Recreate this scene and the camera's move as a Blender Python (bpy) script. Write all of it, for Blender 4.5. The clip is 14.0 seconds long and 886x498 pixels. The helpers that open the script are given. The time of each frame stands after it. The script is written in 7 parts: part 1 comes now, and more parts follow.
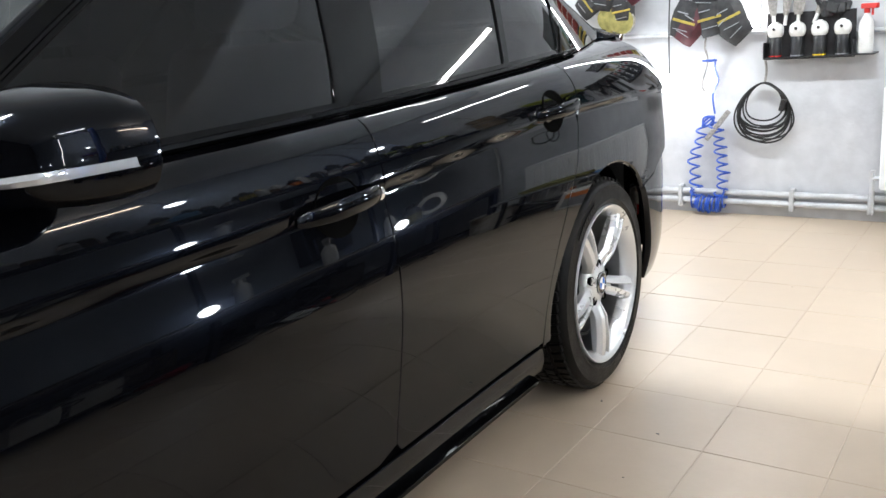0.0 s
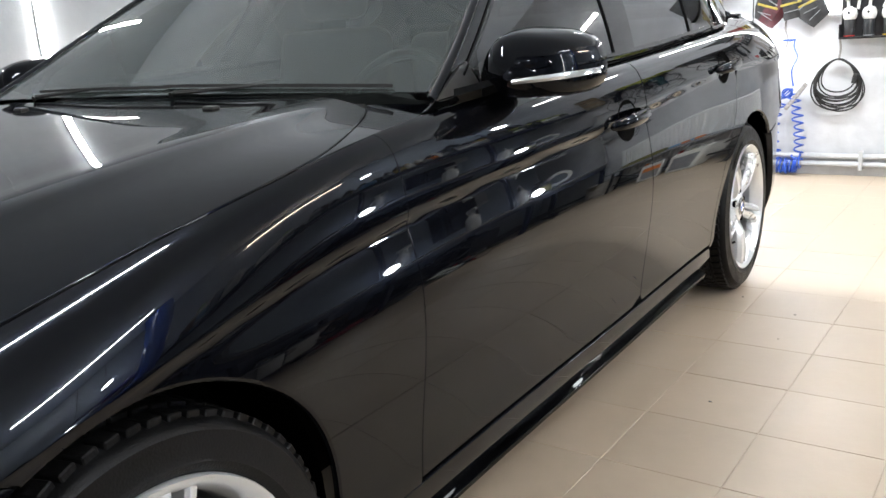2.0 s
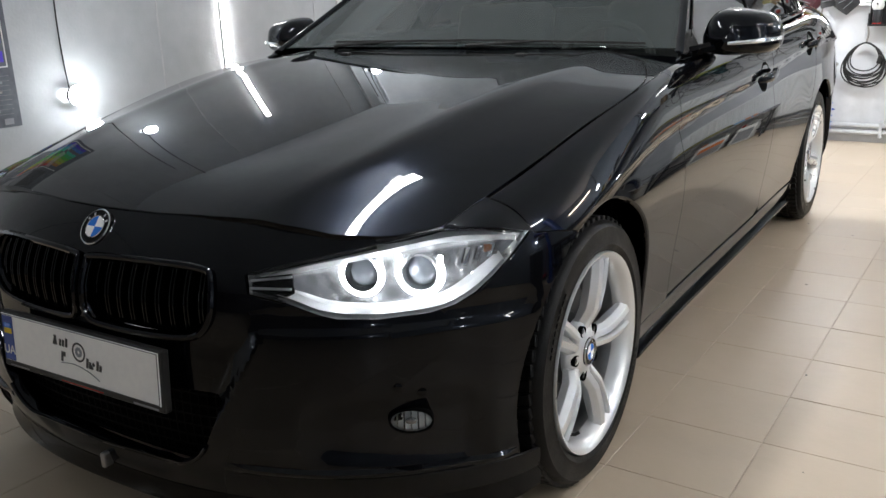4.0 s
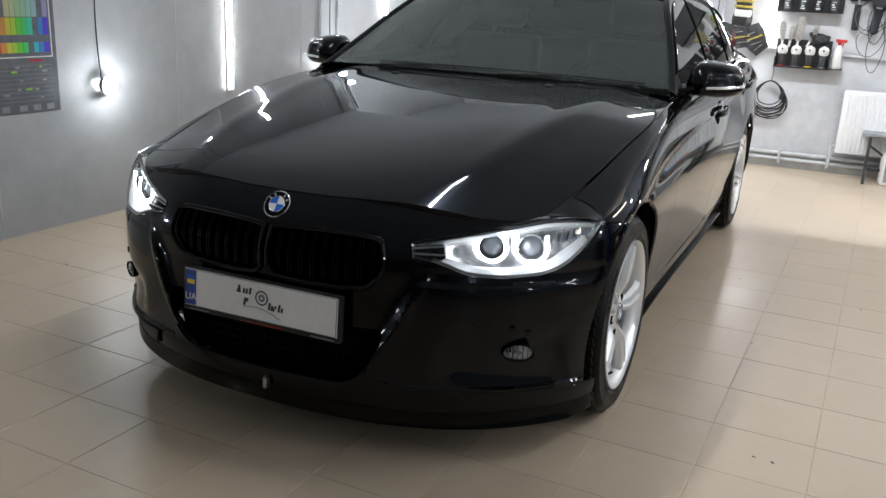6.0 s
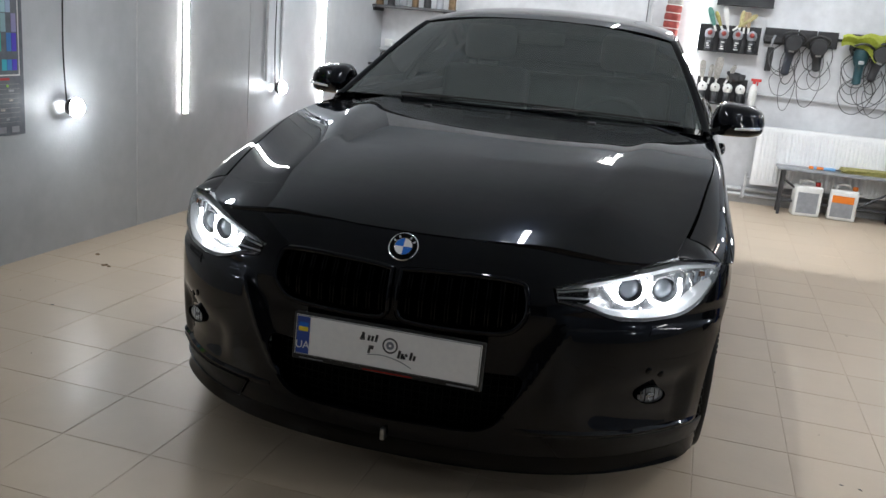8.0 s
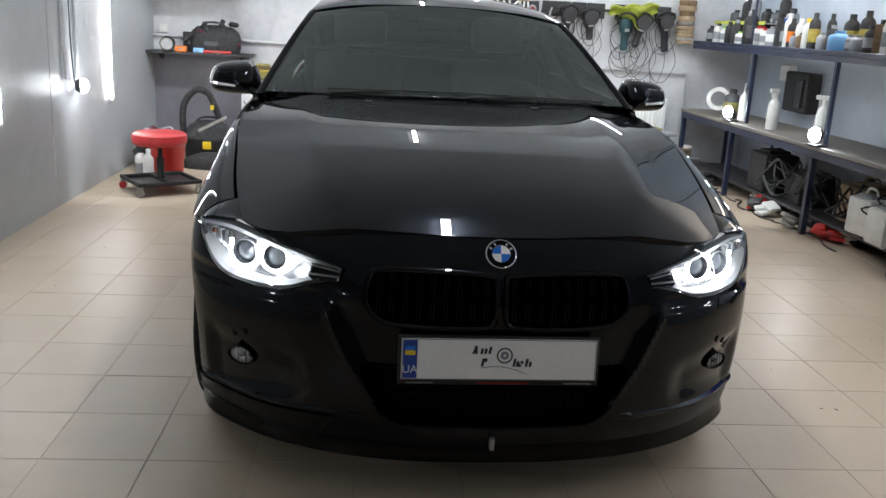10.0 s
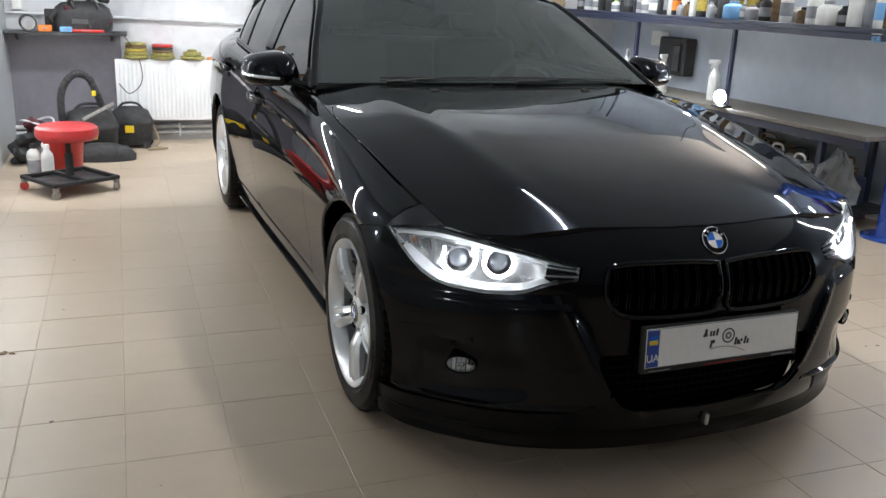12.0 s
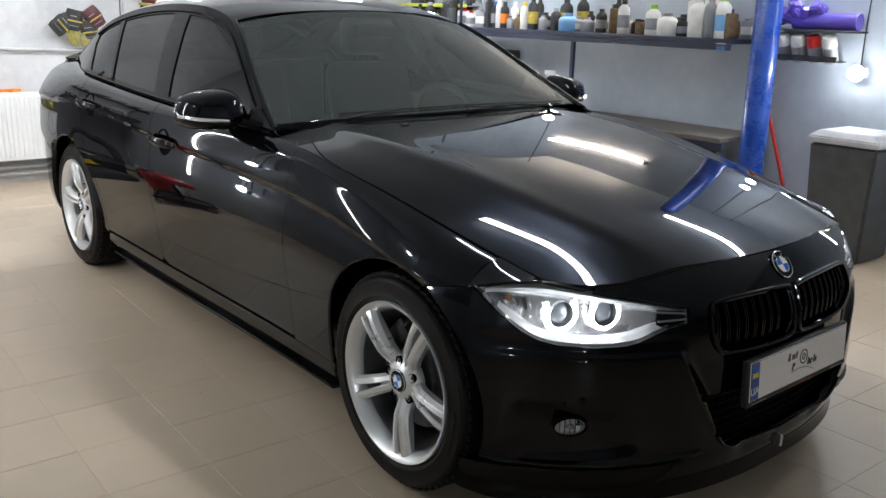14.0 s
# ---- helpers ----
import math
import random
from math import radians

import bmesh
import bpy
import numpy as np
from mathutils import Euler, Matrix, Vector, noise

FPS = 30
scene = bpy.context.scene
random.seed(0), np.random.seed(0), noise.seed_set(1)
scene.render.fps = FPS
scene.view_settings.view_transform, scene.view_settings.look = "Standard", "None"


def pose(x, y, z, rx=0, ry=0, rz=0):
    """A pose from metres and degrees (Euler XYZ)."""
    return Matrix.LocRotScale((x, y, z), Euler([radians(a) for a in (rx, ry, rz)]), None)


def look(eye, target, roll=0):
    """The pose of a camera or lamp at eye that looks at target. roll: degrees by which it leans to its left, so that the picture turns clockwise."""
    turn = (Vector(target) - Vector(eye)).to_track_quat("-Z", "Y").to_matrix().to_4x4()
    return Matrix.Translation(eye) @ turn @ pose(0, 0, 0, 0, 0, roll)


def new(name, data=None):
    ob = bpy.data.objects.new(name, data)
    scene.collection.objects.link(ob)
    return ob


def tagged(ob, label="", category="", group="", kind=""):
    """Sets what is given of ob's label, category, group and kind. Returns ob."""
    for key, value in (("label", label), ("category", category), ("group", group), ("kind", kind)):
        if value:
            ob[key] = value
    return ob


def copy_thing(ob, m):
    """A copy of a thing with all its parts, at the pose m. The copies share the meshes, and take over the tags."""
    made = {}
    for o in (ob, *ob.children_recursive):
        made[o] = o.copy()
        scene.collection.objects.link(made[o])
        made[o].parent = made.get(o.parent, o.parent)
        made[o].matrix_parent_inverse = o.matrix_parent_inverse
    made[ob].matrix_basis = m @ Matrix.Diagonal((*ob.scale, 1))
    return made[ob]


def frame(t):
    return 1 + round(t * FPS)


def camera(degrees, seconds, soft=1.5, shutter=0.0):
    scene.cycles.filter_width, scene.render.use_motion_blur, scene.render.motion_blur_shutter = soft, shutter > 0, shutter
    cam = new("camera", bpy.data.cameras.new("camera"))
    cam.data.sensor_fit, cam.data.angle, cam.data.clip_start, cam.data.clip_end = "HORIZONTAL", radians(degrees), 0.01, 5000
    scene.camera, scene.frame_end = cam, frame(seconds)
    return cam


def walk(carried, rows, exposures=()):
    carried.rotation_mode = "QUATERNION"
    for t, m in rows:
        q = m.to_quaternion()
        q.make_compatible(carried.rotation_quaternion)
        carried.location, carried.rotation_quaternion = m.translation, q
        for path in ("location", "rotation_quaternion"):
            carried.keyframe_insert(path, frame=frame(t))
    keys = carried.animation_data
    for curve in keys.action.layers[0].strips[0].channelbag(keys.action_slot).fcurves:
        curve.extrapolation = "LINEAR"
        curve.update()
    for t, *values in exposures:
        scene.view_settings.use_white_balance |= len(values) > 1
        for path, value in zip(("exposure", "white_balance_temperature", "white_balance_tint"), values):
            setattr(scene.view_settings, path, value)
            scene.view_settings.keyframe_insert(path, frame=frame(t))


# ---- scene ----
cam = camera(54.2, 14.0)
PATH = [
    (0, (1.838, 0.433, 1.109), (0.779, 2.057, 0.617), -4.1),
    (0.5, (1.805, 0.222, 1.113), (0.743, 1.841, 0.615), -3.8),
    (1, (1.784, -0.013, 1.123), (0.704, 1.596, 0.628), -4.4),
    (1.5, (1.736, -0.271, 1.119), (0.65, 1.332, 0.616), -4.3),
    (2, (1.725, -0.579, 1.101), (0.642, 1.025, 0.595), -4.1),
    (2.5, (1.677, -0.874, 1.085), (0.598, 0.729, 0.569), -3.6),
    (3, (1.602, -1.213, 1.094), (0.529, 0.39, 0.568), -3.3),
    (3.5, (1.564, -1.517, 1.126), (0.514, 0.093, 0.572), -2.4),
    (3.7, (1.579, -1.626, 1.132), (0.536, -0.013, 0.575), -2.3),
    (5.8, (1.446, -2.577, 1.279), (0.634, -0.839, 0.712), 2.2),
    (6, (1.409, -2.632, 1.283), (0.616, -0.884, 0.722), 2.6),
    (6.5, (1.26, -2.742, 1.285), (0.51, -0.97, 0.741), 3.3),
    (7, (1.082, -2.813, 1.299), (0.435, -0.993, 0.78), 4.5),
    (7.5, (0.865, -2.814, 1.276), (0.294, -0.962, 0.782), 4.9),
    (8, (0.649, -2.837, 1.277), (0.181, -0.956, 0.785), 5.0),
    (8.5, (0.377, -2.923, 1.301), (0.086, -1.007, 0.808), 3.9),
    (9, (0.123, -2.926, 1.291), (0.005, -0.991, 0.797), 3.7),
    (11.5, (-1.296, -2.642, 1.3), (-0.662, -0.83, 0.738), 2.3),
    (12, (-1.594, -2.548, 1.334), (-0.865, -0.774, 0.766), 2.5),
    (12.5, (-1.785, -2.378, 1.33), (-0.984, -0.635, 0.763), 2.5),
    (13, (-1.935, -2.192, 1.355), (-1.013, -0.506, 0.799), 2.9),
    (13.5, (-2.101, -2.02, 1.357), (-1.02, -0.427, 0.816), 2.8),
    (14, (-2.247, -1.862, 1.37), (-1.011, -0.382, 0.837), 1.5),
]
walk(cam, [(t, look(eye, target, roll)) for t, eye, target, roll in PATH],
     [(0, .03, 6330, 10), (1.5, .37, 6420, 10), (2.2, .42, 6480, 10), (3.0, .02, 6480, 10), (3.7, .0, 6480, 10), (5.8, -.18, 6420, 10), (7.5, -.43, 6420, 10), (9.2, -.41, 6380, 10), (11.5, -.08, 6420, 10), (12.5, .01, 6480, 10), (14, -.22, 6500, 10)])

import colorsys

# ---- light ----
world = bpy.data.worlds.new("world")
scene.world = world
world.use_nodes = True
world.node_tree.nodes["Background"].inputs[0].default_value = (.75, .85, 1, 1)
world.node_tree.nodes["Background"].inputs[1].default_value = .02

ROOM = pose(0, 0, 0, 0, 0, -1.8)  # the room stands slightly askew to the car


def lamp(name, size_x, size_y, m, watts, colour=(1, .96, .9)):
    data = bpy.data.lights.new(name, "AREA")
    data.shape, data.size, data.size_y, data.energy, data.color = "RECTANGLE", size_x, size_y, watts, colour
    ob = new(name, data)
    ob.matrix_world = m
    return ob


# ---- materials ----
def material(name, colour, rough=.5, metal=0.0, coat=0.0, spec=.5, emit=None, strength=0.0):
    m = bpy.data.materials.new(name)
    m.use_nodes = True
    b = m.node_tree.nodes["Principled BSDF"]
    b.inputs["Base Color"].default_value = (*colour, 1)
    b.inputs["Roughness"].default_value = rough
    b.inputs["Metallic"].default_value = metal
    b.inputs["Coat Weight"].default_value = coat
    b.inputs["Coat Roughness"].default_value = .02
    b.inputs["Specular IOR Level"].default_value = spec
    if emit:
        b.inputs["Emission Color"].default_value = (*emit, 1)
        b.inputs["Emission Strength"].default_value = strength
    return m


def vary(m, scale, dark, light, detail=6.0, rough=None, bump=0.0, bump_scale=None, island=0.0, stretch=(1, 1, 1), contrast=(.3, .7)):
    """Mottle a material between two colours at two scales, with varied gloss and fine relief, at real size."""
    nt = m.node_tree
    n, l, b = nt.nodes, nt.links, nt.nodes["Principled BSDF"]
    co = n.new("ShaderNodeTexCoord")
    geo = n.new("ShaderNodeNewGeometry")
    mp = n.new("ShaderNodeMapping")
    mp.inputs["Scale"].default_value = stretch
    l.new(geo.outputs["Position"], mp.inputs["Vector"])
    a = n.new("ShaderNodeTexNoise")
    a.inputs["Scale"].default_value, a.inputs["Detail"].default_value = scale, detail
    l.new(mp.outputs[0], a.inputs["Vector"])
    c = n.new("ShaderNodeTexNoise")
    c.inputs["Scale"].default_value, c.inputs["Detail"].default_value = scale * 9, 4
    l.new(mp.outputs[0], c.inputs["Vector"])
    mix = n.new("ShaderNodeMath")
    mix.operation = "MULTIPLY_ADD"
    mix.inputs[1].default_value = .35
    l.new(c.outputs[0], mix.inputs[0])
    l.new(a.outputs[0], mix.inputs[2])
    ramp = n.new("ShaderNodeMapRange")
    ramp.inputs["From Min"].default_value, ramp.inputs["From Max"].default_value = contrast[0] + .175, contrast[1] + .175
    l.new(mix.outputs[0], ramp.inputs["Value"])
    col = n.new("ShaderNodeMix")
    col.data_type = "RGBA"
    col.inputs[6].default_value, col.inputs[7].default_value = (*dark, 1), (*light, 1)
    l.new(ramp.outputs[0], col.inputs[0])
    out = col.outputs[2]
    if island:
        info = n.new("ShaderNodeObjectInfo")
        hsv = n.new("ShaderNodeHueSaturation")
        mr = n.new("ShaderNodeMapRange")
        mr.inputs["To Min"].default_value, mr.inputs["To Max"].default_value = 1 - island, 1 + island
        l.new(info.outputs["Random"], mr.inputs["Value"])
        l.new(mr.outputs[0], hsv.inputs["Value"])
        l.new(out, hsv.inputs["Color"])
        out = hsv.outputs[0]
    l.new(out, b.inputs["Base Color"])
    if rough:
        r = n.new("ShaderNodeMapRange")
        r.inputs["To Min"].default_value, r.inputs["To Max"].default_value = rough
        l.new(ramp.outputs[0], r.inputs["Value"])
        l.new(r.outputs[0], b.inputs["Roughness"])
    if bump:
        t = n.new("ShaderNodeTexNoise")
        t.inputs["Scale"].default_value, t.inputs["Detail"].default_value = bump_scale or scale * 12, 5
        l.new(mp.outputs[0], t.inputs["Vector"])
        bp = n.new("ShaderNodeBump")
        bp.inputs["Strength"].default_value, bp.inputs["Distance"].default_value = bump, .01
        l.new(t.outputs[0], bp.inputs["Height"])
        l.new(bp.outputs[0], b.inputs["Normal"])
    return m


def pane_material(name, tint, ior=1.75, rough=0.0):
    """Thin glass: a clear or tinted pane with a mirror gloss by Fresnel."""
    m = bpy.data.materials.new(name)
    m.use_nodes = True
    n, l = m.node_tree.nodes, m.node_tree.links
    n.clear()
    out, mix, fr = n.new("ShaderNodeOutputMaterial"), n.new("ShaderNodeMixShader"), n.new("ShaderNodeFresnel")
    tr, gl = n.new("ShaderNodeBsdfTransparent"), n.new("ShaderNodeBsdfGlossy")
    fr.inputs[0].default_value, tr.inputs[0].default_value, gl.inputs["Roughness"].default_value = ior, (*tint, 1), rough
    l.new(fr.outputs[0], mix.inputs[0]), l.new(tr.outputs[0], mix.inputs[1]), l.new(gl.outputs[0], mix.inputs[2])
    l.new(mix.outputs[0], out.inputs[0])
    return m


PAINT = material("black_car_paint", (.0012, .0013, .0019), .45, 0, 1.0, 0)
PAINT.node_tree.nodes["Principled BSDF"].inputs["Coat IOR"].default_value = 1.31
# fine metal flake under the clear coat scatters a faint cold sheen
_n, _l = PAINT.node_tree.nodes, PAINT.node_tree.links
_flake, _sum, _out = _n.new("ShaderNodeBsdfGlossy"), _n.new("ShaderNodeAddShader"), _n["Material Output"]
_flake.inputs["Color"].default_value, _flake.inputs["Roughness"].default_value = (.0016, .0021, .0034, 1), .19
_l.new(_n["Principled BSDF"].outputs[0], _sum.inputs[0]), _l.new(_flake.outputs[0], _sum.inputs[1]), _l.new(_sum.outputs[0], _out.inputs[0])
TRIM = material("gloss_black_trim", (.0012, .0012, .0013), .3, 0, .8, 0)
TRIM.node_tree.nodes["Principled BSDF"].inputs["Coat IOR"].default_value = 1.28
PLASTIC = vary(material("black_plastic", (.012, .012, .012), .5), 30, (.004, .004, .004), (.008, .008, .008), rough=(.5, .65))
SATIN = vary(material("satin_black", (.006, .006, .006), .38, spec=.2), 30, (.002, .002, .0022), (.0045, .0045, .005), rough=(.28, .40))
MATT = material("dark_underside", (.002, .002, .002), .9, spec=.03)
INK = material("black_mesh_plastic", (.0018, .0018, .0018), .5, spec=.05)
RUBBER = vary(material("tyre_rubber", (.012, .012, .012), .5, spec=.16), 14, (.0018, .0018, .0018), (.005, .005, .0055), rough=(.36, .56), bump=.15, bump_scale=260)
ALLOY = vary(material("silver_alloy", (.66, .67, .68), .3, .6, .4), 4, (.66, .67, .68), (.72, .73, .74), rough=(.27, .33))
SHADEDALLOY = vary(material("shaded_alloy", (.5, .51, .52), .4, 1, 0), 9, (.40, .41, .42), (.52, .53, .54), rough=(.32, .5))
CHROME = material("chrome", (.85, .85, .86), .06, 1)
STEEL = vary(material("brushed_steel", (.4, .4, .4), .35, 1), 12, (.3, .29, .28), (.5, .5, .5), rough=(.28, .5))
SCREEN = pane_material("tinted_glass", (.38, .43, .41), 1.85)
# faint grey-green haze mixed into the windscreen, standing in for the ceiling's reflection
_n, _l = SCREEN.node_tree.nodes, SCREEN.node_tree.links
_haze, _veil, _mott = _n.new("ShaderNodeBsdfDiffuse"), _n.new("ShaderNodeMixShader"), _n.new("ShaderNodeTexNoise")
_haze.inputs[0].default_value = (.34, .42, .41, 1)
_mott.inputs["Scale"].default_value = 3
_range = _n.new("ShaderNodeMapRange")
_range.inputs["To Min"].default_value, _range.inputs["To Max"].default_value = .035, .075
_out = next(n for n in _n if n.type == "OUTPUT_MATERIAL")
_old = _out.inputs[0].links[0].from_socket
_l.new(_mott.outputs[0], _range.inputs["Value"]), _l.new(_range.outputs[0], _veil.inputs[0])
_l.new(_old, _veil.inputs[1]), _l.new(_haze.outputs[0], _veil.inputs[2]), _l.new(_veil.outputs[0], _out.inputs[0])
DARKPANE = pane_material("dark_tinted_glass", (.035, .037, .04), 1.47)
CLEAR = pane_material("clear_lens", (.93, .94, .95), 1.45)
REDLENS = material("red_lens", (.35, .01, .01), .1, 0, .8)
AMBER = material("amber_lens", (.20, .075, .03), .15, 0, .6)
WHITEGLOW = material("daylight_ring", (.9, .9, .9), .3, emit=(.93, .97, 1), strength=27)
BLUE = material("badge_blue", (.02, .16, .62), .2, 0, .6)
WHITE = material("white_enamel", (.8, .8, .8), .3, 0, .3)
LEATHER = vary(material("dark_leather", (.03, .03, .03), .5), 20, (.035, .036, .036), (.06, .062, .062), bump=.1)
HOUSING = vary(material("lamp_housing", (.8, .81, .83), .2, .8, .4), 30, (.62, .63, .64), (.78, .79, .80), rough=(.14, .26))
HOUSINGDARK = vary(material("lamp_inner_grey", (.3, .3, .31), .3, .75, .4), 40, (.22, .22, .225), (.46, .46, .47), rough=(.10, .28))
BEZEL = material("lamp_bezel", (.70, .71, .72), .28, .3, .4)
PROJECTOR = material("projector_glass", (.25, .27, .3), .03, .3, 1.0)
STRIP = material("indicator_lens", (.75, .76, .78), .12, .7, 1.0)
PLATEWHITE = vary(material("plate_white", (.75, .75, .75), .35, 0, .3), 60, (.87, .87, .88), (.92, .92, .92))
BAND = material("plate_blue", (.015, .06, .32), .35)
YELLOW = material("flag_yellow", (.8, .6, .03), .35)
MARK = material("print_black", (.03, .03, .035), .5)
MARKGREY = material("print_grey", (.22, .24, .28), .5)
WALLGREY = vary(material("painted_plaster", (.5, .52, .55), .45), 1.3, (.36, .38, .40), (.49, .51, .53), rough=(.32, .5), bump=.12, bump_scale=70, contrast=(.25, .75))
WALLBLUE = vary(material("blue_grey_plaster", (.5, .54, .6), .45), 1.3, (.34, .385, .45), (.48, .535, .61), rough=(.34, .5), bump=.12, bump_scale=70, contrast=(.25, .75))
SHADEDPANEL = vary(material("shaded_violet_paint", (.16, .15, .17), .5), 2.2, (.13, .125, .145), (.20, .19, .22), rough=(.4, .6), bump=.1, bump_scale=60)
WALLLIGHT = vary(material("light_painted_plaster", (.6, .61, .63), .5), 1.6, (.43, .44, .46), (.62, .63, .65), rough=(.35, .55), bump=.15, bump_scale=60, contrast=(.32, .68))
CEIL = vary(material("ceiling_paint", (.4, .4, .4), .8), 1.2, (.54, .58, .63), (.62, .67, .72))
FRONTDARK = vary(material("dark_front_wall", (.08, .08, .085), .5), 2, (.06, .06, .065), (.09, .09, .095))
TILE = vary(material("beige_floor_tile", (.45, .38, .3), .3), 1.1, (.405, .327, .243), (.49, .402, .305), rough=(.34, .5), bump=.03, bump_scale=40, island=.025, contrast=(.25, .75))
GROUT = vary(material("grout", (.3, .25, .2), .8), 2.6, (.335, .272, .206), (.478, .394, .30), contrast=(.30, .58))
TUBEGLOW = material("led_tube", (.9, .9, .9), .4, emit=(1, .985, .95), strength=85)
WARMGLOW = material("warm_tube", (.9, .9, .9), .4, emit=(1, .80, .62), strength=85)
CEILGLOW = material("ceiling_tube", (.9, .9, .9), .4, emit=(.97, .99, 1), strength=155)
PANELGLOW = material("ceiling_panel", (.9, .9, .9), .4, emit=(.98, .99, 1), strength=185)
SPOTGLOW = material("led_spot", (.9, .9, .9), .4, emit=(.93, .98, 1), strength=150)
ENAMEL = vary(material("radiator_enamel", (.78, .79, .8), .3, 0, .2), 5, (.72, .73, .74), (.8, .81, .82))
NAVY = vary(material("navy_steel", (.03, .05, .13), .4), 6, (.009, .013, .034), (.022, .031, .068), rough=(.3, .55))
BLUEPOST = vary(material("blue_enamel", (.02, .08, .42), .25, 0, .5), 7, (.012, .055, .33), (.03, .10, .48), rough=(.18, .4))
WOOD = vary(material("worn_bench_top", (.3, .24, .17), .6), 6, (.11, .105, .10), (.24, .21, .175), stretch=(3, .4, 1), rough=(.45, .7))
REDVINYL = vary(material("red_vinyl", (.45, .025, .028), .38, 0, .15), 20, (.38, .02, .022), (.50, .034, .036), rough=(.3, .48))
PIPEGREY = vary(material("painted_pipe", (.5, .51, .53), .4), 12, (.40, .41, .43), (.56, .57, .58))
HOSEBLUE = material("blue_hose", (.018, .075, .42), .3, 0, .3)
CABLE = material("black_cable", (.012, .012, .012), .45)
CANVAS = vary(material("black_bag", (.015, .015, .017), .7), 30, (.010, .010, .011), (.03, .03, .032), bump=.2)
YELLOWP = material("yellow_print", (.75, .52, .02), .4)
OLIVE = vary(material("olive_foam", (.25, .22, .07), .8), 40, (.18, .17, .05), (.33, .29, .09), bump=.3)
REDP = material("red_plastic", (.5, .02, .015), .35, 0, .2)
TOOLBLACK = vary(material("black_tool_plastic", (.012, .012, .013), .4), 25, (.007, .007, .008), (.018, .018, .02), rough=(.3, .55))
TEALBLACK = vary(material("dark_teal_plastic", (.008, .04, .05), .4), 25, (.006, .03, .038), (.012, .055, .065), rough=(.3, .5))
NAVYBLACK = vary(material("dark_navy_plastic", (.008, .012, .03), .4), 25, (.005, .006, .011), (.010, .013, .022), rough=(.3, .5))
PADRED = vary(material("dull_red_foam", (.28, .035, .028), .75), 40, (.15, .020, .016), (.26, .038, .03), bump=.3)
TEALP = vary(material("teal_fibre", (.06, .2, .17), .7), 40, (.05, .15, .13), (.10, .26, .21), bump=.3)
STRAW = vary(material("straw_fibre", (.34, .30, .14), .8), 50, (.26, .23, .10), (.42, .37, .19), bump=.3)
ORANGE = material("orange_plastic", (.75, .2, .02), .4)
WHITEP = vary(material("white_plastic", (.7, .7, .68), .35), 18, (.62, .62, .6), (.74, .74, .72))
STAINED = vary(material("stained_plastic", (.5, .48, .44), .5), 5, (.20, .15, .11), (.58, .57, .55), rough=(.4, .6), contrast=(.38, .6))
GREYP = vary(material("grey_plastic", (.25, .26, .28), .45), 18, (.2, .21, .23), (.29, .30, .32))
GREENP = material("green_plastic", (.25, .55, .05), .4)
LIME = vary(material("lime_cloth", (.5, .55, .08), .9), 60, (.42, .48, .05), (.58, .62, .14), bump=.4)
CYANP = material("light_blue_plastic", (.16, .38, .68), .4)
PURPLE = material("violet_plastic", (.12, .08, .5), .3, 0, .4)
BRUSHFIBRE = vary(material("brush_fibre", (.3, .29, .27), .9), 80, (.2, .19, .18), (.4, .38, .35), bump=.5)
DARKSTEEL = vary(material("dark_steel", (.05, .05, .055), .5, .5), 15, (.03, .03, .033), (.08, .08, .085), rough=(.35, .6))
BAGFILM = pane_material("plastic_film", (.7, .72, .73), 1.5, .15)
_n, _l = BAGFILM.node_tree.nodes, BAGFILM.node_tree.links
_milk, _veil = _n.new("ShaderNodeBsdfTranslucent"), _n.new("ShaderNodeMixShader")
_milk.inputs[0].default_value, _veil.inputs[0].default_value = (.8, .82, .83, 1), .35
_out = next(n for n in _n if n.type == "OUTPUT_MATERIAL")
_old = _out.inputs[0].links[0].from_socket
_l.new(_old, _veil.inputs[1]), _l.new(_milk.outputs[0], _veil.inputs[2]), _l.new(_veil.outputs[0], _out.inputs[0])
CARD = vary(material("cardboard", (.3, .22, .14), .8), 10, (.24, .17, .1), (.34, .26, .17))
POSTERDARK = vary(material("poster_dark", (.04, .045, .06), .45), 25, (.085, .095, .115), (.13, .14, .16))
BINGREY = vary(material("bin_body_grey", (.06, .065, .07), .45), 12, (.05, .054, .058), (.075, .08, .086))
CANGREY = material("dark_can", (.035, .037, .04), .3, .3, .3)
PADBROWN = vary(material("brown_pad", (.16, .10, .05), .85), 40, (.10, .065, .03), (.20, .13, .07), bump=.3)
DULLYELLOW = vary(material("dull_yellow_foam", (.40, .30, .05), .8), 40, (.30, .23, .04), (.46, .36, .07), bump=.3)
BINLID = vary(material("bin_lid_grey", (.45, .46, .48), .4), 12, (.40, .41, .43), (.5, .51, .53))


# ---- building helpers ----
def link(name, me, mat, parent=None, label="", smooth=False):
    ob = new(name, me)
    if mat:
        me.materials.append(mat)
    if smooth:
        me.polygons.foreach_set("use_smooth", [True] * len(me.polygons))
    if parent:
        ob.parent = parent
    if label:
        ob["label"] = label
    return ob


def part(name, bm, mat, parent=None, label="", smooth=False):
    me = bpy.data.meshes.new(name)
    bm.normal_update()
    bm.to_mesh(me)
    bm.free()
    ob = link(name, me, mat, parent, label, smooth)
    if smooth:
        me.set_sharp_from_angle(angle=.7)
    return ob


def thing(name, label, category, m=None, group="", kind=""):
    ob = tagged(new(name), label, category, group, kind)
    ob.empty_display_size = .1
    if m is not None:
        ob.matrix_world = m
    return ob


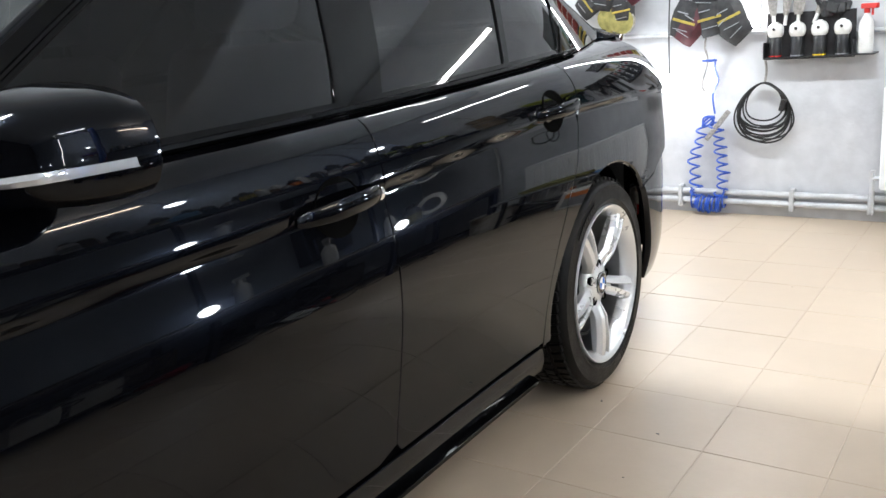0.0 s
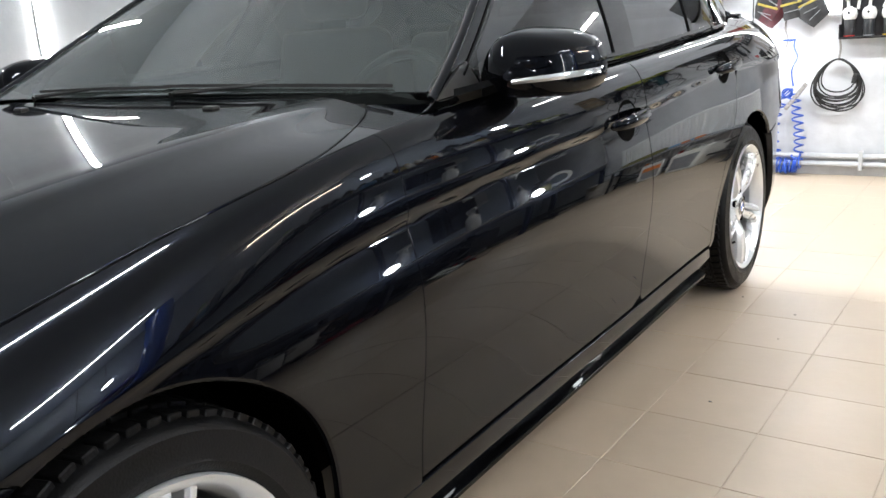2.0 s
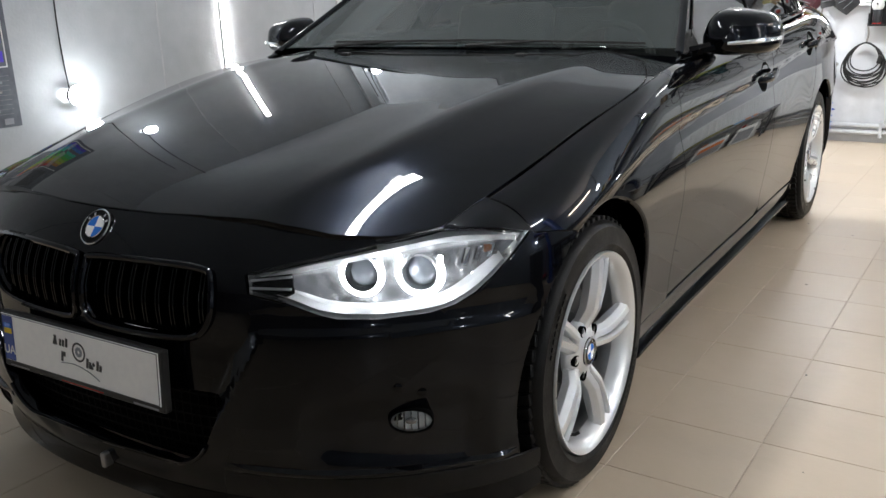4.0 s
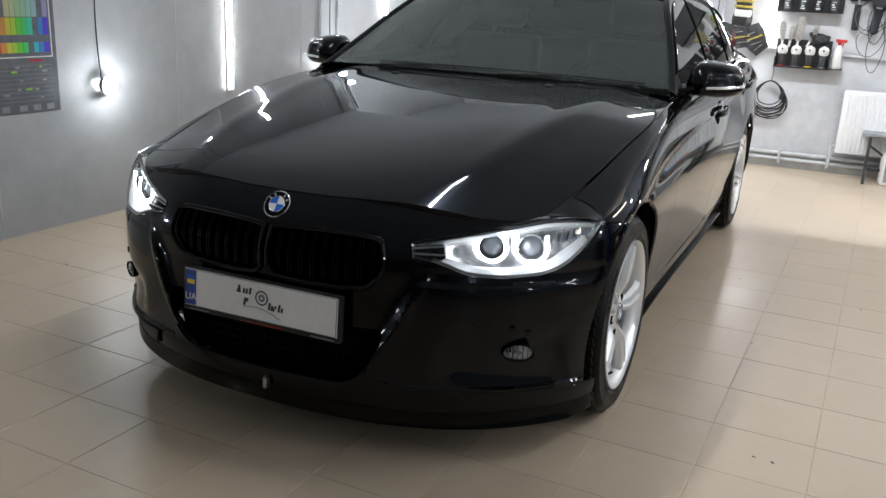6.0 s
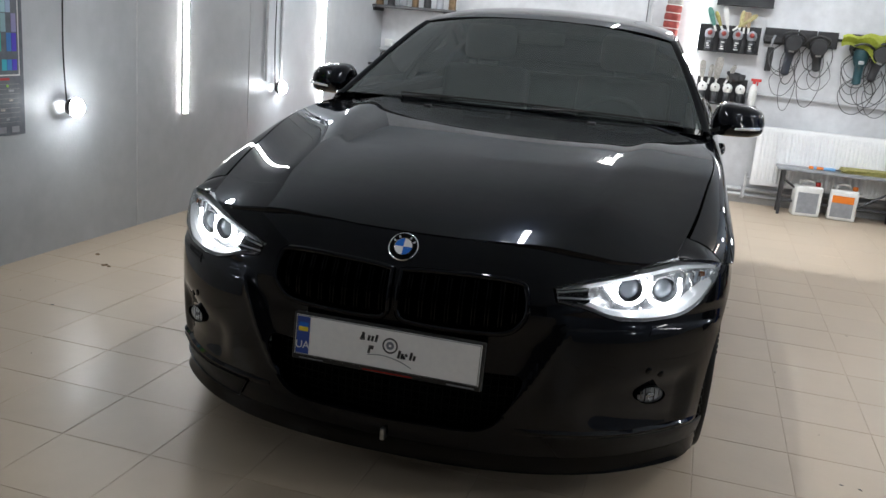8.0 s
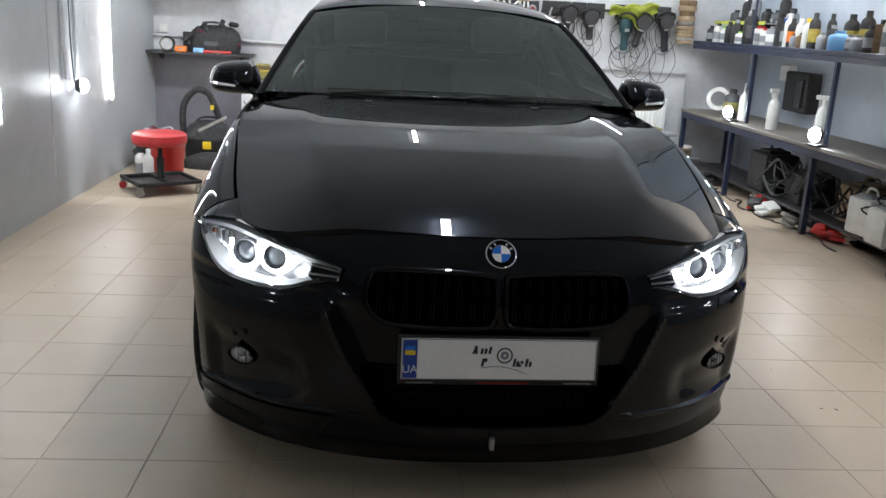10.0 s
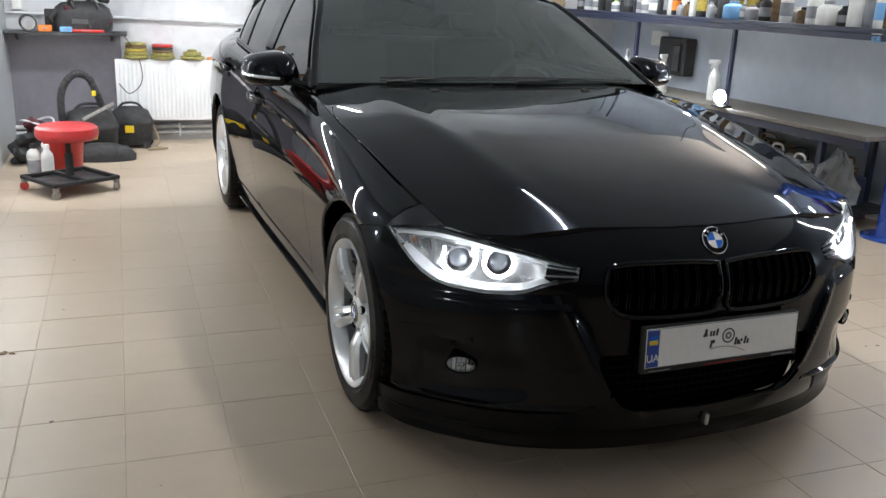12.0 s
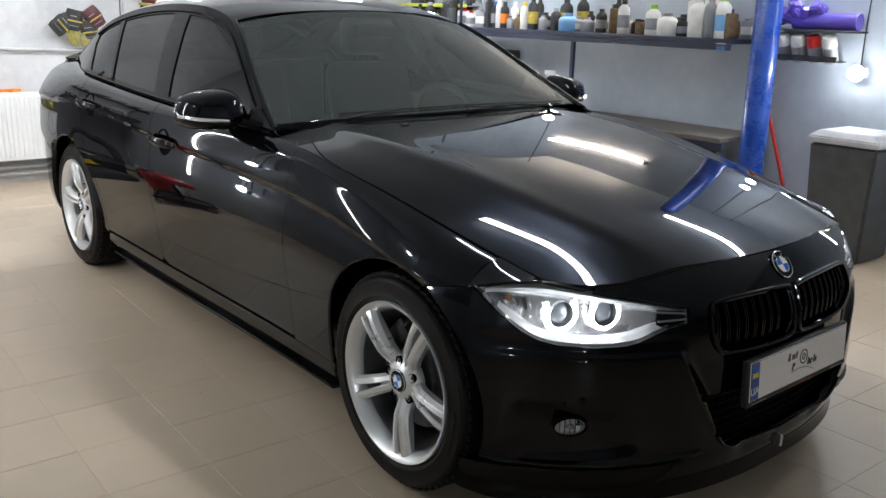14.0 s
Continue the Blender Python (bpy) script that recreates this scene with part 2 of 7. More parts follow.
def block(bm, x0, x1, y0, y1, z0, z1, bevel=0.0, seg=1, m=None):
    """A box with worn edges, added to bm."""
    made = bmesh.ops.create_cube(bm, size=1)["verts"]
    for v in made:
        v.co = Vector(((x0 + x1) / 2 + v.co.x * (x1 - x0), (y0 + y1) / 2 + v.co.y * (y1 - y0), (z0 + z1) / 2 + v.co.z * (z1 - z0)))
    if bevel:
        edges = list({e for v in made for e in v.link_edges})
        made = bmesh.ops.bevel(bm, geom=edges, offset=bevel, segments=seg, affect="EDGES", profile=.5)["verts"] + [v for v in made if v.is_valid]
    if m is not None:
        for v in set(made):
            v.co = m @ v.co
    return made


def lathe(bm, profile, steps=32, m=None, close=False):
    """Turns a profile of (radius, height) pairs about z."""
    rings = []
    for r, z in profile:
        if r < 1e-5:
            rings.append([bm.verts.new((0, 0, z))])
        else:
            rings.append([bm.verts.new((r * math.cos(2 * math.pi * i / steps), r * math.sin(2 * math.pi * i / steps), z)) for i in range(steps)])
    pairs = list(zip(rings, rings[1:])) + ([(rings[-1], rings[0])] if close else [])
    for a, b in pairs:
        for i in range(steps):
            j = (i + 1) % steps
            if len(a) > 1 and len(b) > 1:
                bm.faces.new((a[i], a[j], b[j], b[i]))
            elif len(b) > 1:
                bm.faces.new((a[0], b[j], b[i]))
            elif len(a) > 1:
                bm.faces.new((a[i], a[j], b[0]))
    if m is not None:
        for ring in rings:
            for v in ring:
                v.co = m @ v.co
    return bm


def tube(bm, points, radius, steps=8, closed=False):
    """A round bar along points; radius may be one number or one for each point."""
    pts = [Vector(p) for p in points]
    n, rings, side_dir = len(pts), [], None
    for i, p in enumerate(pts):
        a, b = pts[(i - 1) % n if closed else max(i - 1, 0)], pts[(i + 1) % n if closed else min(i + 1, n - 1)]
        t = (b - a).normalized()
        if side_dir is None:
            side_dir = t.orthogonal().normalized()
        side_dir = (side_dir - t * side_dir.dot(t)).normalized()
        up = t.cross(side_dir)
        r = radius if isinstance(radius, (int, float)) else radius[i]
        rings.append([bm.verts.new(p + (side_dir * math.cos(2 * math.pi * k / steps) + up * math.sin(2 * math.pi * k / steps)) * r) for k in range(steps)])
    for a, b in list(zip(rings, rings[1:])) + ([(rings[-1], rings[0])] if closed else []):
        for k in range(steps):
            bm.faces.new((a[k], a[(k + 1) % steps], b[(k + 1) % steps], b[k]))
    if not closed:
        bm.faces.new(rings[0][::-1]), bm.faces.new(rings[-1])
    return bm


def loft(bm, rings, cap=True):
    """Skins a list of rings of points."""
    rows = [[bm.verts.new(p) for p in r] for r in rings]
    n = len(rows[0])
    for a, b in zip(rows, rows[1:]):
        for k in range(n):
            bm.faces.new((a[k], a[(k + 1) % n], b[(k + 1) % n], b[k]))
    if cap:
        bm.faces.new(rows[0][::-1]), bm.faces.new(rows[-1])
    return bm


def smooth_path(keys, steps=8):
    """A smooth run of points through key points."""
    keys = [Vector(k) for k in keys]
    out = []
    for i in range(len(keys) - 1):
        p0, p1, p2, p3 = keys[max(i - 1, 0)], keys[i], keys[i + 1], keys[min(i + 2, len(keys) - 1)]
        for s in range(steps):
            t = s / steps
            out.append(.5 * (2 * p1 + (p2 - p0) * t + (2 * p0 - 5 * p1 + 4 * p2 - p3) * t * t + (3 * p1 - p0 - 3 * p2 + p3) * t ** 3))
    return out + [keys[-1]]


def bev(x, y, z, bevel=.004, seg=2, name="", mat=None, parent=None, label="", m=None, smooth=False):
    """A part that is one bevelled box of the given ranges."""
    bm = bmesh.new()
    block(bm, *x, *y, *z, bevel=bevel, seg=seg, m=m)
    return part(name, bm, mat, parent, label, smooth)


def inside(poly, pts):
    x, y = pts[:, 0], pts[:, 1]
    odd = np.zeros(len(pts), bool)
    px, py = poly[:, 0], poly[:, 1]
    for i in range(len(poly)):
        j = i - 1
        cross = (py[i] > y) != (py[j] > y)
        with np.errstate(divide="ignore", invalid="ignore"):
            odd ^= cross & (x < (px[j] - px[i]) * (y - py[i]) / (py[j] - py[i]) + px[i])
    return odd


def dense(poly, step):
    out = []
    for a, b in zip(poly, np.roll(poly, -1, 0)):
        k = max(1, int(math.ceil(np.hypot(*(b - a)) / step)))
        out += [a + (b - a) * i / k for i in range(k)]
    return np.array(out)


def near(poly, pts, r):
    """Which points lie within r of the outline."""
    hit = np.zeros(len(pts), bool)
    for a, b in zip(poly, np.roll(poly, -1, 0)):
        d = b - a
        t = np.clip(((pts - a) @ d) / max(d @ d, 1e-12), 0, 1)
        hit |= np.hypot(*(pts - a - t[:, None] * d).T) < r
    return hit


def panel(name, outline, fn, mat, parent, step=.022, holes=(), rim=.012, flip=False, mirror=False, label="", roll=.0012):
    """A sheet of the surface fn inside a flat outline, with folded edges all round and shading normals from the surface itself."""
    from mathutils.geometry import delaunay_2d_cdt as cdt
    outline = dense(np.array(outline, float), step * .8)
    holes = [dense(np.array(h, float), step * .8) for h in holes]
    lo, hi = outline.min(0), outline.max(0)
    gx, gy = np.meshgrid(np.arange(lo[0] + step / 2, hi[0], step), np.arange(lo[1] + step / 2, hi[1], step))
    g = np.stack([gx.ravel(), gy.ravel()], 1)
    g = g[inside(outline, g) & ~near(outline, g, step * .45)] if len(g) else g
    for h in holes:
        g = g[~inside(h, g) & ~near(h, g, step * .45)]
    pts, edges = [], []
    for loop in [outline, *holes]:
        k = len(pts)
        pts += [tuple(p) for p in loop]
        edges += [(k + i, k + (i + 1) % len(loop)) for i in range(len(loop))]
    pts += [tuple(p) for p in g]
    vs, _, fs, *_ = cdt([Vector(p) for p in pts], edges, [], 0, 1e-6)
    uv = np.array([tuple(v) for v in vs])
    tri = np.array([tuple(f) for f in fs])
    mid = uv[tri].mean(1)
    keep = inside(outline, mid)
    for h in holes:
        keep &= ~inside(h, mid)
    tri = tri[keep]
    e = 1e-3
    a, b = uv[:, 0], uv[:, 1]
    p = fn(a, b)
    nrm = np.cross(fn(a + e, b) - fn(a - e, b), fn(a, b + e) - fn(a, b - e))
    nrm /= np.linalg.norm(nrm, axis=1)[:, None] + 1e-12
    if flip:
        nrm, tri = -nrm, tri[:, ::-1]
    # edges that only one triangle has, in their direction
    from collections import Counter
    half = [(int(t[i]), int(t[(i + 1) % 3])) for t in tri for i in range(3)]
    have = set(half)
    border = [h for h in half if (h[1], h[0]) not in have]
    faces = [tuple(int(i) for i in t) for t in tri]
    P, N = list(map(tuple, p)), list(map(tuple, nrm))
    if rim:
        tang = {}
        for i, j in border:
            t = np.cross(p[j] - p[i], nrm[i])
            t /= np.linalg.norm(t) + 1e-12
            tang[i] = tang.get(i, 0) + t
            tang[j] = tang.get(j, 0) + t
        r1, r2 = {}, {}
        for i, t in tang.items():
            t = t / (np.linalg.norm(t) + 1e-12)
            r1[i] = len(P)
            P.append(tuple(p[i] + t * roll - nrm[i] * roll * 1.4)), N.append(tuple((t + nrm[i] * .5) / np.linalg.norm(t + nrm[i] * .5)))
            r2[i] = len(P)
            P.append(tuple(p[i] + t * roll - nrm[i] * rim)), N.append(tuple(t))
        for i, j in border:
            faces += [(j, i, r1[i], r1[j]), (r1[j], r1[i], r2[i], r2[j])]
    P, N = np.array(P), np.array(N)
    out = []
    for sgn in ((1, -1) if mirror else (1,)):
        k = np.array([sgn, 1, 1])
        me = bpy.data.meshes.new(name)
        me.from_pydata((P * k).tolist(), [], faces if sgn == 1 else [f[::-1] for f in faces])
        me.polygons.foreach_set("use_smooth", [True] * len(me.polygons))
        me.update()
        me.normals_split_custom_set_from_vertices((N * k).tolist())
        par = parent[0 if sgn == 1 else 1] if isinstance(parent, (tuple, list)) else parent
        out.append(link(name, me, mat, par, label))
    return out if mirror else out[0]


def both(fn):
    """Builds a part for each side of the car: fn(side) with side 1 or -1."""
    return [fn(1), fn(-1)]


# ---- the room ----
WX0, WX1, WY0, WY1, HIGH = -2.36, 3.16, -5.6, 5.29, 2.95


def wall(name, x, y, z, mat):
    ob = bev(x, y, z, 0, 1, name, mat)
    ob.matrix_world = ROOM
    return tagged(ob, kind="structure")


wall("wall_back", (WX0 - .2, WX1 + .2), (WY1, WY1 + .2), (-.1, HIGH), WALLLIGHT)
wall("wall_left", (WX0 - .2, WX0), (WY0, WY1), (-.1, HIGH), WALLGREY)
wall("wall_right", (WX1, WX1 + .2), (WY0, WY1), (-.1, HIGH), WALLBLUE)
# unseen front wall, kept dark so the bumper has little to reflect
wall("wall_front", (WX0 - .2, WX1 + .2), (WY0 - .2, WY0), (-.1, HIGH), FRONTDARK)
wall("ceiling", (WX0 - .2, WX1 + .2), (WY0 - .2, WY1 + .2), (HIGH, HIGH + .1), CEIL)
# unseen lowered front, added to keep the rear lamps' light off the front floor
wall("ceiling_blocker", (WX0, WX1), (WY0, 3.10), (2.52, HIGH - .004), CEIL)
wall("floor", (WX0 - .2, WX1 + .2), (WY0 - .2, WY1 + .2), (-.12, -.0014), GROUT)
# violet-grey field below the corner shelf, with the shelf's shade painted into its colour
wall("shaded_wall_panel", (WX0 + .002, -1.51), (WY1 - .006, WY1 - .001), (.0, .885), SHADEDPANEL)
# upright joints between the wall boards
for y in (-1.6, .20, 1.47, 2.74):
    wall("wall_joint", (WX0, WX0 + .003), (y - .004, y + .004), (.0, 2.5), PIPEGREY)


def at(x, y, z=0.0, turn=0.0):
    """A pose at a place, square to the room."""
    return Matrix.Translation((x, y, z)) @ pose(0, 0, 0, 0, 0, -1.8 + turn)


def wall_y(x):
    """Where the back wall's face stands at x."""
    return WY1 - .0314 * x


# ---- lamps ----
def tube_lamp(m, length, name="tube_lamp", glow=None, r=.019, bare=False):
    """An LED strip in a white channel, or a bare tube on a batten; local z runs along it, local y out of the wall."""
    ob = thing(name, "white LED strip lamp, lit, on the " + ("ceiling" if "ceiling" in name else "wall"), "lamp", m, "strip lamps")
    bm = bmesh.new()
    if bare:
        bev((-.016, .016), (.0, .022), (0, length), .003, 1, "batten", WHITEP, ob)
        tube(bm, [(0, .0175 + r, .02), (0, .0175 + r, length - .02)], r, 12)
    else:
        bev((-r - .003, r + .003), (.0, .007), (0, length), .001, 1, "batten", WHITEP, ob)
        for x in (-r - .003, r):
            bev((x, x + .003), (.006, .011), (0, length), .001, 1, "channel_lip", WHITEP, ob)
        block(bm, -r + .001, r - .001, .0065, .020, .012, length - .012, .006, 3)
    part("tube", bm, glow or TUBEGLOW, ob, "glowing strip", True)
    e = .03 if bare else .014
    for z in (0, length - e):
        bev((-r - .004, r + .004), (.016 if bare else .005, .020 + 2 * r if bare else .022), (z, z + e), .002, 1, "end_cap", WHITEP, ob)
    return ob


def spot_lamp(m, cable=1.6, label="bright LED work light hanging from its cable", stand=False):
    """A round work light, shining along local y."""
    ob = thing("work_light", label, "lamp", m, "work lights")
    bm = bmesh.new()
    r = pose(0, 0, 0, -90, 0, 0)
    lathe(bm, [(.012, -.040), (.034, -.034), (.047, -.010), (.050, .000), (.047, .003)], 24, r)
    part("shell", bm, DARKSTEEL, ob, "", True)
    bm = bmesh.new()
    lathe(bm, [(.047, .0), (.049, .012), (.043, .028), (.030, .040), (.014, .046), (0, .047)], 24, r)
    part("glass", bm, SPOTGLOW, ob, "glowing lens", True)
    bm = bmesh.new()
    if stand:
        tube(bm, [(-.05, -.02, 0), (-.05, -.02, -.06), (.05, -.02, -.06), (.05, -.02, 0)], .005, 6)
        part("bracket", bm, DARKSTEEL, ob)
        bev((-.06, .06), (-.06, .03), (-.075, -.06), .004, 1, "foot", DARKSTEEL, ob)
    else:
        tube(bm, smooth_path([(0, -.04, .02), (.006, -.05, .3), (-.008, -.052, .8), (.0, -.05, cable)], 6), .004, 6)
        part("cable", bm, CABLE, ob)
    return ob


def on_left(y, z):
    return ROOM @ pose(WX0, y, z, 0, 0, -90)


def on_right(y, z):
    return ROOM @ pose(WX1, y, z, 0, 0, 90)


tube_lamp(on_left(1.94, .62), 1.5)
tube_lamp(on_left(3.93, .575), 1.5)
tube_lamp(ROOM @ pose(.57, WY1, .99, 0, 0, 180), 1.3)
tube_lamp(ROOM @ pose(2.55, WY1, 2.40, 0, 0, 180) @ pose(0, 0, 0, 0, 90, 0), 1.1)
# unseen strip, added to light the floor on the right
tube_lamp(on_right(-.35, .9), 1.5)
spot_lamp(ROOM @ pose(WX0 + .07, .865, .735, 0, 0, -80))
spot_lamp(ROOM @ pose(WX0 + .07, 3.09, .75, 0, 0, -80))
# next four are unseen, added at the row's spacing for glints and front light
spot_lamp(ROOM @ pose(WX0 + .07, -1.36, .74, 0, 0, -80))
spot_lamp(ROOM @ pose(WX0 + .07, -3.58, .74, 0, 0, -80))
spot_lamp(on_right(-1.45, 1.06) @ pose(0, .07, 0))
spot_lamp(on_right(-3.67, 1.06) @ pose(0, .07, 0))
spot_lamp(ROOM @ pose(.13, WY1 - .10, .73, 0, 0, 185))
spot_lamp(ROOM @ pose(2.575, 2.69, .690, 0, 0, 100), label="bright LED work light standing on the bench edge", stand=True)
spot_lamp(ROOM @ pose(2.555, 4.13, .690, 0, 0, 100), label="bright LED work light standing on the bench edge", stand=True)
spot_lamp(on_right(.77, 1.06) @ pose(0, .07, 0))
spot_lamp(ROOM @ pose(2.70, 4.42, 1.64, 0, 0, 110), cable=.86)
spot_lamp(ROOM @ pose(2.70, 2.90, 1.66, 0, 0, 110), cable=.84)
spot_lamp(on_right(1.02, 1.88) @ pose(0, .07, 0), cable=.62)
spot_lamp(ROOM @ pose(WX0 + .07, 1.0, 1.76, 0, 0, -80), cable=.74)
spot_lamp(ROOM @ pose(WX0 + .07, 3.14, 1.84, 0, 0, -80), cable=.66)
# ceiling tubes: an unseen row added behind the step, and tubes under the lower part
for x in (-1.6, 0, 1.6):
    tube_lamp(ROOM @ pose(x - .6, 3.10, 2.88, 0, 0, 0) @ pose(0, 0, 0, 0, 90, 0), 1.2, "ceiling_lamp")
for x, y, z, long, r, glow in ((.07, -.30, 2.516, 1.1, .026, PANELGLOW), (2.68, .05, 2.516, 1.1, .020, CEILGLOW), (.02, 4.25, HIGH - .004, .8, .018, TUBEGLOW)):
    tube_lamp(ROOM @ pose(x, y, z) @ pose(0, 0, 0, -90, 0, 0), long, "ceiling_lamp", glow, r)
# a level tube high on the wall over the bench
tube_lamp(ROOM @ pose(WX1, 2.0, 2.20, 0, 0, 90) @ pose(0, 0, 0, 0, 90, 0), 1.2, glow=WARMGLOW, r=.018, bare=True)
# fill lamps added behind the step to brighten the rear floor and walls
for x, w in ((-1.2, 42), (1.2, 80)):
    lamp("rear_fill_light", 1.3, .03, ROOM @ pose(x, 3.125, 2.86), w, (.93, .97, 1))
# ---- car surfaces: smooth curves through a few design stations, y runs back from the front axle ----
class Spline:
    """A natural cubic spline through knots ts; row(t) gives the weights of the knot values."""

    def __init__(self, ts):
        self.t = np.array(ts, float)
        n, h = len(ts), np.diff(self.t)
        a, b = np.eye(n), np.zeros((n, n))
        for i in range(1, n - 1):
            a[i, i - 1:i + 2] = h[i - 1] / 6, (h[i - 1] + h[i]) / 3, h[i] / 6
            b[i, i - 1:i + 2] = 1 / h[i - 1], -1 / h[i - 1] - 1 / h[i], 1 / h[i]
        self.s, self.h = np.linalg.solve(a, b), h

    def row(self, t):
        t = np.atleast_1d(np.asarray(t, float))
        tc = np.clip(t, self.t[0], self.t[-1])
        i = np.clip(np.searchsorted(self.t, tc) - 1, 0, len(self.h) - 1)
        h = self.h[i]
        b = (tc - self.t[i]) / h
        a = 1 - b
        e = np.eye(len(self.t))
        w = a[:, None] * e[i] + b[:, None] * e[i + 1]
        w += ((a ** 3 - a) * h * h / 6)[:, None] * self.s[i] + ((b ** 3 - b) * h * h / 6)[:, None] * self.s[i + 1]
        slope = (e[i + 1] - e[i]) / h[:, None] - ((3 * a * a - 1) * h / 6)[:, None] * self.s[i] + ((3 * b * b - 1) * h / 6)[:, None] * self.s[i + 1]
        return w + (t - tc)[:, None] * slope


def line(*keys):
    """A smooth function through (t, value) keys."""
    sp, v = Spline([k[0] for k in keys]), np.array([k[1] for k in keys], float)
    return lambda t: sp.row(t) @ v


def sm(a, b, t):
    t = np.clip((np.asarray(t, float) - a) / (b - a), 0, 1)
    return t * t * (3 - 2 * t)


WIDE = line((-.45, .815), (-.25, .876), (0, .896), (.35, .888), (.8, .883), (1.7, .89), (2.4, .893), (2.81, .902), (3.2, .888), (3.5, .85), (3.8, .76))
CREASE = line((-.45, .615), (-.25, .668), (0, .722), (.3, .763), (.6, .79), (1.6, .832), (2.5, .876), (3.2, .872), (3.8, .85))
BELT_Z = line((-.6, .669), (-.41, .720), (-.2, .773), (0, .822), (.3, .885), (.6, .927), (.9, .945), (1.7, .965), (2.5, .995), (3.0, 1.02), (3.4, 1.04), (3.8, 1.04))
BELT_X = line((-.6, .672), (-.4, .714), (-.2, .749), (.1, .785), (.36, .810), (.6, .808), (.9, .800), (1.2, .80), (1.7, .802), (2.5, .79), (2.8, .772), (3.1, .708), (3.45, .612), (3.8, .52))
LOW = line((-.45, .535), (-.1, .585), (.4, .637), (.8, .652), (3.8, .657))
SECTION = Spline(range(9))


def controls(y):
    w, c, bz, bx = WIDE(y), CREASE(y), BELT_Z(y), BELT_X(y)
    one = np.ones_like(w)
    low = LOW(y)
    zs = np.stack([.17 * one, .25 * one, .34 * one, .47 * one, low, c - .026, c, c + (bz - c) * .70, bz], 1)
    dent = .004 + .017 * sm(-.35, .45, y)
    xs = np.stack([w - .075, w - .045, w - .034, w - .016, w, w - dent, w - .7 * dent - .001, w + (bx - w) * .42, bx], 1)
    return xs, zs


def side_x(y, z):
    """Half width of the body side at (y, z), from the sill to the belt line or the bonnet seam."""
    y, z = np.atleast_1d(np.asarray(y, float)), np.atleast_1d(np.asarray(z, float))
    xs, zs = controls(y)
    lo, hi = np.full_like(y, -1.5), np.full_like(y, 9.5)
    for _ in range(34):
        mid = (lo + hi) / 2
        up = (SECTION.row(mid) * zs).sum(1) < z
        lo, hi = np.where(up, mid, lo), np.where(up, hi, mid)
    return (SECTION.row(lo) * xs).sum(1)


def side(y, z, out=0.0):
    return np.stack([side_x(y, z) + out, np.asarray(y, float) + 0 * np.asarray(z, float), np.asarray(z, float) + 0 * np.asarray(y, float)], 1)


HOOD_Z = line((-.66, .722), (-.55, .765), (-.35, .822), (-.1, .872), (.2, .918), (.5, .95), (.85, .975))


def hood_z(x, y):
    x, y = np.abs(np.asarray(x, float)), np.asarray(y, float)
    c, e, w = HOOD_Z(y), BELT_Z(y), BELT_X(y)
    q = x / w
    # nearly level between the two ridges, then a steeper fall to the seam
    k, h = .60 + .06 * sm(-.62, -.30, y) + .05 * sm(-.25, .6, y), .085
    fall = np.log1p(np.exp((q - k) / h)) / np.log1p(np.exp((1 - k) / h))
    ridge = np.exp(-((q - k) / .075) ** 2)
    return c + (e - c) * fall + (.002 + .0045 * sm(-.58, -.3, y)) * ridge * sm(-.68, -.55, y)


def hood(x, y):
    return np.stack([x, y, hood_z(x, y)], 1)


# plan of the nose at its fullest height, by arc length from the middle
NOSE = [(0, -.75), (.14, -.747), (.27, -.733), (.40, -.705), (.52, -.66), (.63, -.597), (.72, -.522), (.798, -.438), (.850, -.358), (.880, -.272), (.893, -.18), (.898, -.08), (.899, .02)]
_s = np.concatenate([[0], np.cumsum(np.hypot(*np.diff(np.array(NOSE), axis=0).T))])
_ns, _nose = Spline(_s), np.array(NOSE)
INSET = line((.08, .062), (.13, .045), (.17, .030), (.21, .014), (.27, 0), (.40, 0), (.50, .004), (.58, .018), (.64, .042), (.70, .085), (.745, .135))
INSET_SIDE = line((.08, .045), (.17, .030), (.25, .014), (.34, .005), (.47, 0), (.56, .002), (.62, .006), (.68, .018), (.745, .050))


def nose_at(y):
    """Arc length at which the flank of the nose reaches y."""
    return np.interp(np.asarray(y, float), _nose[:, 1], _s)


def nose(s, z, out=0.0):
    s, z = np.atleast_1d(np.asarray(s, float)), np.atleast_1d(np.asarray(z, float))
    sa = np.abs(s)
    p, d = _ns.row(sa) @ _nose, (_ns.row(sa + 1e-3) - _ns.row(sa - 1e-3)) @ _nose
    d /= np.linalg.norm(d, axis=1)[:, None]
    k = sm(.45, 1.12, sa)
    i = INSET(z) * (1 - k) + INSET_SIDE(z) * k - out
    return np.stack([np.sign(s + 1e-9) * (p[:, 0] - i * d[:, 1]), p[:, 1] + i * d[:, 0], z], 1)


# greenhouse
def glass_x(y, z, out=0.0):
    h = np.asarray(z, float) - BELT_Z(y)
    return BELT_X(y) + .004 - .46 * h - .32 * h * h + out


def glass(y, z, out=0.0):
    return np.stack([glass_x(y, z, out), np.asarray(y, float), np.asarray(z, float)], 1)


ROOF_Z = line((1.40, 1.352), (1.6, 1.395), (1.9, 1.424), (2.15, 1.428), (2.5, 1.41), (2.8, 1.365), (2.95, 1.33))
RAIL_Z = line((.80, .955), (1.0, 1.062), (1.25, 1.205), (1.45, 1.30), (1.65, 1.345), (1.95, 1.366), (2.3, 1.355), (2.6, 1.315), (2.85, 1.25), (3.1, 1.155), (3.4, 1.06))


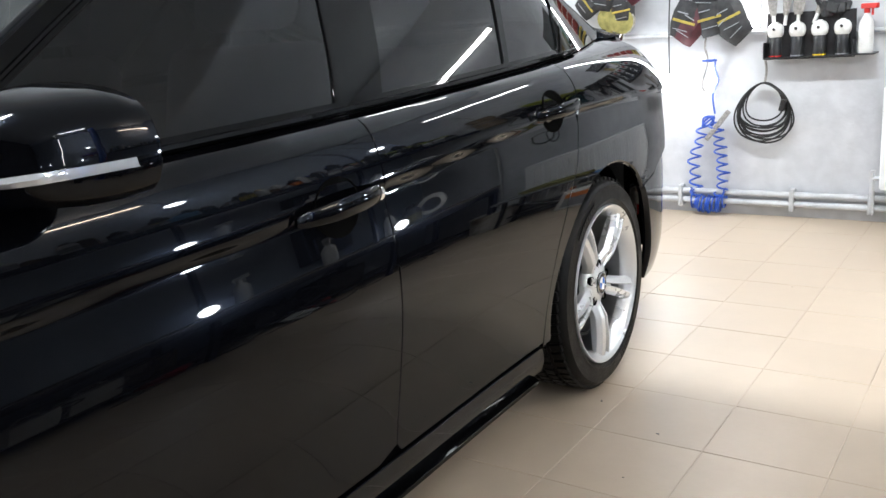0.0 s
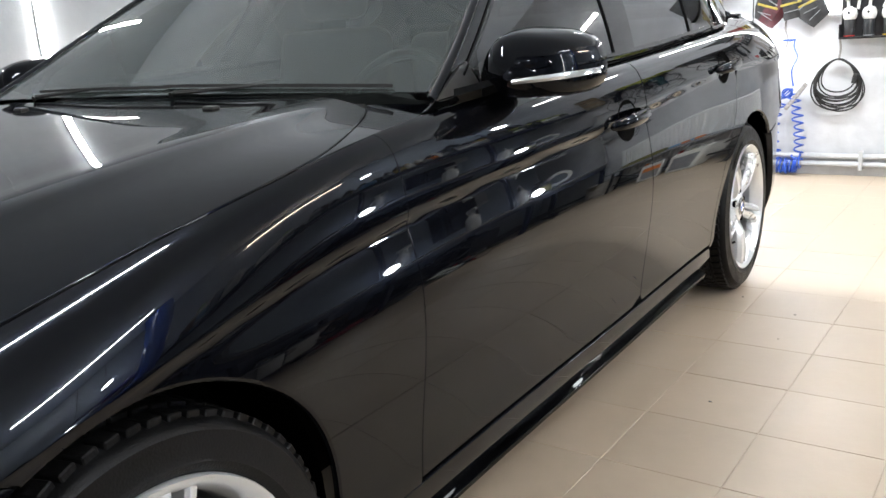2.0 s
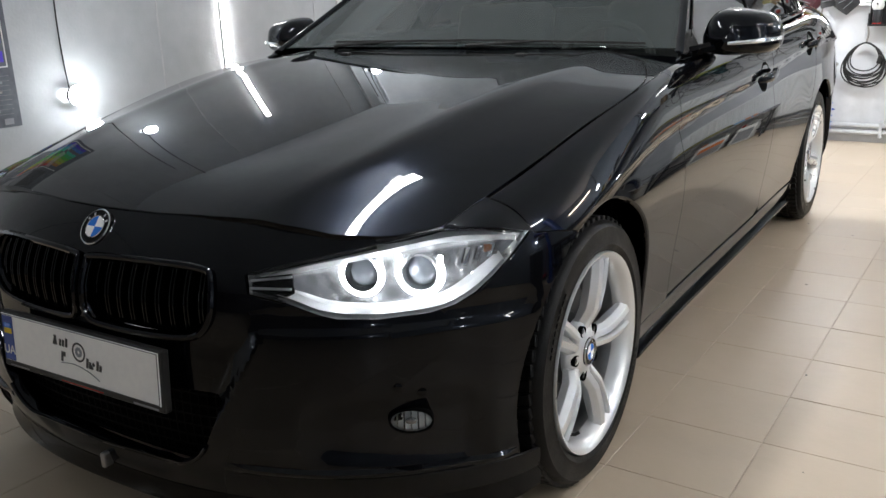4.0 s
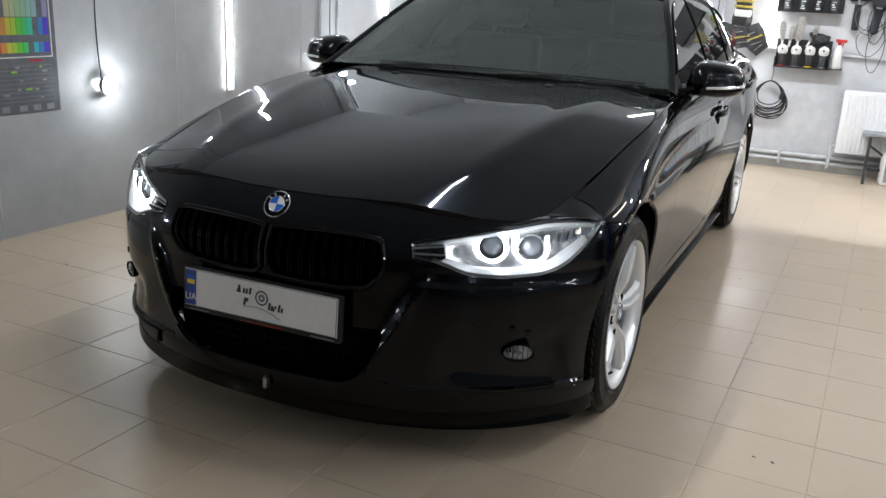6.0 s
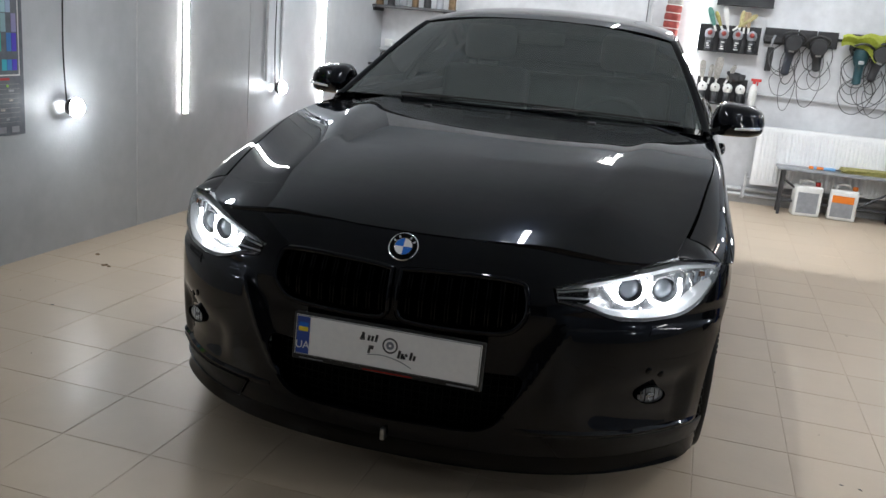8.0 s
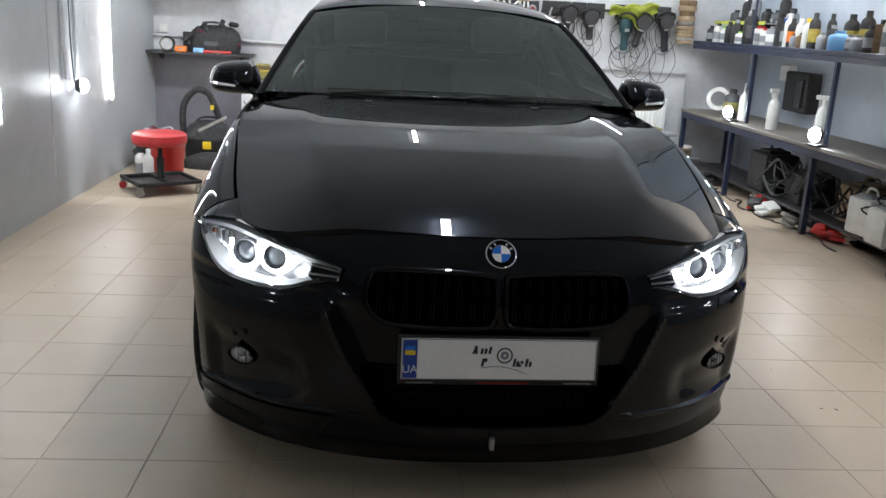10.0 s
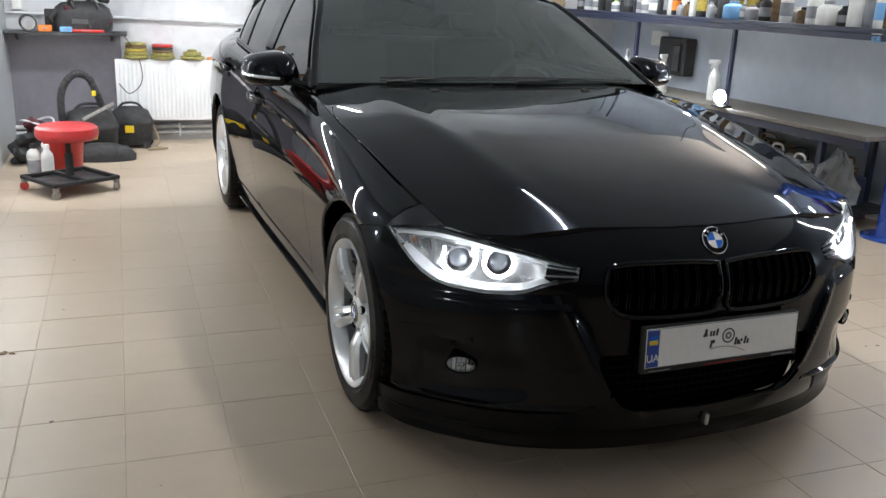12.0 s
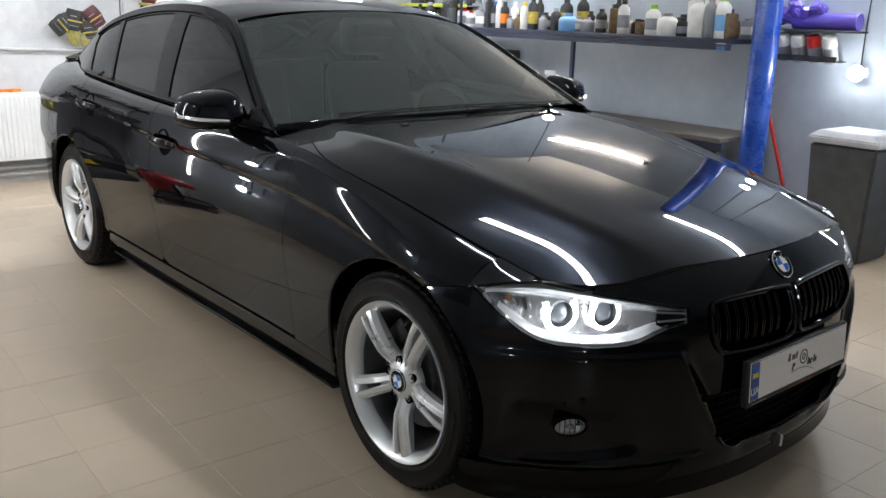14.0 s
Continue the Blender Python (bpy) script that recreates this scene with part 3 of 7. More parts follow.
def roof(x, y):
    w = glass_x(y, RAIL_Z(y))
    q = np.abs(x) / w
    return np.stack([x, y, ROOF_Z(y) + (RAIL_Z(y) - ROOF_Z(y)) * (.55 * q ** 2 + .45 * q ** 5)], 1)


def screen(s, t, out=0.0):
    """Windscreen: s from -1 to 1 across, t from 0 at its foot to 1 at the roof."""
    s, t = np.asarray(s, float), np.asarray(t, float)
    ya = .84 + .60 * t
    za = RAIL_Z(ya)
    xa = glass_x(ya, za)
    yc, zc = .80 + .62 * t, .985 + .372 * t + .045 * t * (1 - t)
    q = np.abs(s) ** 2.3
    return np.stack([s * xa, yc + (ya - yc) * q, zc + (za - zc) * q + out], 1)


# ---- the car ----
def along(f, a, b, n=24, off=0.0):
    ts = np.linspace(a, b, n)
    return [(t, float(v) + off) for t, v in zip(ts, f(ts))]


def arch(cy, r, a0, a1, n=26, cz=.332):
    return [(cy + r * math.sin(radians(a)), cz + r * math.cos(radians(a))) for a in np.linspace(a0, a1, n)]


car = thing("car", "glossy black four-door sedan with silver alloy wheels and lit headlights", "car")

# bonnet
SEAM = [(.712, -.412), (.730, -.32), (.749, -.21), (.768, -.07), (.786, .1), (.806, .28), (.809, .40), (.800, .48), (.765, .585), (.715, .69), (.66, .765)]
seam_path = [(p.x, p.y) for p in smooth_path([(x, y, 0) for x, y in SEAM], 5)]


def nose_edge(x):
    """Front edge of the bonnet at x."""
    x = abs(x)
    return float(np.interp(x, [0, .15, .3, .45, .56, .64, .712], [-.628, -.624, -.608, -.583, -.553, -.505, -.418]))


front_edge = [(x, nose_edge(x)) for x in np.linspace(-.70, .70, 57)]
rear_edge = [(x, .80 + .0 * x - .05 * (abs(x) / .66) ** 2.5) for x in np.linspace(.64, -.64, 30)]
hood_outline = front_edge + [(x - .002, y) for x, y in seam_path] + rear_edge + [(-(x - .002), y) for x, y in seam_path[::-1]]
panel("hood", hood_outline, hood, PAINT, car, .024, rim=.02, label="long glossy black hood with soft raised ridges")

# front wings
fender_outline = along(BELT_Z, -.285, .586, 40, -.002) + [(.589, .84), (.594, .70), (.599, .5), (.602, .262), (.352, .262)] + arch(0, .366, 100.5, -25) + [(-.165, .668), (-.23, .683), (-.285, .690)]
_w = np.linspace(0, 1, 4001)
_drop = _w - .06 * (1 - np.exp(-_w / .06))  # finer rows where the wing turns level towards the bonnet seam


def wing(y, w):
    return side(y, BELT_Z(y) - np.interp(w, _w, _drop))


wing_outline = [(y, float(np.interp(BELT_Z(y)[0] - z, _drop, _w))) for y, z in fender_outline]
fenders = panel("front_fender", wing_outline, wing, PAINT, car, .0075, mirror=True, flip=True)
_tip = Spline([0, .45, .8, 1])


def wedge(u, t):
    """The tip of the wing between the bonnet seam and the top edge of the headlight."""
    def flank(v):
        z0 = BELT_Z(np.array([-.285]))[0] - .002
        return side(np.full_like(v, -.285), z0 + (.690 - z0) * v)

    ya = -.418 + .133 * t
    a = np.stack([BELT_X(ya), ya, BELT_Z(ya) - .002], 1)
    low = np.concatenate([nose([.845, .925, .995], [.7225, .7165, .7065]), flank(np.array([1.0]))])
    b = _tip.row(t) @ low
    e, e0, e1 = flank(u), flank(np.zeros_like(u)), flank(np.ones_like(u))
    bulge = e - e0 - (e1 - e0) * u[:, None]
    k = np.linalg.norm(b - a, axis=1) / np.linalg.norm(e1 - e0, axis=1)
    return a + (b - a) * u[:, None] + bulge * k[:, None]


panel("wing_tip", [(0, .02), (1, .02), (1, 1), (0, 1)], wedge, PAINT, fenders, .05, rim=.01, mirror=True, flip=False)
corner = [(x + .003, y) for x, y in seam_path if y > .36] + [(.70, .80), (.765, .84), (.808, .80), (.809, .66), (.811, .50), (.8125, .40)]
panel("cowl_corner", corner, lambda x, y: np.stack([x, y, hood_z(x, y) - .001], 1), PAINT, fenders, .02, mirror=True)
# dark cowl below the windscreen
panel("cowl", [(x, .81 - .05 * (abs(x) / .66) ** 2.5) for x in np.linspace(-.66, .66, 30)] + [(x, .93) for x in np.linspace(.70, -.70, 20)], lambda x, y: np.stack([x, y, hood_z(x, np.minimum(y, .8)) - .022 + .09 * np.maximum(y - .80, 0)], 1), PLASTIC, car, .04)

# doors
fd = along(BELT_Z, .590, 1.722, 40, -.001) + [(1.724, .9), (1.727, .75), (1.729, .55), (1.727, .40), (1.720, .295), (1.66, .275), (.606, .275), (.603, .5), (.598, .70), (.593, .84)]
front_doors = panel("front_door", fd, side, PAINT, car, .012, mirror=True)
rd = along(BELT_Z, 1.727, 2.618, 36, -.001) + [(2.622, .93), (2.612, .83), (2.575, .735), (2.50, .64), (2.452, .55), (2.425, .45), (2.412, .36), (2.40, .275), (1.74, .275), (1.725, .295), (1.732, .40), (1.734, .55), (1.732, .75), (1.729, .9)]
rear_doors = panel("rear_door", rd, side, PAINT, car, .012, mirror=True)
quarter = along(BELT_Z, 2.622, 3.42, 30, -.001) + [(3.44, .99), (3.41, .80), (3.365, .66), (3.20, .60)] + arch(2.81, .368, 48, -100) + [(2.405, .262), (2.417, .36), (2.43, .45), (2.457, .55), (2.505, .64), (2.58, .735), (2.617, .83), (2.627, .93)]
quarters = panel("rear_quarter", quarter, side, PAINT, car, .014, mirror=True)
# sills and skirts
panel("side_skirt", [(.36, .185), (.345, .258), (2.402, .258), (2.42, .185)], lambda y, z: side(y, z, .010 * sm(.26, .22, z)), PAINT, car, .025, mirror=True)
panel("skirt_blade", [(.345, .0), (2.39, .0), (2.37, .030), (.36, .030)], lambda y, w: np.stack([WIDE(y) - .072 + w, y, .183 - .15 * w + 0 * y], 1), TRIM, car, .025, mirror=True, flip=True, label="thin black blade under the sill")
# dark inner shell behind the gaps
panel("inner_shell", along(BELT_Z, -.30, 3.4, 40, -.012) + [(3.35, .66)] + arch(2.81, .385, 70, -95) + [(2.40, .24), (.37, .24)] + arch(0, .383, 95, -30), lambda y, z: side(y, z, -.022), MATT, car, .05, rim=0, mirror=True)
panel("engine_bay_cover", [(x, y + .03) for x, y in front_edge[2:-2]] + [(.70, -.2), (.72, .2), (.72, .75), (-.72, .75), (-.72, .2), (-.70, -.2)], lambda x, y: np.stack([x, y, hood_z(x, y) - .045], 1), MATT, car, .08, rim=0)

# greenhouse
frame_outline = along(BELT_Z, .76, 3.38, 50, .004) + along(RAIL_Z, 3.38, .80, 60)


def top(a, b, off=-.042):
    return along(RAIL_Z, a, b, 16, off)


def belt(a, b, off=.024):
    return along(BELT_Z, a, b, 12, off)


win_f = belt(.985, 1.705) + [(1.745, 1.06), (1.795, 1.16), (1.845, 1.25)] + top(1.88, 1.03)
win_r = belt(1.852, 2.39) + [(2.44, 1.09), (2.50, 1.175), (2.545, 1.24)] + top(2.57, 2.035) + [(1.98, 1.20), (1.91, 1.08)]
win_q = belt(2.415, 2.735) + [(2.76, 1.05), (2.81, 1.11), (2.86, 1.150)] + top(2.87, 2.615) + [(2.545, 1.19), (2.475, 1.10)]
pillars = panel("window_frame", frame_outline, glass, TRIM, car, .022, holes=[win_f, win_r, win_q], rim=.014, mirror=True, label="gloss black window surround and pillars")


def shrink(poly, d):
    c = np.mean(np.array(poly), 0)
    return [tuple(np.array(p) + (c - np.array(p)) / np.linalg.norm(c - np.array(p)) * d) for p in poly]


panel("window", shrink(win_f, -.004), lambda y, z: glass(y, z, -.006), DARKPANE, front_doors, .03, rim=0, mirror=True, label="dark tinted side window")
panel("window", shrink(win_r, -.004), lambda y, z: glass(y, z, -.006), DARKPANE, rear_doors, .03, rim=0, mirror=True, label="dark tinted side window")
panel("quarter_window", shrink(win_q, -.004), lambda y, z: glass(y, z, -.006), DARKPANE, quarters, .03, rim=0, mirror=True, label="dark tinted quarter window")
for sgn in (1, -1):
    bm = bmesh.new()
    tube(bm, [(sgn * float(glass_x(np.array([y]), np.array([z]))[0] + .005), y, z) for y, z in along(BELT_Z, .80, 2.86, 60, .010)], .0065, 6)
    part("belt_trim", bm, TRIM, car, "polished trim strip along the belt line", True)
    bm = bmesh.new()
    ys = np.linspace(.93, 2.9, 70)
    tube(bm, [(sgn * float(glass_x(np.array([y]), RAIL_Z(y) - .03)[0] + .003), y, float(RAIL_Z(y)[0]) - .030) for y in ys], .0042, 6)
    part("roof_trim", bm, TRIM, car, "polished trim strip round the side windows", True)

# roof and tail
ry = np.linspace(1.455, 2.93, 40)
rail = [(float(glass_x(np.array([y]), RAIL_Z(y))[0]) - .001, y) for y in ry]
head = [(x, 1.425 + .030 * (abs(x) / .6) ** 2.2) for x in np.linspace(-.595, .595, 24)]
panel("roof", head + rail + [(x, 2.95) for x in np.linspace(.53, -.53, 16)] + [(-x, y) for x, y in rail[::-1]], roof, PAINT, car, .035, rim=.008)
DECK = line((2.93, 1.336), (3.08, 1.262), (3.25, 1.165), (3.38, 1.105), (3.5, 1.088), (3.7, 1.094), (3.84, 1.098))


def deck(x, y):
    w = glass_x(y, np.maximum(RAIL_Z(np.minimum(y, 3.4)), BELT_Z(y)))
    q = np.minimum(np.abs(x) / w, 1.2)
    e = np.where(y < 3.4, RAIL_Z(np.minimum(y, 3.4)), BELT_Z(y) + .015)
    return np.stack([x, y, DECK(y) + (e - DECK(y)) * q ** 3], 1)


rr = [(float(glass_x(np.array([y]), RAIL_Z(y))[0]) - .002, y) for y in np.linspace(2.95, 3.36, 14)]
panel("rear_window", [(x, 2.96) for x in np.linspace(-.52, .52, 12)] + [(x - .02, y) for x, y in rr] + [(-x + .02, y) for x, y in rr[::-1]], deck, DARKPANE, car, .04, rim=.006, label="dark tinted rear window")
panel("rear_pillar", [(.40, 2.90), (.56, 2.90)] + [(x + .006, y) for x, y in rr] + [(.40, 3.40)], lambda x, y: deck(x, y) - np.array([0, 0, .004]), TRIM, car, .04, rim=0, mirror=True)
bm = bmesh.new()
edge = [(x, 2.955) for x in np.linspace(-.50, .50, 12)] + [(x - .012, y) for x, y in rr] + [(x, 3.368) for x in np.linspace(.60, -.60, 12)] + [(-x + .012, y) for x, y in rr[::-1]]
edge = deck(np.array([p[0] for p in edge]), np.array([p[1] for p in edge])) - np.array([0, 0, .024])
tube(bm, edge, .021, 6, closed=True)
part("rear_window_seal", bm, MATT, car, "", True)
panel("trunk_lid", [(x, 3.375) for x in np.linspace(-.62, .62, 12)] + [(.66, 3.5), (.62, 3.66), (.50, 3.78), (.25, 3.83), (-.25, 3.83), (-.50, 3.78), (-.62, 3.66), (-.66, 3.5)], deck, PAINT, car, .035, rim=.03)

TAIL = [(0, 3.85), (.3, 3.838), (.5, 3.79), (.64, 3.72), (.74, 3.62), (.81, 3.51), (.850, 3.40), (.872, 3.30), (.888, 3.18), (.896, 3.08), (.899, 2.98)]
_ts = np.concatenate([[0], np.cumsum(np.hypot(*np.diff(np.array(TAIL), axis=0).T))])
_tail, TAIL_END = Spline(_ts), float(_ts[-1])
TAIL_IN = line((.18, .05), (.3, .01), (.45, 0), (.62, 0), (.7, .012), (.85, .05), (1.0, .125), (1.09, .18))


def tail_at(y):
    """Arc length at which the flank of the tail reaches y."""
    return float(np.interp(-y, [-p[1] for p in TAIL], _ts))


def tail(s, z, out=0.0):
    sa = np.abs(s)
    p, d = _tail.row(sa) @ np.array(TAIL), (_tail.row(sa + 1e-3) - _tail.row(sa - 1e-3)) @ np.array(TAIL)
    d /= np.linalg.norm(d, axis=1)[:, None]
    i = TAIL_IN(z) - out
    return np.stack([np.sign(s + 1e-9) * (p[:, 0] + i * d[:, 1]), p[:, 1] - i * d[:, 0], z], 1)


def sym_flank(half):
    """A closed outline from its right flank, which runs upwards."""
    return half + [(-s, z) for s, z in half[::-1]]


panel("rear_bumper", sym_flank([(tail_at(y), z) for y, z in [(3.17, .24)] + arch(2.81, .368, 104, 48, 10) + [(3.20, .592), (3.36, .65)]] + [(.95, .70), (.9, .70)]), tail, PAINT, car, .04, flip=True, rim=.03)
panel("tail_panel", [(-.95, .705), (.95, .705), (1.02, .80), (1.02, 1.02), (.6, 1.08), (-.6, 1.08), (-1.02, 1.02), (-1.02, .80)], tail, PAINT, car, .04, flip=True)
panel("tail_light", [(.55, .80), (1.02, .80), (1.10, .86), (1.06, .95), (.85, .985), (.55, .96)], lambda s, z: tail(s, z, .006), REDLENS, car, .025, flip=True, mirror=True, label="red tail light lens")


# nose
def edge_s(z):
    return np.interp(z, [.14, .21, .265, .31, .41, .48, .565, .62], [.16, .22, .27, .325, .392, .428, .474, .50])


def fascia(s, z, out=0.0):
    """The bumper skin: the nose with its sunk middle and its fog lamp pockets."""
    sa = np.abs(s)
    over = sa - edge_s(z)
    fade = sm(.60, .49, z) * sm(.17, .24, z)
    sunk = (.017 * (1 - sm(-.045, .020, over)) - .0055 * np.exp(-((over - .012) / .0145) ** 2) * sm(.27, .33, z)) * fade
    top_z = .395 + .02 * sm(.55, .85, sa)
    low = .262 - .045 * sm(.40, .95, sa)
    pocket = sm(.50, .60, sa) * sm(.93, .86, sa) * sm(top_z + .02, top_z - .06, z) * sm(low - .01, low + .06, z)
    ledge = .008 * sm(.540, .556, z) * sm(.42, .52, sa) * sm(1.06, .92, sa) * sm(.60, .57, z)
    return nose(s, z, out - sunk - .020 * pocket - ledge)


def sym(half):
    """A closed outline from its right half, which runs upwards from the middle below to the middle above."""
    return half + [(-s, z) for s, z in half[::-1]]


lamp_outline = [(p.x, p.y) for p in smooth_path([(.436, .650, 0), (.56, .675, 0), (.72, .701, 0), (.85, .718, 0), (.94, .711, 0), (1.034, .697, 0)], 4)] + [(1.0, .677), (.972, .657), (.93, .627), (.89, .600), (.85, .582), (.80, .571), (.70, .566), (.62, .570), (.585, .578), (.52, .600), (.444, .613)]
kidney = [(p.x, p.y) for p in smooth_path([(.012, .545, 0), (.013, .632, 0), (.030, .650, 0), (.18, .657, 0), (.33, .653, 0), (.358, .632, 0), (.362, .575, 0), (.335, .532, 0), (.29, .515, 0), (.18, .510, 0), (.055, .512, 0), (.022, .522, 0), (.012, .545, 0)], 4)][:-1]
intake = sym([(0, .222)] + [(p.x, p.y) for p in smooth_path([(.20, .226, 0), (.27, .242, 0), (.318, .277, 0), (.352, .34, 0), (.370, .385, 0), (.362, .402, 0), (.34, .404, 0)], 4)] + [(0, .402)])


def hood_top(s):
    x = float(nose(np.array([abs(s)]), np.array([.72]))[0, 0])
    return float(hood_z(np.array([x]), np.array([nose_edge(x)]))[0]) - .004


upper = [(s, hood_top(s)) for s in np.linspace(.70, -.70, 49)]
right_lamp = [(.705, .697), (.56, .672), (.428, .646), (.438, .611)] + [(s + (.002 if s > .7 else 0), z - .004) for s, z in lamp_outline[::-1][1:10]] + [(.978, .655), (1.004, .674), (1.038, .693)]
flank = [(float(nose_at(y)), z) for y, z in [(-.33, .150)] + arch(0, .366, -112, -26, 16) + [(-.168, .664), (-.23, .679), (-.29, .687)]]
bumper_outline = [(-s, z) for s, z in flank[:1]] + flank + right_lamp[::-1] + upper + [(-s, z) for s, z in right_lamp] + [(-s, z) for s, z in flank[:0:-1]]
bumper = panel("front_bumper", bumper_outline, fascia, PAINT, car, .0125, holes=[kidney, [(-s, z) for s, z in kidney], intake], rim=.02, label="sporty black front bumper with deep air intakes")

for sgn in (1, -1):
    ring = np.array([(sgn * s, z) for s, z in kidney])
    bm = bmesh.new()
    pts = fascia(ring[:, 0], ring[:, 1], .004)
    tube(bm, pts, .0075, 8, closed=True)
    grille = part("grille", bm, PAINT, car, "gloss black kidney-shaped grille", True)
    for k in range(9):
        s = .038 + .0365 * k
        z0 = .520 + max(0, .5 * (s - .28)) ** 1.0
        zz = np.linspace(z0, .648, 8)
        for off in (-.0045, .0045):
            bm = bmesh.new()
            f = fascia(np.full(8, sgn * (s + off)), zz, -.010)
            b = fascia(np.full(8, sgn * (s + off)), zz, -.045)
            loft(bm, [[Vector(f[i]) + Vector((-.002, 0, 0)), Vector(f[i]) + Vector((.002, 0, 0)), Vector(b[i]) + Vector((.002, 0, 0)), Vector(b[i]) + Vector((-.002, 0, 0))] for i in range(8)])
            bmesh.ops.recalc_face_normals(bm, faces=bm.faces)
            part("slat", bm, TRIM, grille)
panel("grille_backing", [(-.39, .50), (.39, .50), (.39, .665), (-.39, .665)], lambda s, z: nose(s, z, -.06), MATT, car, .05, rim=0)
panel("intake_backing", [(-.42, .19), (.42, .19), (.42, .42), (-.42, .42)], lambda s, z: nose(s, z, -.075), MATT, car, .05, rim=0)
mesh_bm = bmesh.new()
for k in range(7):
    z = .236 + .024 * k
    w = float(np.interp(z, [.22, .27, .34, .40], [.24, .31, .35, .37]))
    p = nose(np.linspace(-w, w, 24), np.full(24, z), -.045)
    tube(mesh_bm, p, .0022, 4)
for k in range(33):
    s = -.352 + .022 * k
    zz = np.linspace(.228 + max(0, abs(s) - .26) * .6, .40, 5)
    tube(mesh_bm, nose(np.full(5, s), zz, -.045), .0018, 4)
bm = bmesh.new()
lip = np.array(sorted(p for p in intake if p[1] < .30))
tube(bm, fascia(lip[:, 0], lip[:, 1], .003), .0045, 8)
part("intake_lip", bm, PAINT, car, "gloss black rolled lip under the air intake", True)
part("intake_mesh", mesh_bm, INK, car, "black plastic honeycomb intake mesh")

# splitter lip round the foot of the bumper
sp = np.linspace(-1.075, 1.075, 90)


def lip_ring(s):
    k = float(sm(1.085, .9, abs(s)))
    a = np.array([s])
    p = [nose(a, np.array([.165]), .001), nose(a, np.array([.150]), .004), nose(a, np.array([.126]), .006 + .010 * k), nose(a, np.array([.116]), .008 + .014 * k), nose(a, np.array([.112]), .006 + .012 * k), nose(a, np.array([.110]), -.10), nose(a, np.array([.150]), -.10)]
    return [q[0] for q in p]


bm = bmesh.new()
loft(bm, [lip_ring(s) for s in sp])
bmesh.ops.recalc_face_normals(bm, faces=bm.faces)
part("splitter", bm, TRIM, car, "low gloss black front splitter", True)
bev((-.007, .007), (-.742, -.715), (.160, .196), .004, 2, "splitter_tab", STEEL, car, "small grey metal tab")
for sgn in (1, -1):
    # blade across the lower corner
    bm = bmesh.new()
    ss = np.linspace(.36, .985, 40)
    zz = .252 - .016 * sm(.36, .95, ss)
    rings = []
    for q, z in zip(ss, zz):
        a, w = np.array([sgn * q]), float(sm(.36, .44, q) * sm(.99, .93, q))
        rings.append([fascia(a, np.array([z + .010]), -.001)[0], fascia(a, np.array([z + .003]), .002 + .007 * w)[0], fascia(a, np.array([z - .003]), .002 + .007 * w)[0], fascia(a, np.array([z - .016]), -.001)[0]])
    loft(bm, rings)
    bmesh.ops.recalc_face_normals(bm, faces=bm.faces)
    part("corner_blade", bm, PAINT, car, "gloss black blade across the bumper corner", True)

    # satin corner of the lip
    panel("lip_corner", [(sgn * q, z) for q, z in [(.50, .168), (1.06, .168), (1.06, .216), (.95, .222), (.75, .229), (.58, .236), (.44, .240)]], lambda s, z: fascia(s, z, .0045), SATIN, bumper, .02, rim=.006, flip=sgn < 0, label="satin black corner of the front lip")

    # washer cover below the headlight, parking sensors
    panel("washer_cover", [(sgn * .715, .528), (sgn * .835, .533), (sgn * .848, .552), (sgn * .725, .553)], lambda s, z: fascia(s, z, .0025), PAINT, bumper, .012, rim=.004)
    for q, z in ((.728, .427), (.775, .412)):
        bm = bmesh.new()
        c = Vector(fascia(np.array([sgn * q]), np.array([z]))[0])
        lathe(bm, [(.0095, -.004), (.0095, .002), (.0075, .0032), (0, .0036)], 20, look(c, c - Vector((sgn * .62, -.78, 0))))
        part("parking_sensor", bm, TRIM, bumper, "", True)

    # fog lamp
    c = Vector(nose(np.array([sgn * .752]), np.array([.350]), -.0065)[0])
    m = look(c, c + Vector((sgn * .52, -.85, .02)))
    bm = bmesh.new()
    face = m @ pose(0, 0, 0, 180, 0, 0) @ Matrix.Diagonal((.92, .52, 1, 1))
    lathe(bm, [(.048, -.03), (.048, .002), (.047, .004), (.045, .001), (.044, -.004)], 32, face)
    fog = part("fog_light", bm, INK, car, "oval clear fog light", True)
    bm = bmesh.new()
    lathe(bm, [(.044, -.003), (.038, -.007), (.020, -.010), (.008, -.010), (0, -.006)], 14, face)
    part("reflector", bm, BEZEL, fog, "bright ribbed reflector")
    for k in range(-2, 3):
        h = .037 * math.sqrt(1 - (.015 * k / .044) ** 2)
        bm = bmesh.new()
        tube(bm, [face @ Vector((.015 * k, q * h, -.0045 + .0015 * (1 - q * q))) for q in (-1, -.5, 0, .5, 1)], .0017, 5)
        part("rib", bm, DARKSTEEL if k % 2 else HOUSING, fog)
    bm = bmesh.new()
    lathe(bm, [(.013, -.0045), (.0125, .0005), (.009, .0015), (0, .002)], 16, face)
    part("bulb_cap", bm, HOUSINGDARK, fog, "", True)
    bm = bmesh.new()
    lathe(bm, [(.045, -.003), (.03, .004), (.012, .007), (0, .0075)], 32, face)
    part("lens", bm, CLEAR, fog, "", True)

    # headlight
    out = np.array([(sgn * s, z) for s, z in lamp_outline])
    lens = panel("headlight", [(sgn * s, z) for s, z in shrink(lamp_outline, .002)], lambda s, z: nose(s, z, .002), CLEAR, car, .02, rim=.004, label="lit headlight with two bright rings under a clear lens")
    inner = np.array(shrink(lamp_outline, .008)) * np.array([sgn, 1])

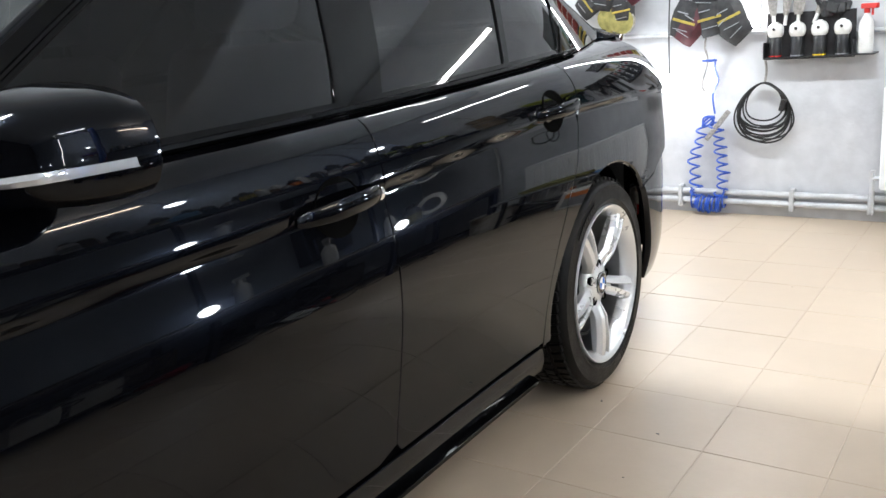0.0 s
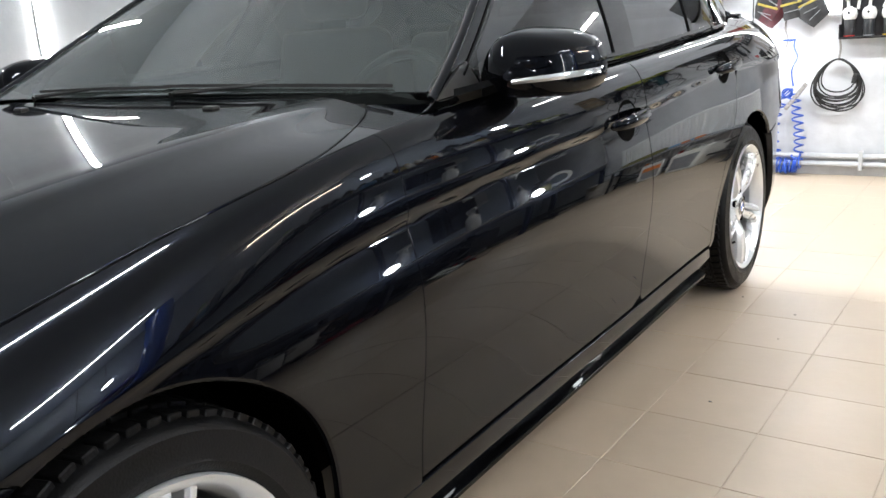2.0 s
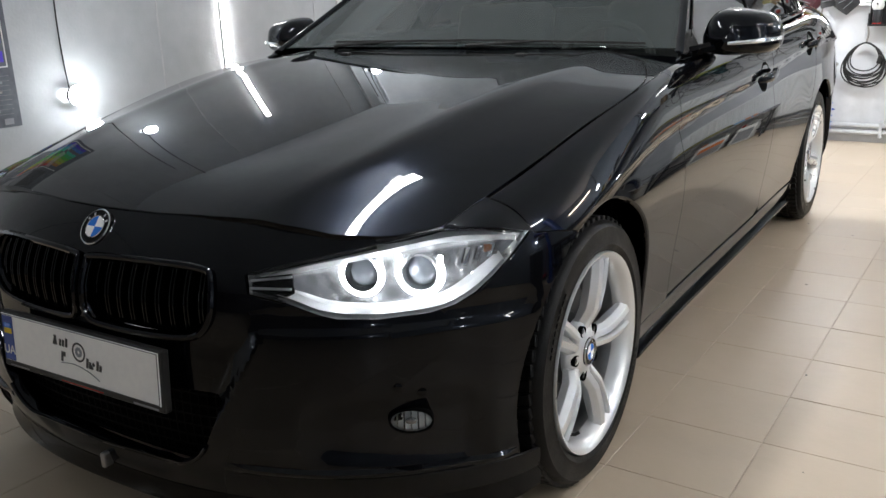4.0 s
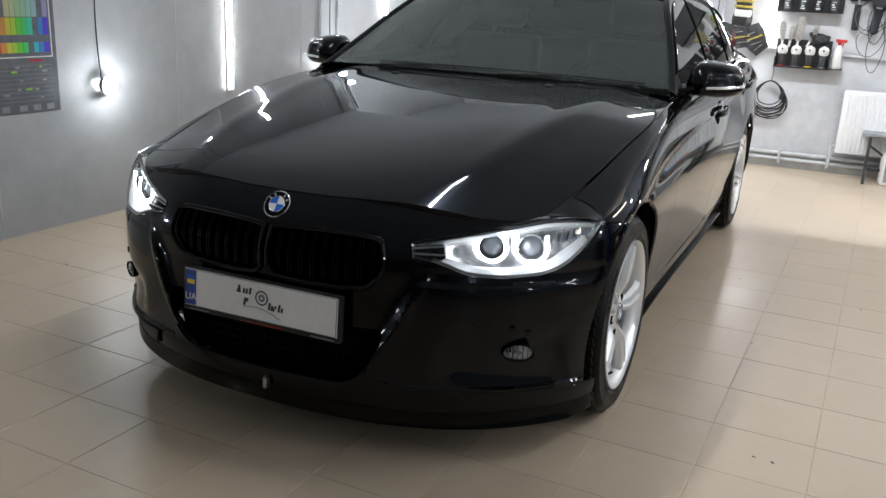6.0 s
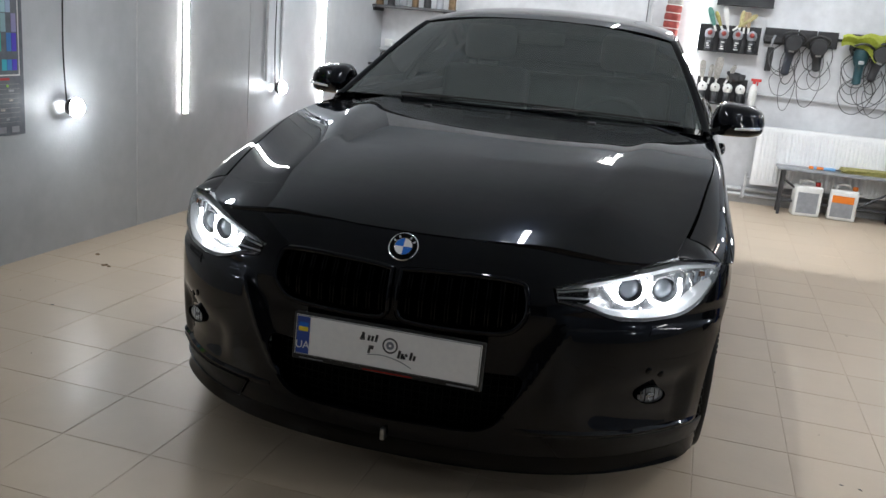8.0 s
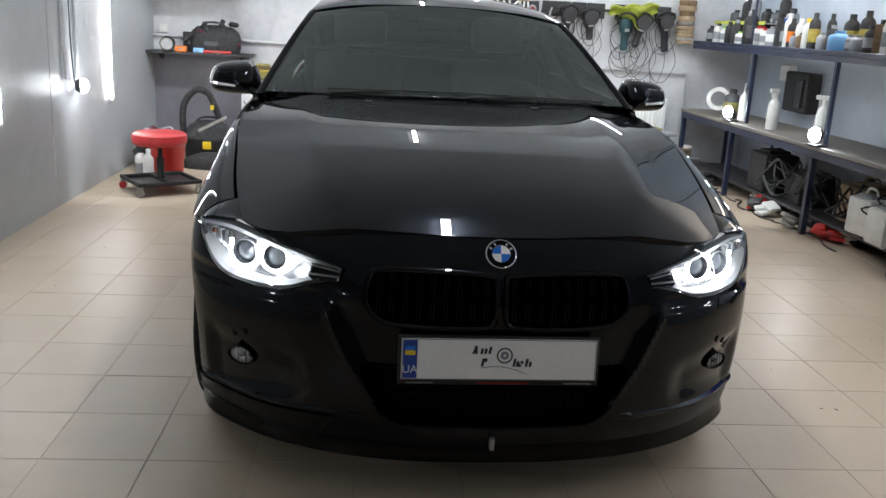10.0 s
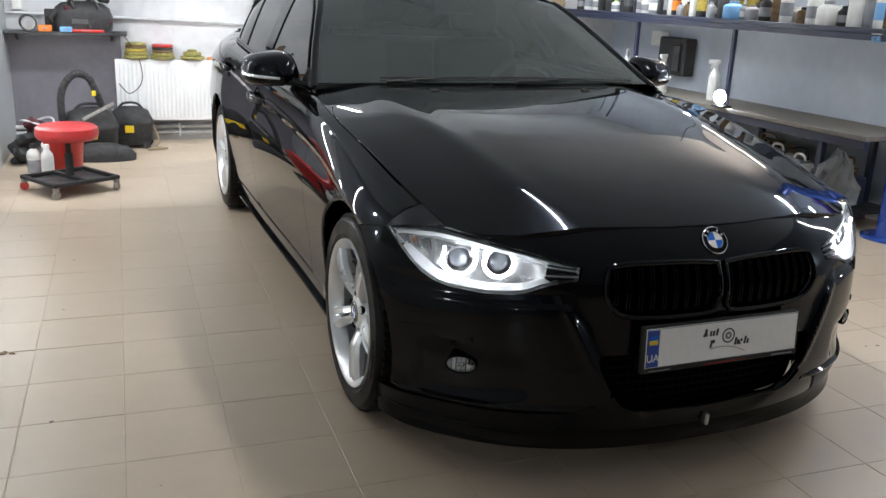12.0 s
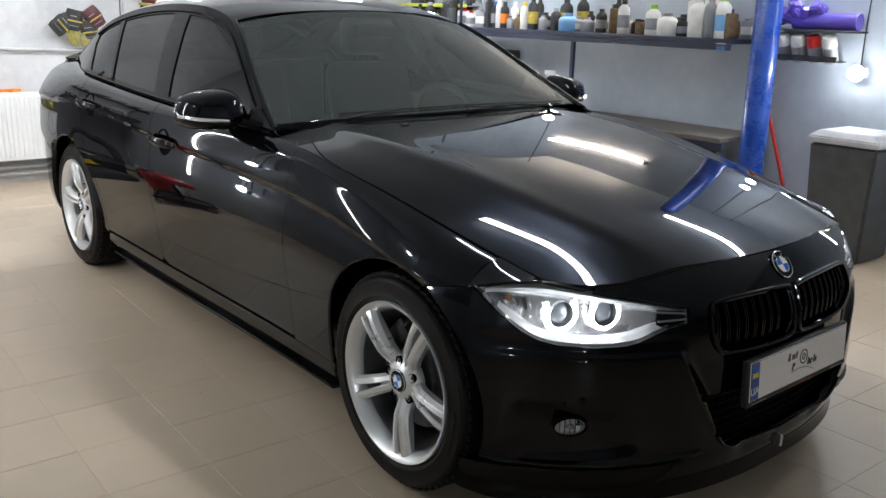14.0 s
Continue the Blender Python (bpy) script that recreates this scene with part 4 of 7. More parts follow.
    def bowl(s, z, out=0.0):
        sa = np.abs(s)
        return nose(s, z, out - .012 - .045 * sm(.46, .62, sa) * sm(1.01, .86, sa))

    bm = bmesh.new()
    loft(bm, [nose(out[:, 0], out[:, 1], -.001), bowl(inner[:, 0], inner[:, 1])], cap=False)
    part("housing", bm, HOUSING, lens, "silver inner housing", True)
    panel("housing_floor", [tuple(p) for p in inner], bowl, HOUSINGDARK, lens, .02, rim=0, label="grey faceted lamp bowl")
    # bright brow along the upper edge and sill along the lower one
    bm = bmesh.new()
    keys = [(.46, .641), (.56, .662), (.72, .686), (.85, .702), (.96, .698), (1.0, .692)]
    loft(bm, [[nose(np.array([sgn * s]), np.array([z]), -.006)[0], nose(np.array([sgn * s]), np.array([z - .010]), -.012)[0], nose(np.array([sgn * s]), np.array([z - .008]), -.05)[0], nose(np.array([sgn * s]), np.array([z + .003]), -.05)[0]] for s, z in [(p.x, p.y) for p in smooth_path([(*k, 0) for k in keys], 6)]])
    bmesh.ops.recalc_face_normals(bm, faces=bm.faces)
    part("brow", bm, BEZEL, lens, "bright silver brow", True)
    bm = bmesh.new()
    keys = [(.50, .612), (.54, .602), (.60, .583), (.70, .575), (.80, .579), (.85, .590), (.90, .614), (.96, .655)]
    loft(bm, [[nose(np.array([sgn * s]), np.array([z]), -.005)[0], nose(np.array([sgn * s]), np.array([z + .010]), -.016)[0], nose(np.array([sgn * s]), np.array([z + .006]), -.05)[0], nose(np.array([sgn * s]), np.array([z - .004]), -.05)[0]] for s, z in [(p.x, p.y) for p in smooth_path([(*k, 0) for k in keys], 6)]])
    bmesh.ops.recalc_face_normals(bm, faces=bm.faces)
    part("lower_bezel", bm, BEZEL, lens, "", True)
    for s, z, r, deep in ((.672, .640, .041, -.030), (.792, .636, .045, -.034)):
        c = Vector(nose(np.array([sgn * s]), np.array([z]), deep)[0])
        d = Vector((sgn * .30, -.95, .02)).normalized()
        m = look(c, c - d)
        bm = bmesh.new()
        pts = [(r * .92, r * .78)] + [(r * math.cos(a), r * .96 * math.sin(a)) for a in np.linspace(radians(28), radians(-208), 34)] + [(-r * .92, r * .78)]
        tube(bm, [m @ Vector((px, py, 0)) for px, py in pts], .0048, 8)
        part("daylight_ring", bm, WHITEGLOW, lens, "glowing white ring open at the top", True)
        bm = bmesh.new()
        lathe(bm, [(.036, -.004), (.034, .004), (.031, -.012), (.030, -.03)], 32, m)
        part("bezel", bm, HOUSING, lens, "", True)
        bm = bmesh.new()
        lathe(bm, [(.0305, -.02), (.027, -.010), (.018, -.001), (.008, .003), (0, .004)], 32, m)
        part("projector_lens", bm, PROJECTOR, lens, "clear projector lens", True)
    # three small fins of the inner end and the amber corner
    panel("fin_base", [(sgn * .447, .618), (sgn * .515, .607), (sgn * .535, .616), (sgn * .528, .648), (sgn * .450, .640)], lambda s, z: nose(s, z, -.006), TRIM, lens, .012, rim=.003, flip=sgn < 0, label="dark inner end of the lamp")
    for k in range(2):
        bm = bmesh.new()
        p = nose(sgn * np.linspace(.445, .53, 6), .623 + .013 * k + .1 * (np.linspace(.445, .53, 6) - .445) * k, -.003)
        tube(bm, p, .0028, 6)
        part("fin", bm, BEZEL, lens, "", True)
    for k in range(7):
        a = np.array([[.872 + .012 * k, .640 + .0035 * k], [.880 + .012 * k, .640 + .0035 * k], [.892 + .012 * k, .672 + .002 * k], [.884 + .012 * k, .672 + .002 * k]])
        bm = bmesh.new()
        loft(bm, [bowl(sgn * a[:, 0], a[:, 1], .002), bowl(sgn * a[:, 0], a[:, 1], .012 + .003 * (k % 2))])
        bmesh.ops.recalc_face_normals(bm, faces=bm.faces)
        part("facet", bm, CHROME if k % 2 else HOUSINGDARK, lens)
    panel("side_marker", [(sgn * .925, .670), (sgn * .940, .670), (sgn * .944, .680), (sgn * .928, .682)], lambda s, z: nose(s, z, -.012), AMBER, lens, .01, rim=.004, flip=False, label="amber side marker")

# number plate with a blue band; the brand mark on it is only a ring and strokes
def letters(name, text, size, x, y, parent, mat, m, depth=.0006):
    cu = bpy.data.curves.new(name, "FONT")
    cu.body, cu.size, cu.extrude, cu.align_x, cu.align_y = text, size, depth, "CENTER", "CENTER"
    tmp = bpy.data.objects.new(name, cu)
    scene.collection.objects.link(tmp)
    bpy.context.view_layer.update()
    me = bpy.data.meshes.new_from_object(tmp.evaluated_get(bpy.context.evaluated_depsgraph_get()))
    bpy.data.objects.remove(tmp)
    me.transform(m @ pose(x, y, 0))
    me.materials.clear()
    return link(name, me, mat, parent)


# plate frame: local x runs across, y up, z out of the plate
PM = Matrix.Translation((0, -.762, .4375)) @ pose(0, 0, 0, 86, 0, 0)


def plaque(name, x0, x1, y0, y1, z0, z1, mat, parent, label="", bevel=.001):
    bm = bmesh.new()
    block(bm, x0, x1, y0, y1, z0, z1, bevel, 1, PM)
    return part(name, bm, mat, parent, label)


plate = plaque("plate_holder", -.268, .268, -.071, .061, -.02, .0, PLASTIC, car, "black number plate holder with printed foot strip", .003)
plaque("plate", -.26, .26, -.056, .056, .0, .0025, PLATEWHITE, plate, "white plate with a blue country band")
plaque("blue_band", -.256, -.219, -.052, .052, .0025, .0032, BAND, plate)
plaque("flag_blue", -.251, -.224, .024, .036, .0032, .0036, BLUE, plate)
plaque("flag_yellow", -.251, -.224, .011, .0235, .0032, .0036, YELLOW, plate)
letters("country_letters", "UA", .030, -.2375, -.028, plate, WHITE, PM @ pose(0, 0, .0034))
for a, b, c, d in ((-.258, .258, .0535, .055), (-.258, .258, -.055, -.0535), (-.258, -.2565, -.055, .055), (.2565, .258, -.055, .055)):
    plaque("plate_border", a, b, c, d, .0025, .0032, MARK, plate)
bm = bmesh.new()
lathe(bm, [(.0215, .0026), (.0215, .0034), (.0175, .0034), (.0175, .0026)], 32, PM @ pose(.012, .012, 0))
part("mark_ring", bm, MARK, plate)
bm = bmesh.new()
lathe(bm, [(.011, .0026), (.011, .0034), (.004, .0034), (.004, .0026)], 24, PM @ pose(.012, .012, 0))
part("mark_ring", bm, MARKGREY, plate)
for x, y, h, lean in ((-.072, .016, .022, 24), (-.063, .016, .022, -8), (-.050, .016, .015, 10), (-.040, .016, .015, 10), (-.029, .016, .020, 10), (-.047, -.018, .022, 10), (-.038, -.006, .010, 10), (.037, -.018, .022, 10), (.046, -.018, .015, 10), (.055, -.018, .010, -30), (.061, -.010, .008, -30), (.070, -.018, .022, 10), (.080, -.018, .014, 10)):
    bm = bmesh.new()
    block(bm, -.0034, .0034, 0, h, .0026, .0034, 0, 1, PM @ pose(x, y, 0, 0, 0, -lean))
    part("mark_stroke", bm, MARK, plate)
bm = bmesh.new()
tube(bm, [PM @ p for p in smooth_path([(-.05, -.022, .003), (-.005, -.018, .003), (.04, -.026, .003), (.075, -.040, .003)], 5)], .0011, 4)
part("mark_sweep", bm, MARKGREY, plate)
plaque("foot_print", -.245, -.175, -.066, -.064, .0, .0006, GREYP, plate, bevel=0)
plaque("foot_print", .175, .25, -.067, -.063, .0, .0006, GREYP, plate, bevel=0)
plaque("foot_print", -.06, .08, -.067, -.064, .0, .0006, REDLENS, plate, bevel=0)

# roundel on the nose: blue and white quarters in a black ring
def roundel(parent, m, r, name="roundel"):
    bm = bmesh.new()
    lathe(bm, [(r, -.006), (r, .002), (r * .95, .004), (r * .90, .003), (r * .62, .003), (r * .60, .0035), (0, .0037)], 40, m)
    ob = part(name, bm, TRIM, parent, "round badge in blue, white and black", True)
    bm = bmesh.new()
    lathe(bm, [(r * 1.0, .0), (r * 1.02, .003), (r * .97, .0046), (r * .93, .0035)], 40, m)
    lathe(bm, [(r * .63, .0034), (r * .61, .0048), (r * .585, .0036)], 40, m)
    part("rim", bm, CHROME, ob, "", True)
    for q in range(4):
        bm = bmesh.new()
        vs = [bm.verts.new(m @ Vector((0, 0, .0041)))] + [bm.verts.new(m @ Vector((r * .585 * math.cos(a), r * .585 * math.sin(a), .0041))) for a in np.linspace(q * math.pi / 2, (q + 1) * math.pi / 2, 9)]
        bm.faces.new(vs)
        part("quarter", bm, (WHITE, BLUE)[q % 2], ob)
    for k in range(5):
        a = radians(150 - 30 * k)
        if k == 2:
            continue
        bm = bmesh.new()
        block(bm, -r * .06, r * .06, r * .68, r * .86, .003, .0036, m=m @ pose(0, 0, 0, 0, 0, math.degrees(a) - 90))
        part("mark", bm, CHROME, ob)
    return ob


roundel(car, Matrix.Translation((0, -.668, .699)) @ pose(0, 0, 0, 52, 0, 0), .041)


# mirrors
def mirror(sgn):
    def ring(y, cx, cz, rx, rz, n=40, p=3.9):
        out = []
        for k in range(n):
            a = 2 * math.pi * k / n
            c, s = math.cos(a), math.sin(a)
            q = (abs(c) ** p + abs(s) ** p) ** (-1 / p)
            u = min(1, max(0, (q * c + 1) / 2))
            up = 1.10 - .36 * u ** 1.6 if s > 0 else .86
            lean = .024 * max(s, 0) * max(-q * c, 0) - .016 * max(s, 0) * max(c, 0)
            out.append(Vector((sgn * (cx + rx * q * c + lean), y + .035 * (c * .5 + .5) * (1 if y < 1.05 else .6), cz + rz * q * s * up - .006 * (1 - c) * .5)))
        return out

    bm = bmesh.new()
    rows = [(.918, .905, 1.000, .022, .016), (.925, .906, 1.001, .062, .040), (.943, .908, 1.003, .088, .058), (.973, .911, 1.004, .101, .068), (1.010, .913, 1.005, .108, .074), (1.052, .914, 1.006, .111, .0755), (1.080, .914, 1.006, .110, .0745), (1.087, .914, 1.006, .103, .069), (1.075, .914, 1.006, .099, .065)]
    loft(bm, [ring(*r) for r in rows])
    bmesh.ops.recalc_face_normals(bm, faces=bm.faces)
    ob = part("wing_mirror", bm, PAINT, car, "black wing mirror with a bright indicator strip", True)
    bm = bmesh.new()
    loft(bm, [ring(1.076, .914, 1.006, .098, .064), ring(1.0775, .914, 1.006, .098, .064)])
    bmesh.ops.recalc_face_normals(bm, faces=bm.faces)
    part("mirror_glass", bm, CHROME, ob, "silvered mirror glass")
    # indicator strip round the front of the shell
    bm = bmesh.new()
    rings = []
    for k in range(22):
        t = k / 21
        px = .898 + .126 * t
        d = px - .912
        py = float(np.interp(abs(d), [0, .022, .062, .088, .101, .108, .113], [.917, .918, .925, .943, .973, 1.01, 1.04])) + .035 * (.5 + .5 * d / .112) - .003
        pz = .979 + .009 * t
        h = .0062 * (1 - .35 * abs(t - .7))
        rings.append([Vector((sgn * px, py - .004, pz - h)), Vector((sgn * px, py - .008, pz)), Vector((sgn * px, py - .004, pz + h)), Vector((sgn * px, py + .02, pz + h)), Vector((sgn * px, py + .02, pz - h))])
    loft(bm, rings)
    bmesh.ops.recalc_face_normals(bm, faces=bm.faces)
    part("indicator", bm, STRIP, ob, "clear silver indicator strip", True)
    bm = bmesh.new()
    loft(bm, [[Vector((sgn * x, y + dy, z + dz)) for dy, dz in ((-.04 * w, -.016), (.05 * w, -.016), (.06 * w, .0), (.03 * w, .016), (-.03 * w, .014), (-.045 * w, 0))] for x, y, z, w in ((.775, .895, .955, 1.2), (.815, .915, .962, 1.0), (.850, .955, .972, .8), (.880, .985, .985, .8))])
    bmesh.ops.recalc_face_normals(bm, faces=bm.faces)
    part("mirror_arm", bm, TRIM, ob, "", True)
    bm = bmesh.new()
    a = [(.80, .958), (.975, .967), (.965, 1.02), (.93, 1.012)]
    loft(bm, [[Vector((sgn * float(glass_x(np.array([y]), np.array([z]))[0] + o), y, z)) for y, z in a] for o in (.0, .006)])
    bmesh.ops.recalc_face_normals(bm, faces=bm.faces)
    part("mirror_triangle", bm, PLASTIC, ob)
    return ob


both(mirror)


# door handles in their hollows
def handle(sgn, y, z, door):
    c = Vector((sgn * float(side_x(np.array([y]), np.array([z]))[0]), y, z))
    bm = bmesh.new()
    n = 24
    rings = []
    for d, k in ((.0012, 1.0), (.001, .95), (-.016, .78), (-.03, .3)):
        ry = y + .064 * k * np.cos(2 * np.pi * np.arange(n) / n)
        rz = z - .003 + .054 * k * np.sin(2 * np.pi * np.arange(n) / n)
        rx = side_x(ry, rz) + d
        rings.append([Vector((sgn * a, b, e)) for a, b, e in zip(rx, ry, rz)])
    loft(bm, rings)
    bmesh.ops.recalc_face_normals(bm, faces=bm.faces)
    part("handle_cup", bm, MATT, door, "", True)
    bm = bmesh.new()
    pts = smooth_path([c + Vector((sgn * .006, -.115, -.006)), c + Vector((sgn * .022, -.085, -.002)), c + Vector((sgn * .034, -.03, .002)), c + Vector((sgn * .034, .05, .006)), c + Vector((sgn * .026, .09, .008)), c + Vector((sgn * .008, .112, .009))], 6)
    rings = []
    for i, p in enumerate(pts):
        t = i / (len(pts) - 1)
        w = .006 + .010 * math.sin(math.pi * min(1, max(0, t * 1.0))) ** .6
        rings.append([p + Vector((sgn * .55 * w * math.cos(a), 0, w * 1.15 * math.sin(a))) for a in np.linspace(0, 2 * math.pi, 10, endpoint=False)])
    loft(bm, rings)
    bmesh.ops.recalc_face_normals(bm, faces=bm.faces)
    part("door_handle", bm, PAINT, door, "black pull handle", True)
    if abs(y - 1.60) < .1 and sgn > 0:
        bm = bmesh.new()
        lathe(bm, [(.011, -.004), (.012, .004), (.009, .006), (0, .006)], 20, Matrix.Translation(c + Vector((sgn * .022, .098, .004))) @ pose(0, 0, 0, 0, sgn * 90, 0))
        part("key_lock", bm, CHROME, door, "chrome key lock", True)


for i, sgn in ((0, 1), (1, -1)):
    handle(sgn, 1.585, .822, front_doors[i])
    handle(sgn, 2.475, .888, rear_doors[i])

# windscreen, wipers
panel("windshield", [(s, 0) for s in np.linspace(-1, 1, 21)] + [(s, 1) for s in np.linspace(1, -1, 21)], lambda s, t: screen(s, t, -.004), SCREEN, car, .06, rim=.004, label="wide tinted windshield")
band = [(s, t) for s, t in ((-1.0, .94), (1.0, .94), (1.0, 1.0), (-1.0, 1.0))]
panel("screen_band", band, lambda s, t: screen(s, t, -.010), MATT, car, .06, rim=0)
for sgn in (1, -1):
    panel("pillar_band", [(sgn * .955, 0), (sgn * .998, 0), (sgn * .998, 1), (sgn * .965, 1)], lambda s, t: screen(s, t, -.009), MATT, car, .03, rim=0)
    panel("a_pillar", [(0, 0), (0, 1), (1, 1), (1, 0)], lambda u, t, g=sgn: np.stack([g * (glass_x(.80 + .65 * t, RAIL_Z(.80 + .65 * t)) + .003 - .028 * u), .80 + .65 * t + .012 * u, RAIL_Z(.80 + .65 * t) + .006 + .004 * np.sin(np.pi * u) + .004 * u], 1), PAINT, car, .05, rim=.01, flip=sgn > 0)


def wiper(x0, s_tip, t_tip, s_mid, t_mid):
    bm = bmesh.new()
    a, b, c = (Vector(screen(np.array([s]), np.array([t]), .009)[0]) for s, t in (x0, (s_mid, t_mid), (s_tip, t_tip)))
    tube(bm, [a + Vector((0, -.01, -.006)), a + Vector((0, 0, -.002)), (a + b) / 2 + Vector((0, 0, -.002)), b + Vector((0, 0, -.003))], [.008, .007, .004, .0035], 6)
    ob = part("wiper", bm, PLASTIC, car, "black windshield wiper")
    bm = bmesh.new()
    d = np.linspace(0, 1, 16)
    s0, s1 = 2 * s_mid - s_tip, s_tip
    pts = screen(s0 + (s1 - s0) * d, t_mid * 2 - t_tip + (t_tip - t_mid) * 2 * d, .008)
    rings = [[Vector(p) + Vector((0, -.003, -.007)), Vector(p) + Vector((0, .003, -.007)), Vector(p) + Vector((0, .002, -.001)), Vector(p) + Vector((0, -.002, .000))] for p in pts]
    loft(bm, rings)
    bmesh.ops.recalc_face_normals(bm, faces=bm.faces)
    part("blade", bm, PLASTIC, ob)


wiper((.10, -.02), .86, .008, .44, .016)
wiper((-.62, -.02), .05, .020, -.30, .020)
for sgn in (1, -1):
    bm = bmesh.new()
    c = Vector((sgn * .34, .66, float(hood_z(np.array([.34]), np.array([.66]))[0])))
    block(bm, -.016, .016, -.012, .012, -.004, .006, .004, 2, Matrix.Translation(c))
    part("washer_jet", bm, PLASTIC, car)


# cabin
def seat(x, y):
    bm = bmesh.new()
    block(bm, x - .25, x + .25, y - .28, y + .25, .36, .55, .05, 3)
    ob = part("seat", bm, LEATHER, car, "dark leather seat", True)
    bm = bmesh.new()
    block(bm, -.24, .24, -.06, .06, 0, .60, .05, 3, pose(x, y + .24, .52, -14, 0, 0))
    part("backrest", bm, LEATHER, ob, "", True)
    bm = bmesh.new()
    block(bm, -.14, .14, -.05, .05, .63, .82, .045, 3, pose(x, y + .24, .52, -12, 0, 0))
    part("headrest", bm, LEATHER, ob, "", True)
    bm = bmesh.new()
    for dx in (-.06, .06):
        tube(bm, [Matrix.Translation((x, y + .24, .52)) @ pose(0, 0, 0, -13, 0, 0) @ Vector((dx, 0, h)) for h in (.56, .66)], .006, 6)
    part("headrest_post", bm, CHROME, ob)


seat(.37, 1.55), seat(-.37, 1.55)
bev((-.62, .62), (2.35, 2.80), (.36, .55), .05, 3, "rear_bench", LEATHER, car, "dark leather rear bench", smooth=True)
bev((-.62, .62), (2.72, 2.88), (.50, 1.06), .05, 3, "rear_backrest", LEATHER, car, "dark leather rear backrest", smooth=True)
bm = bmesh.new()
loft(bm, [[Vector((x, y, z)) for y, z in ((.86, .55), (1.12, .60), (1.20, .78), (1.16, .86 + .035 * math.exp(-((x - .37) / .17) ** 2)), (1.02, .90 + .03 * math.exp(-((x - .37) / .2) ** 2)), (.88, .93))] for x in np.linspace(-.68, .68, 30)])
bmesh.ops.recalc_face_normals(bm, faces=bm.faces)
part("dashboard", bm, LEATHER, car, "dark moulded dashboard", True)
bm = bmesh.new()
wm = pose(.37, 1.26, .86, 66, 0, 0)
tube(bm, [wm @ Vector((.185 * math.cos(a), .185 * math.sin(a), 0)) for a in np.linspace(0, 2 * math.pi, 40, endpoint=False)], .016, 8, closed=True)
wheel_ob = part("steering_wheel", bm, LEATHER, car, "dark leather steering wheel", True)
bm = bmesh.new()
lathe(bm, [(.07, -.02), (.075, .01), (.05, .03), (0, .032)], 24, wm)
for a in (0, 180, 270):
    block(bm, .06, .18, -.022, .022, -.008, .008, .004, 1, wm @ pose(0, 0, 0, 0, 0, a))
part("hub", bm, LEATHER, wheel_ob, "", True)
bev((-.11, .11), (1.32, 1.345), (1.24, 1.30), .012, 2, "rear_view_mirror", PLASTIC, car, "black rear view mirror")
for sgn in (1, -1):
    bev((sgn * .735 - .015, sgn * .735 + .015), (.86, 3.3), (.26, .93), .01, 2, "door_card", LEATHER, car)
bev((-.72, .72), (2.88, 2.94), (.25, 1.10), .02, 2, "rear_bulkhead", MATT, car)
bev((-.70, .70), (.75, 3.2), (.20, .30), .03, 2, "floor_pan", MATT, car)
bev((-.60, .60), (-.20, .9), (.22, .66), .03, 2, "engine_block", MATT, car)
bev((-.66, .66), (2.95, 3.62), (.30, .98), .03, 2, "boot_well", MATT, car)


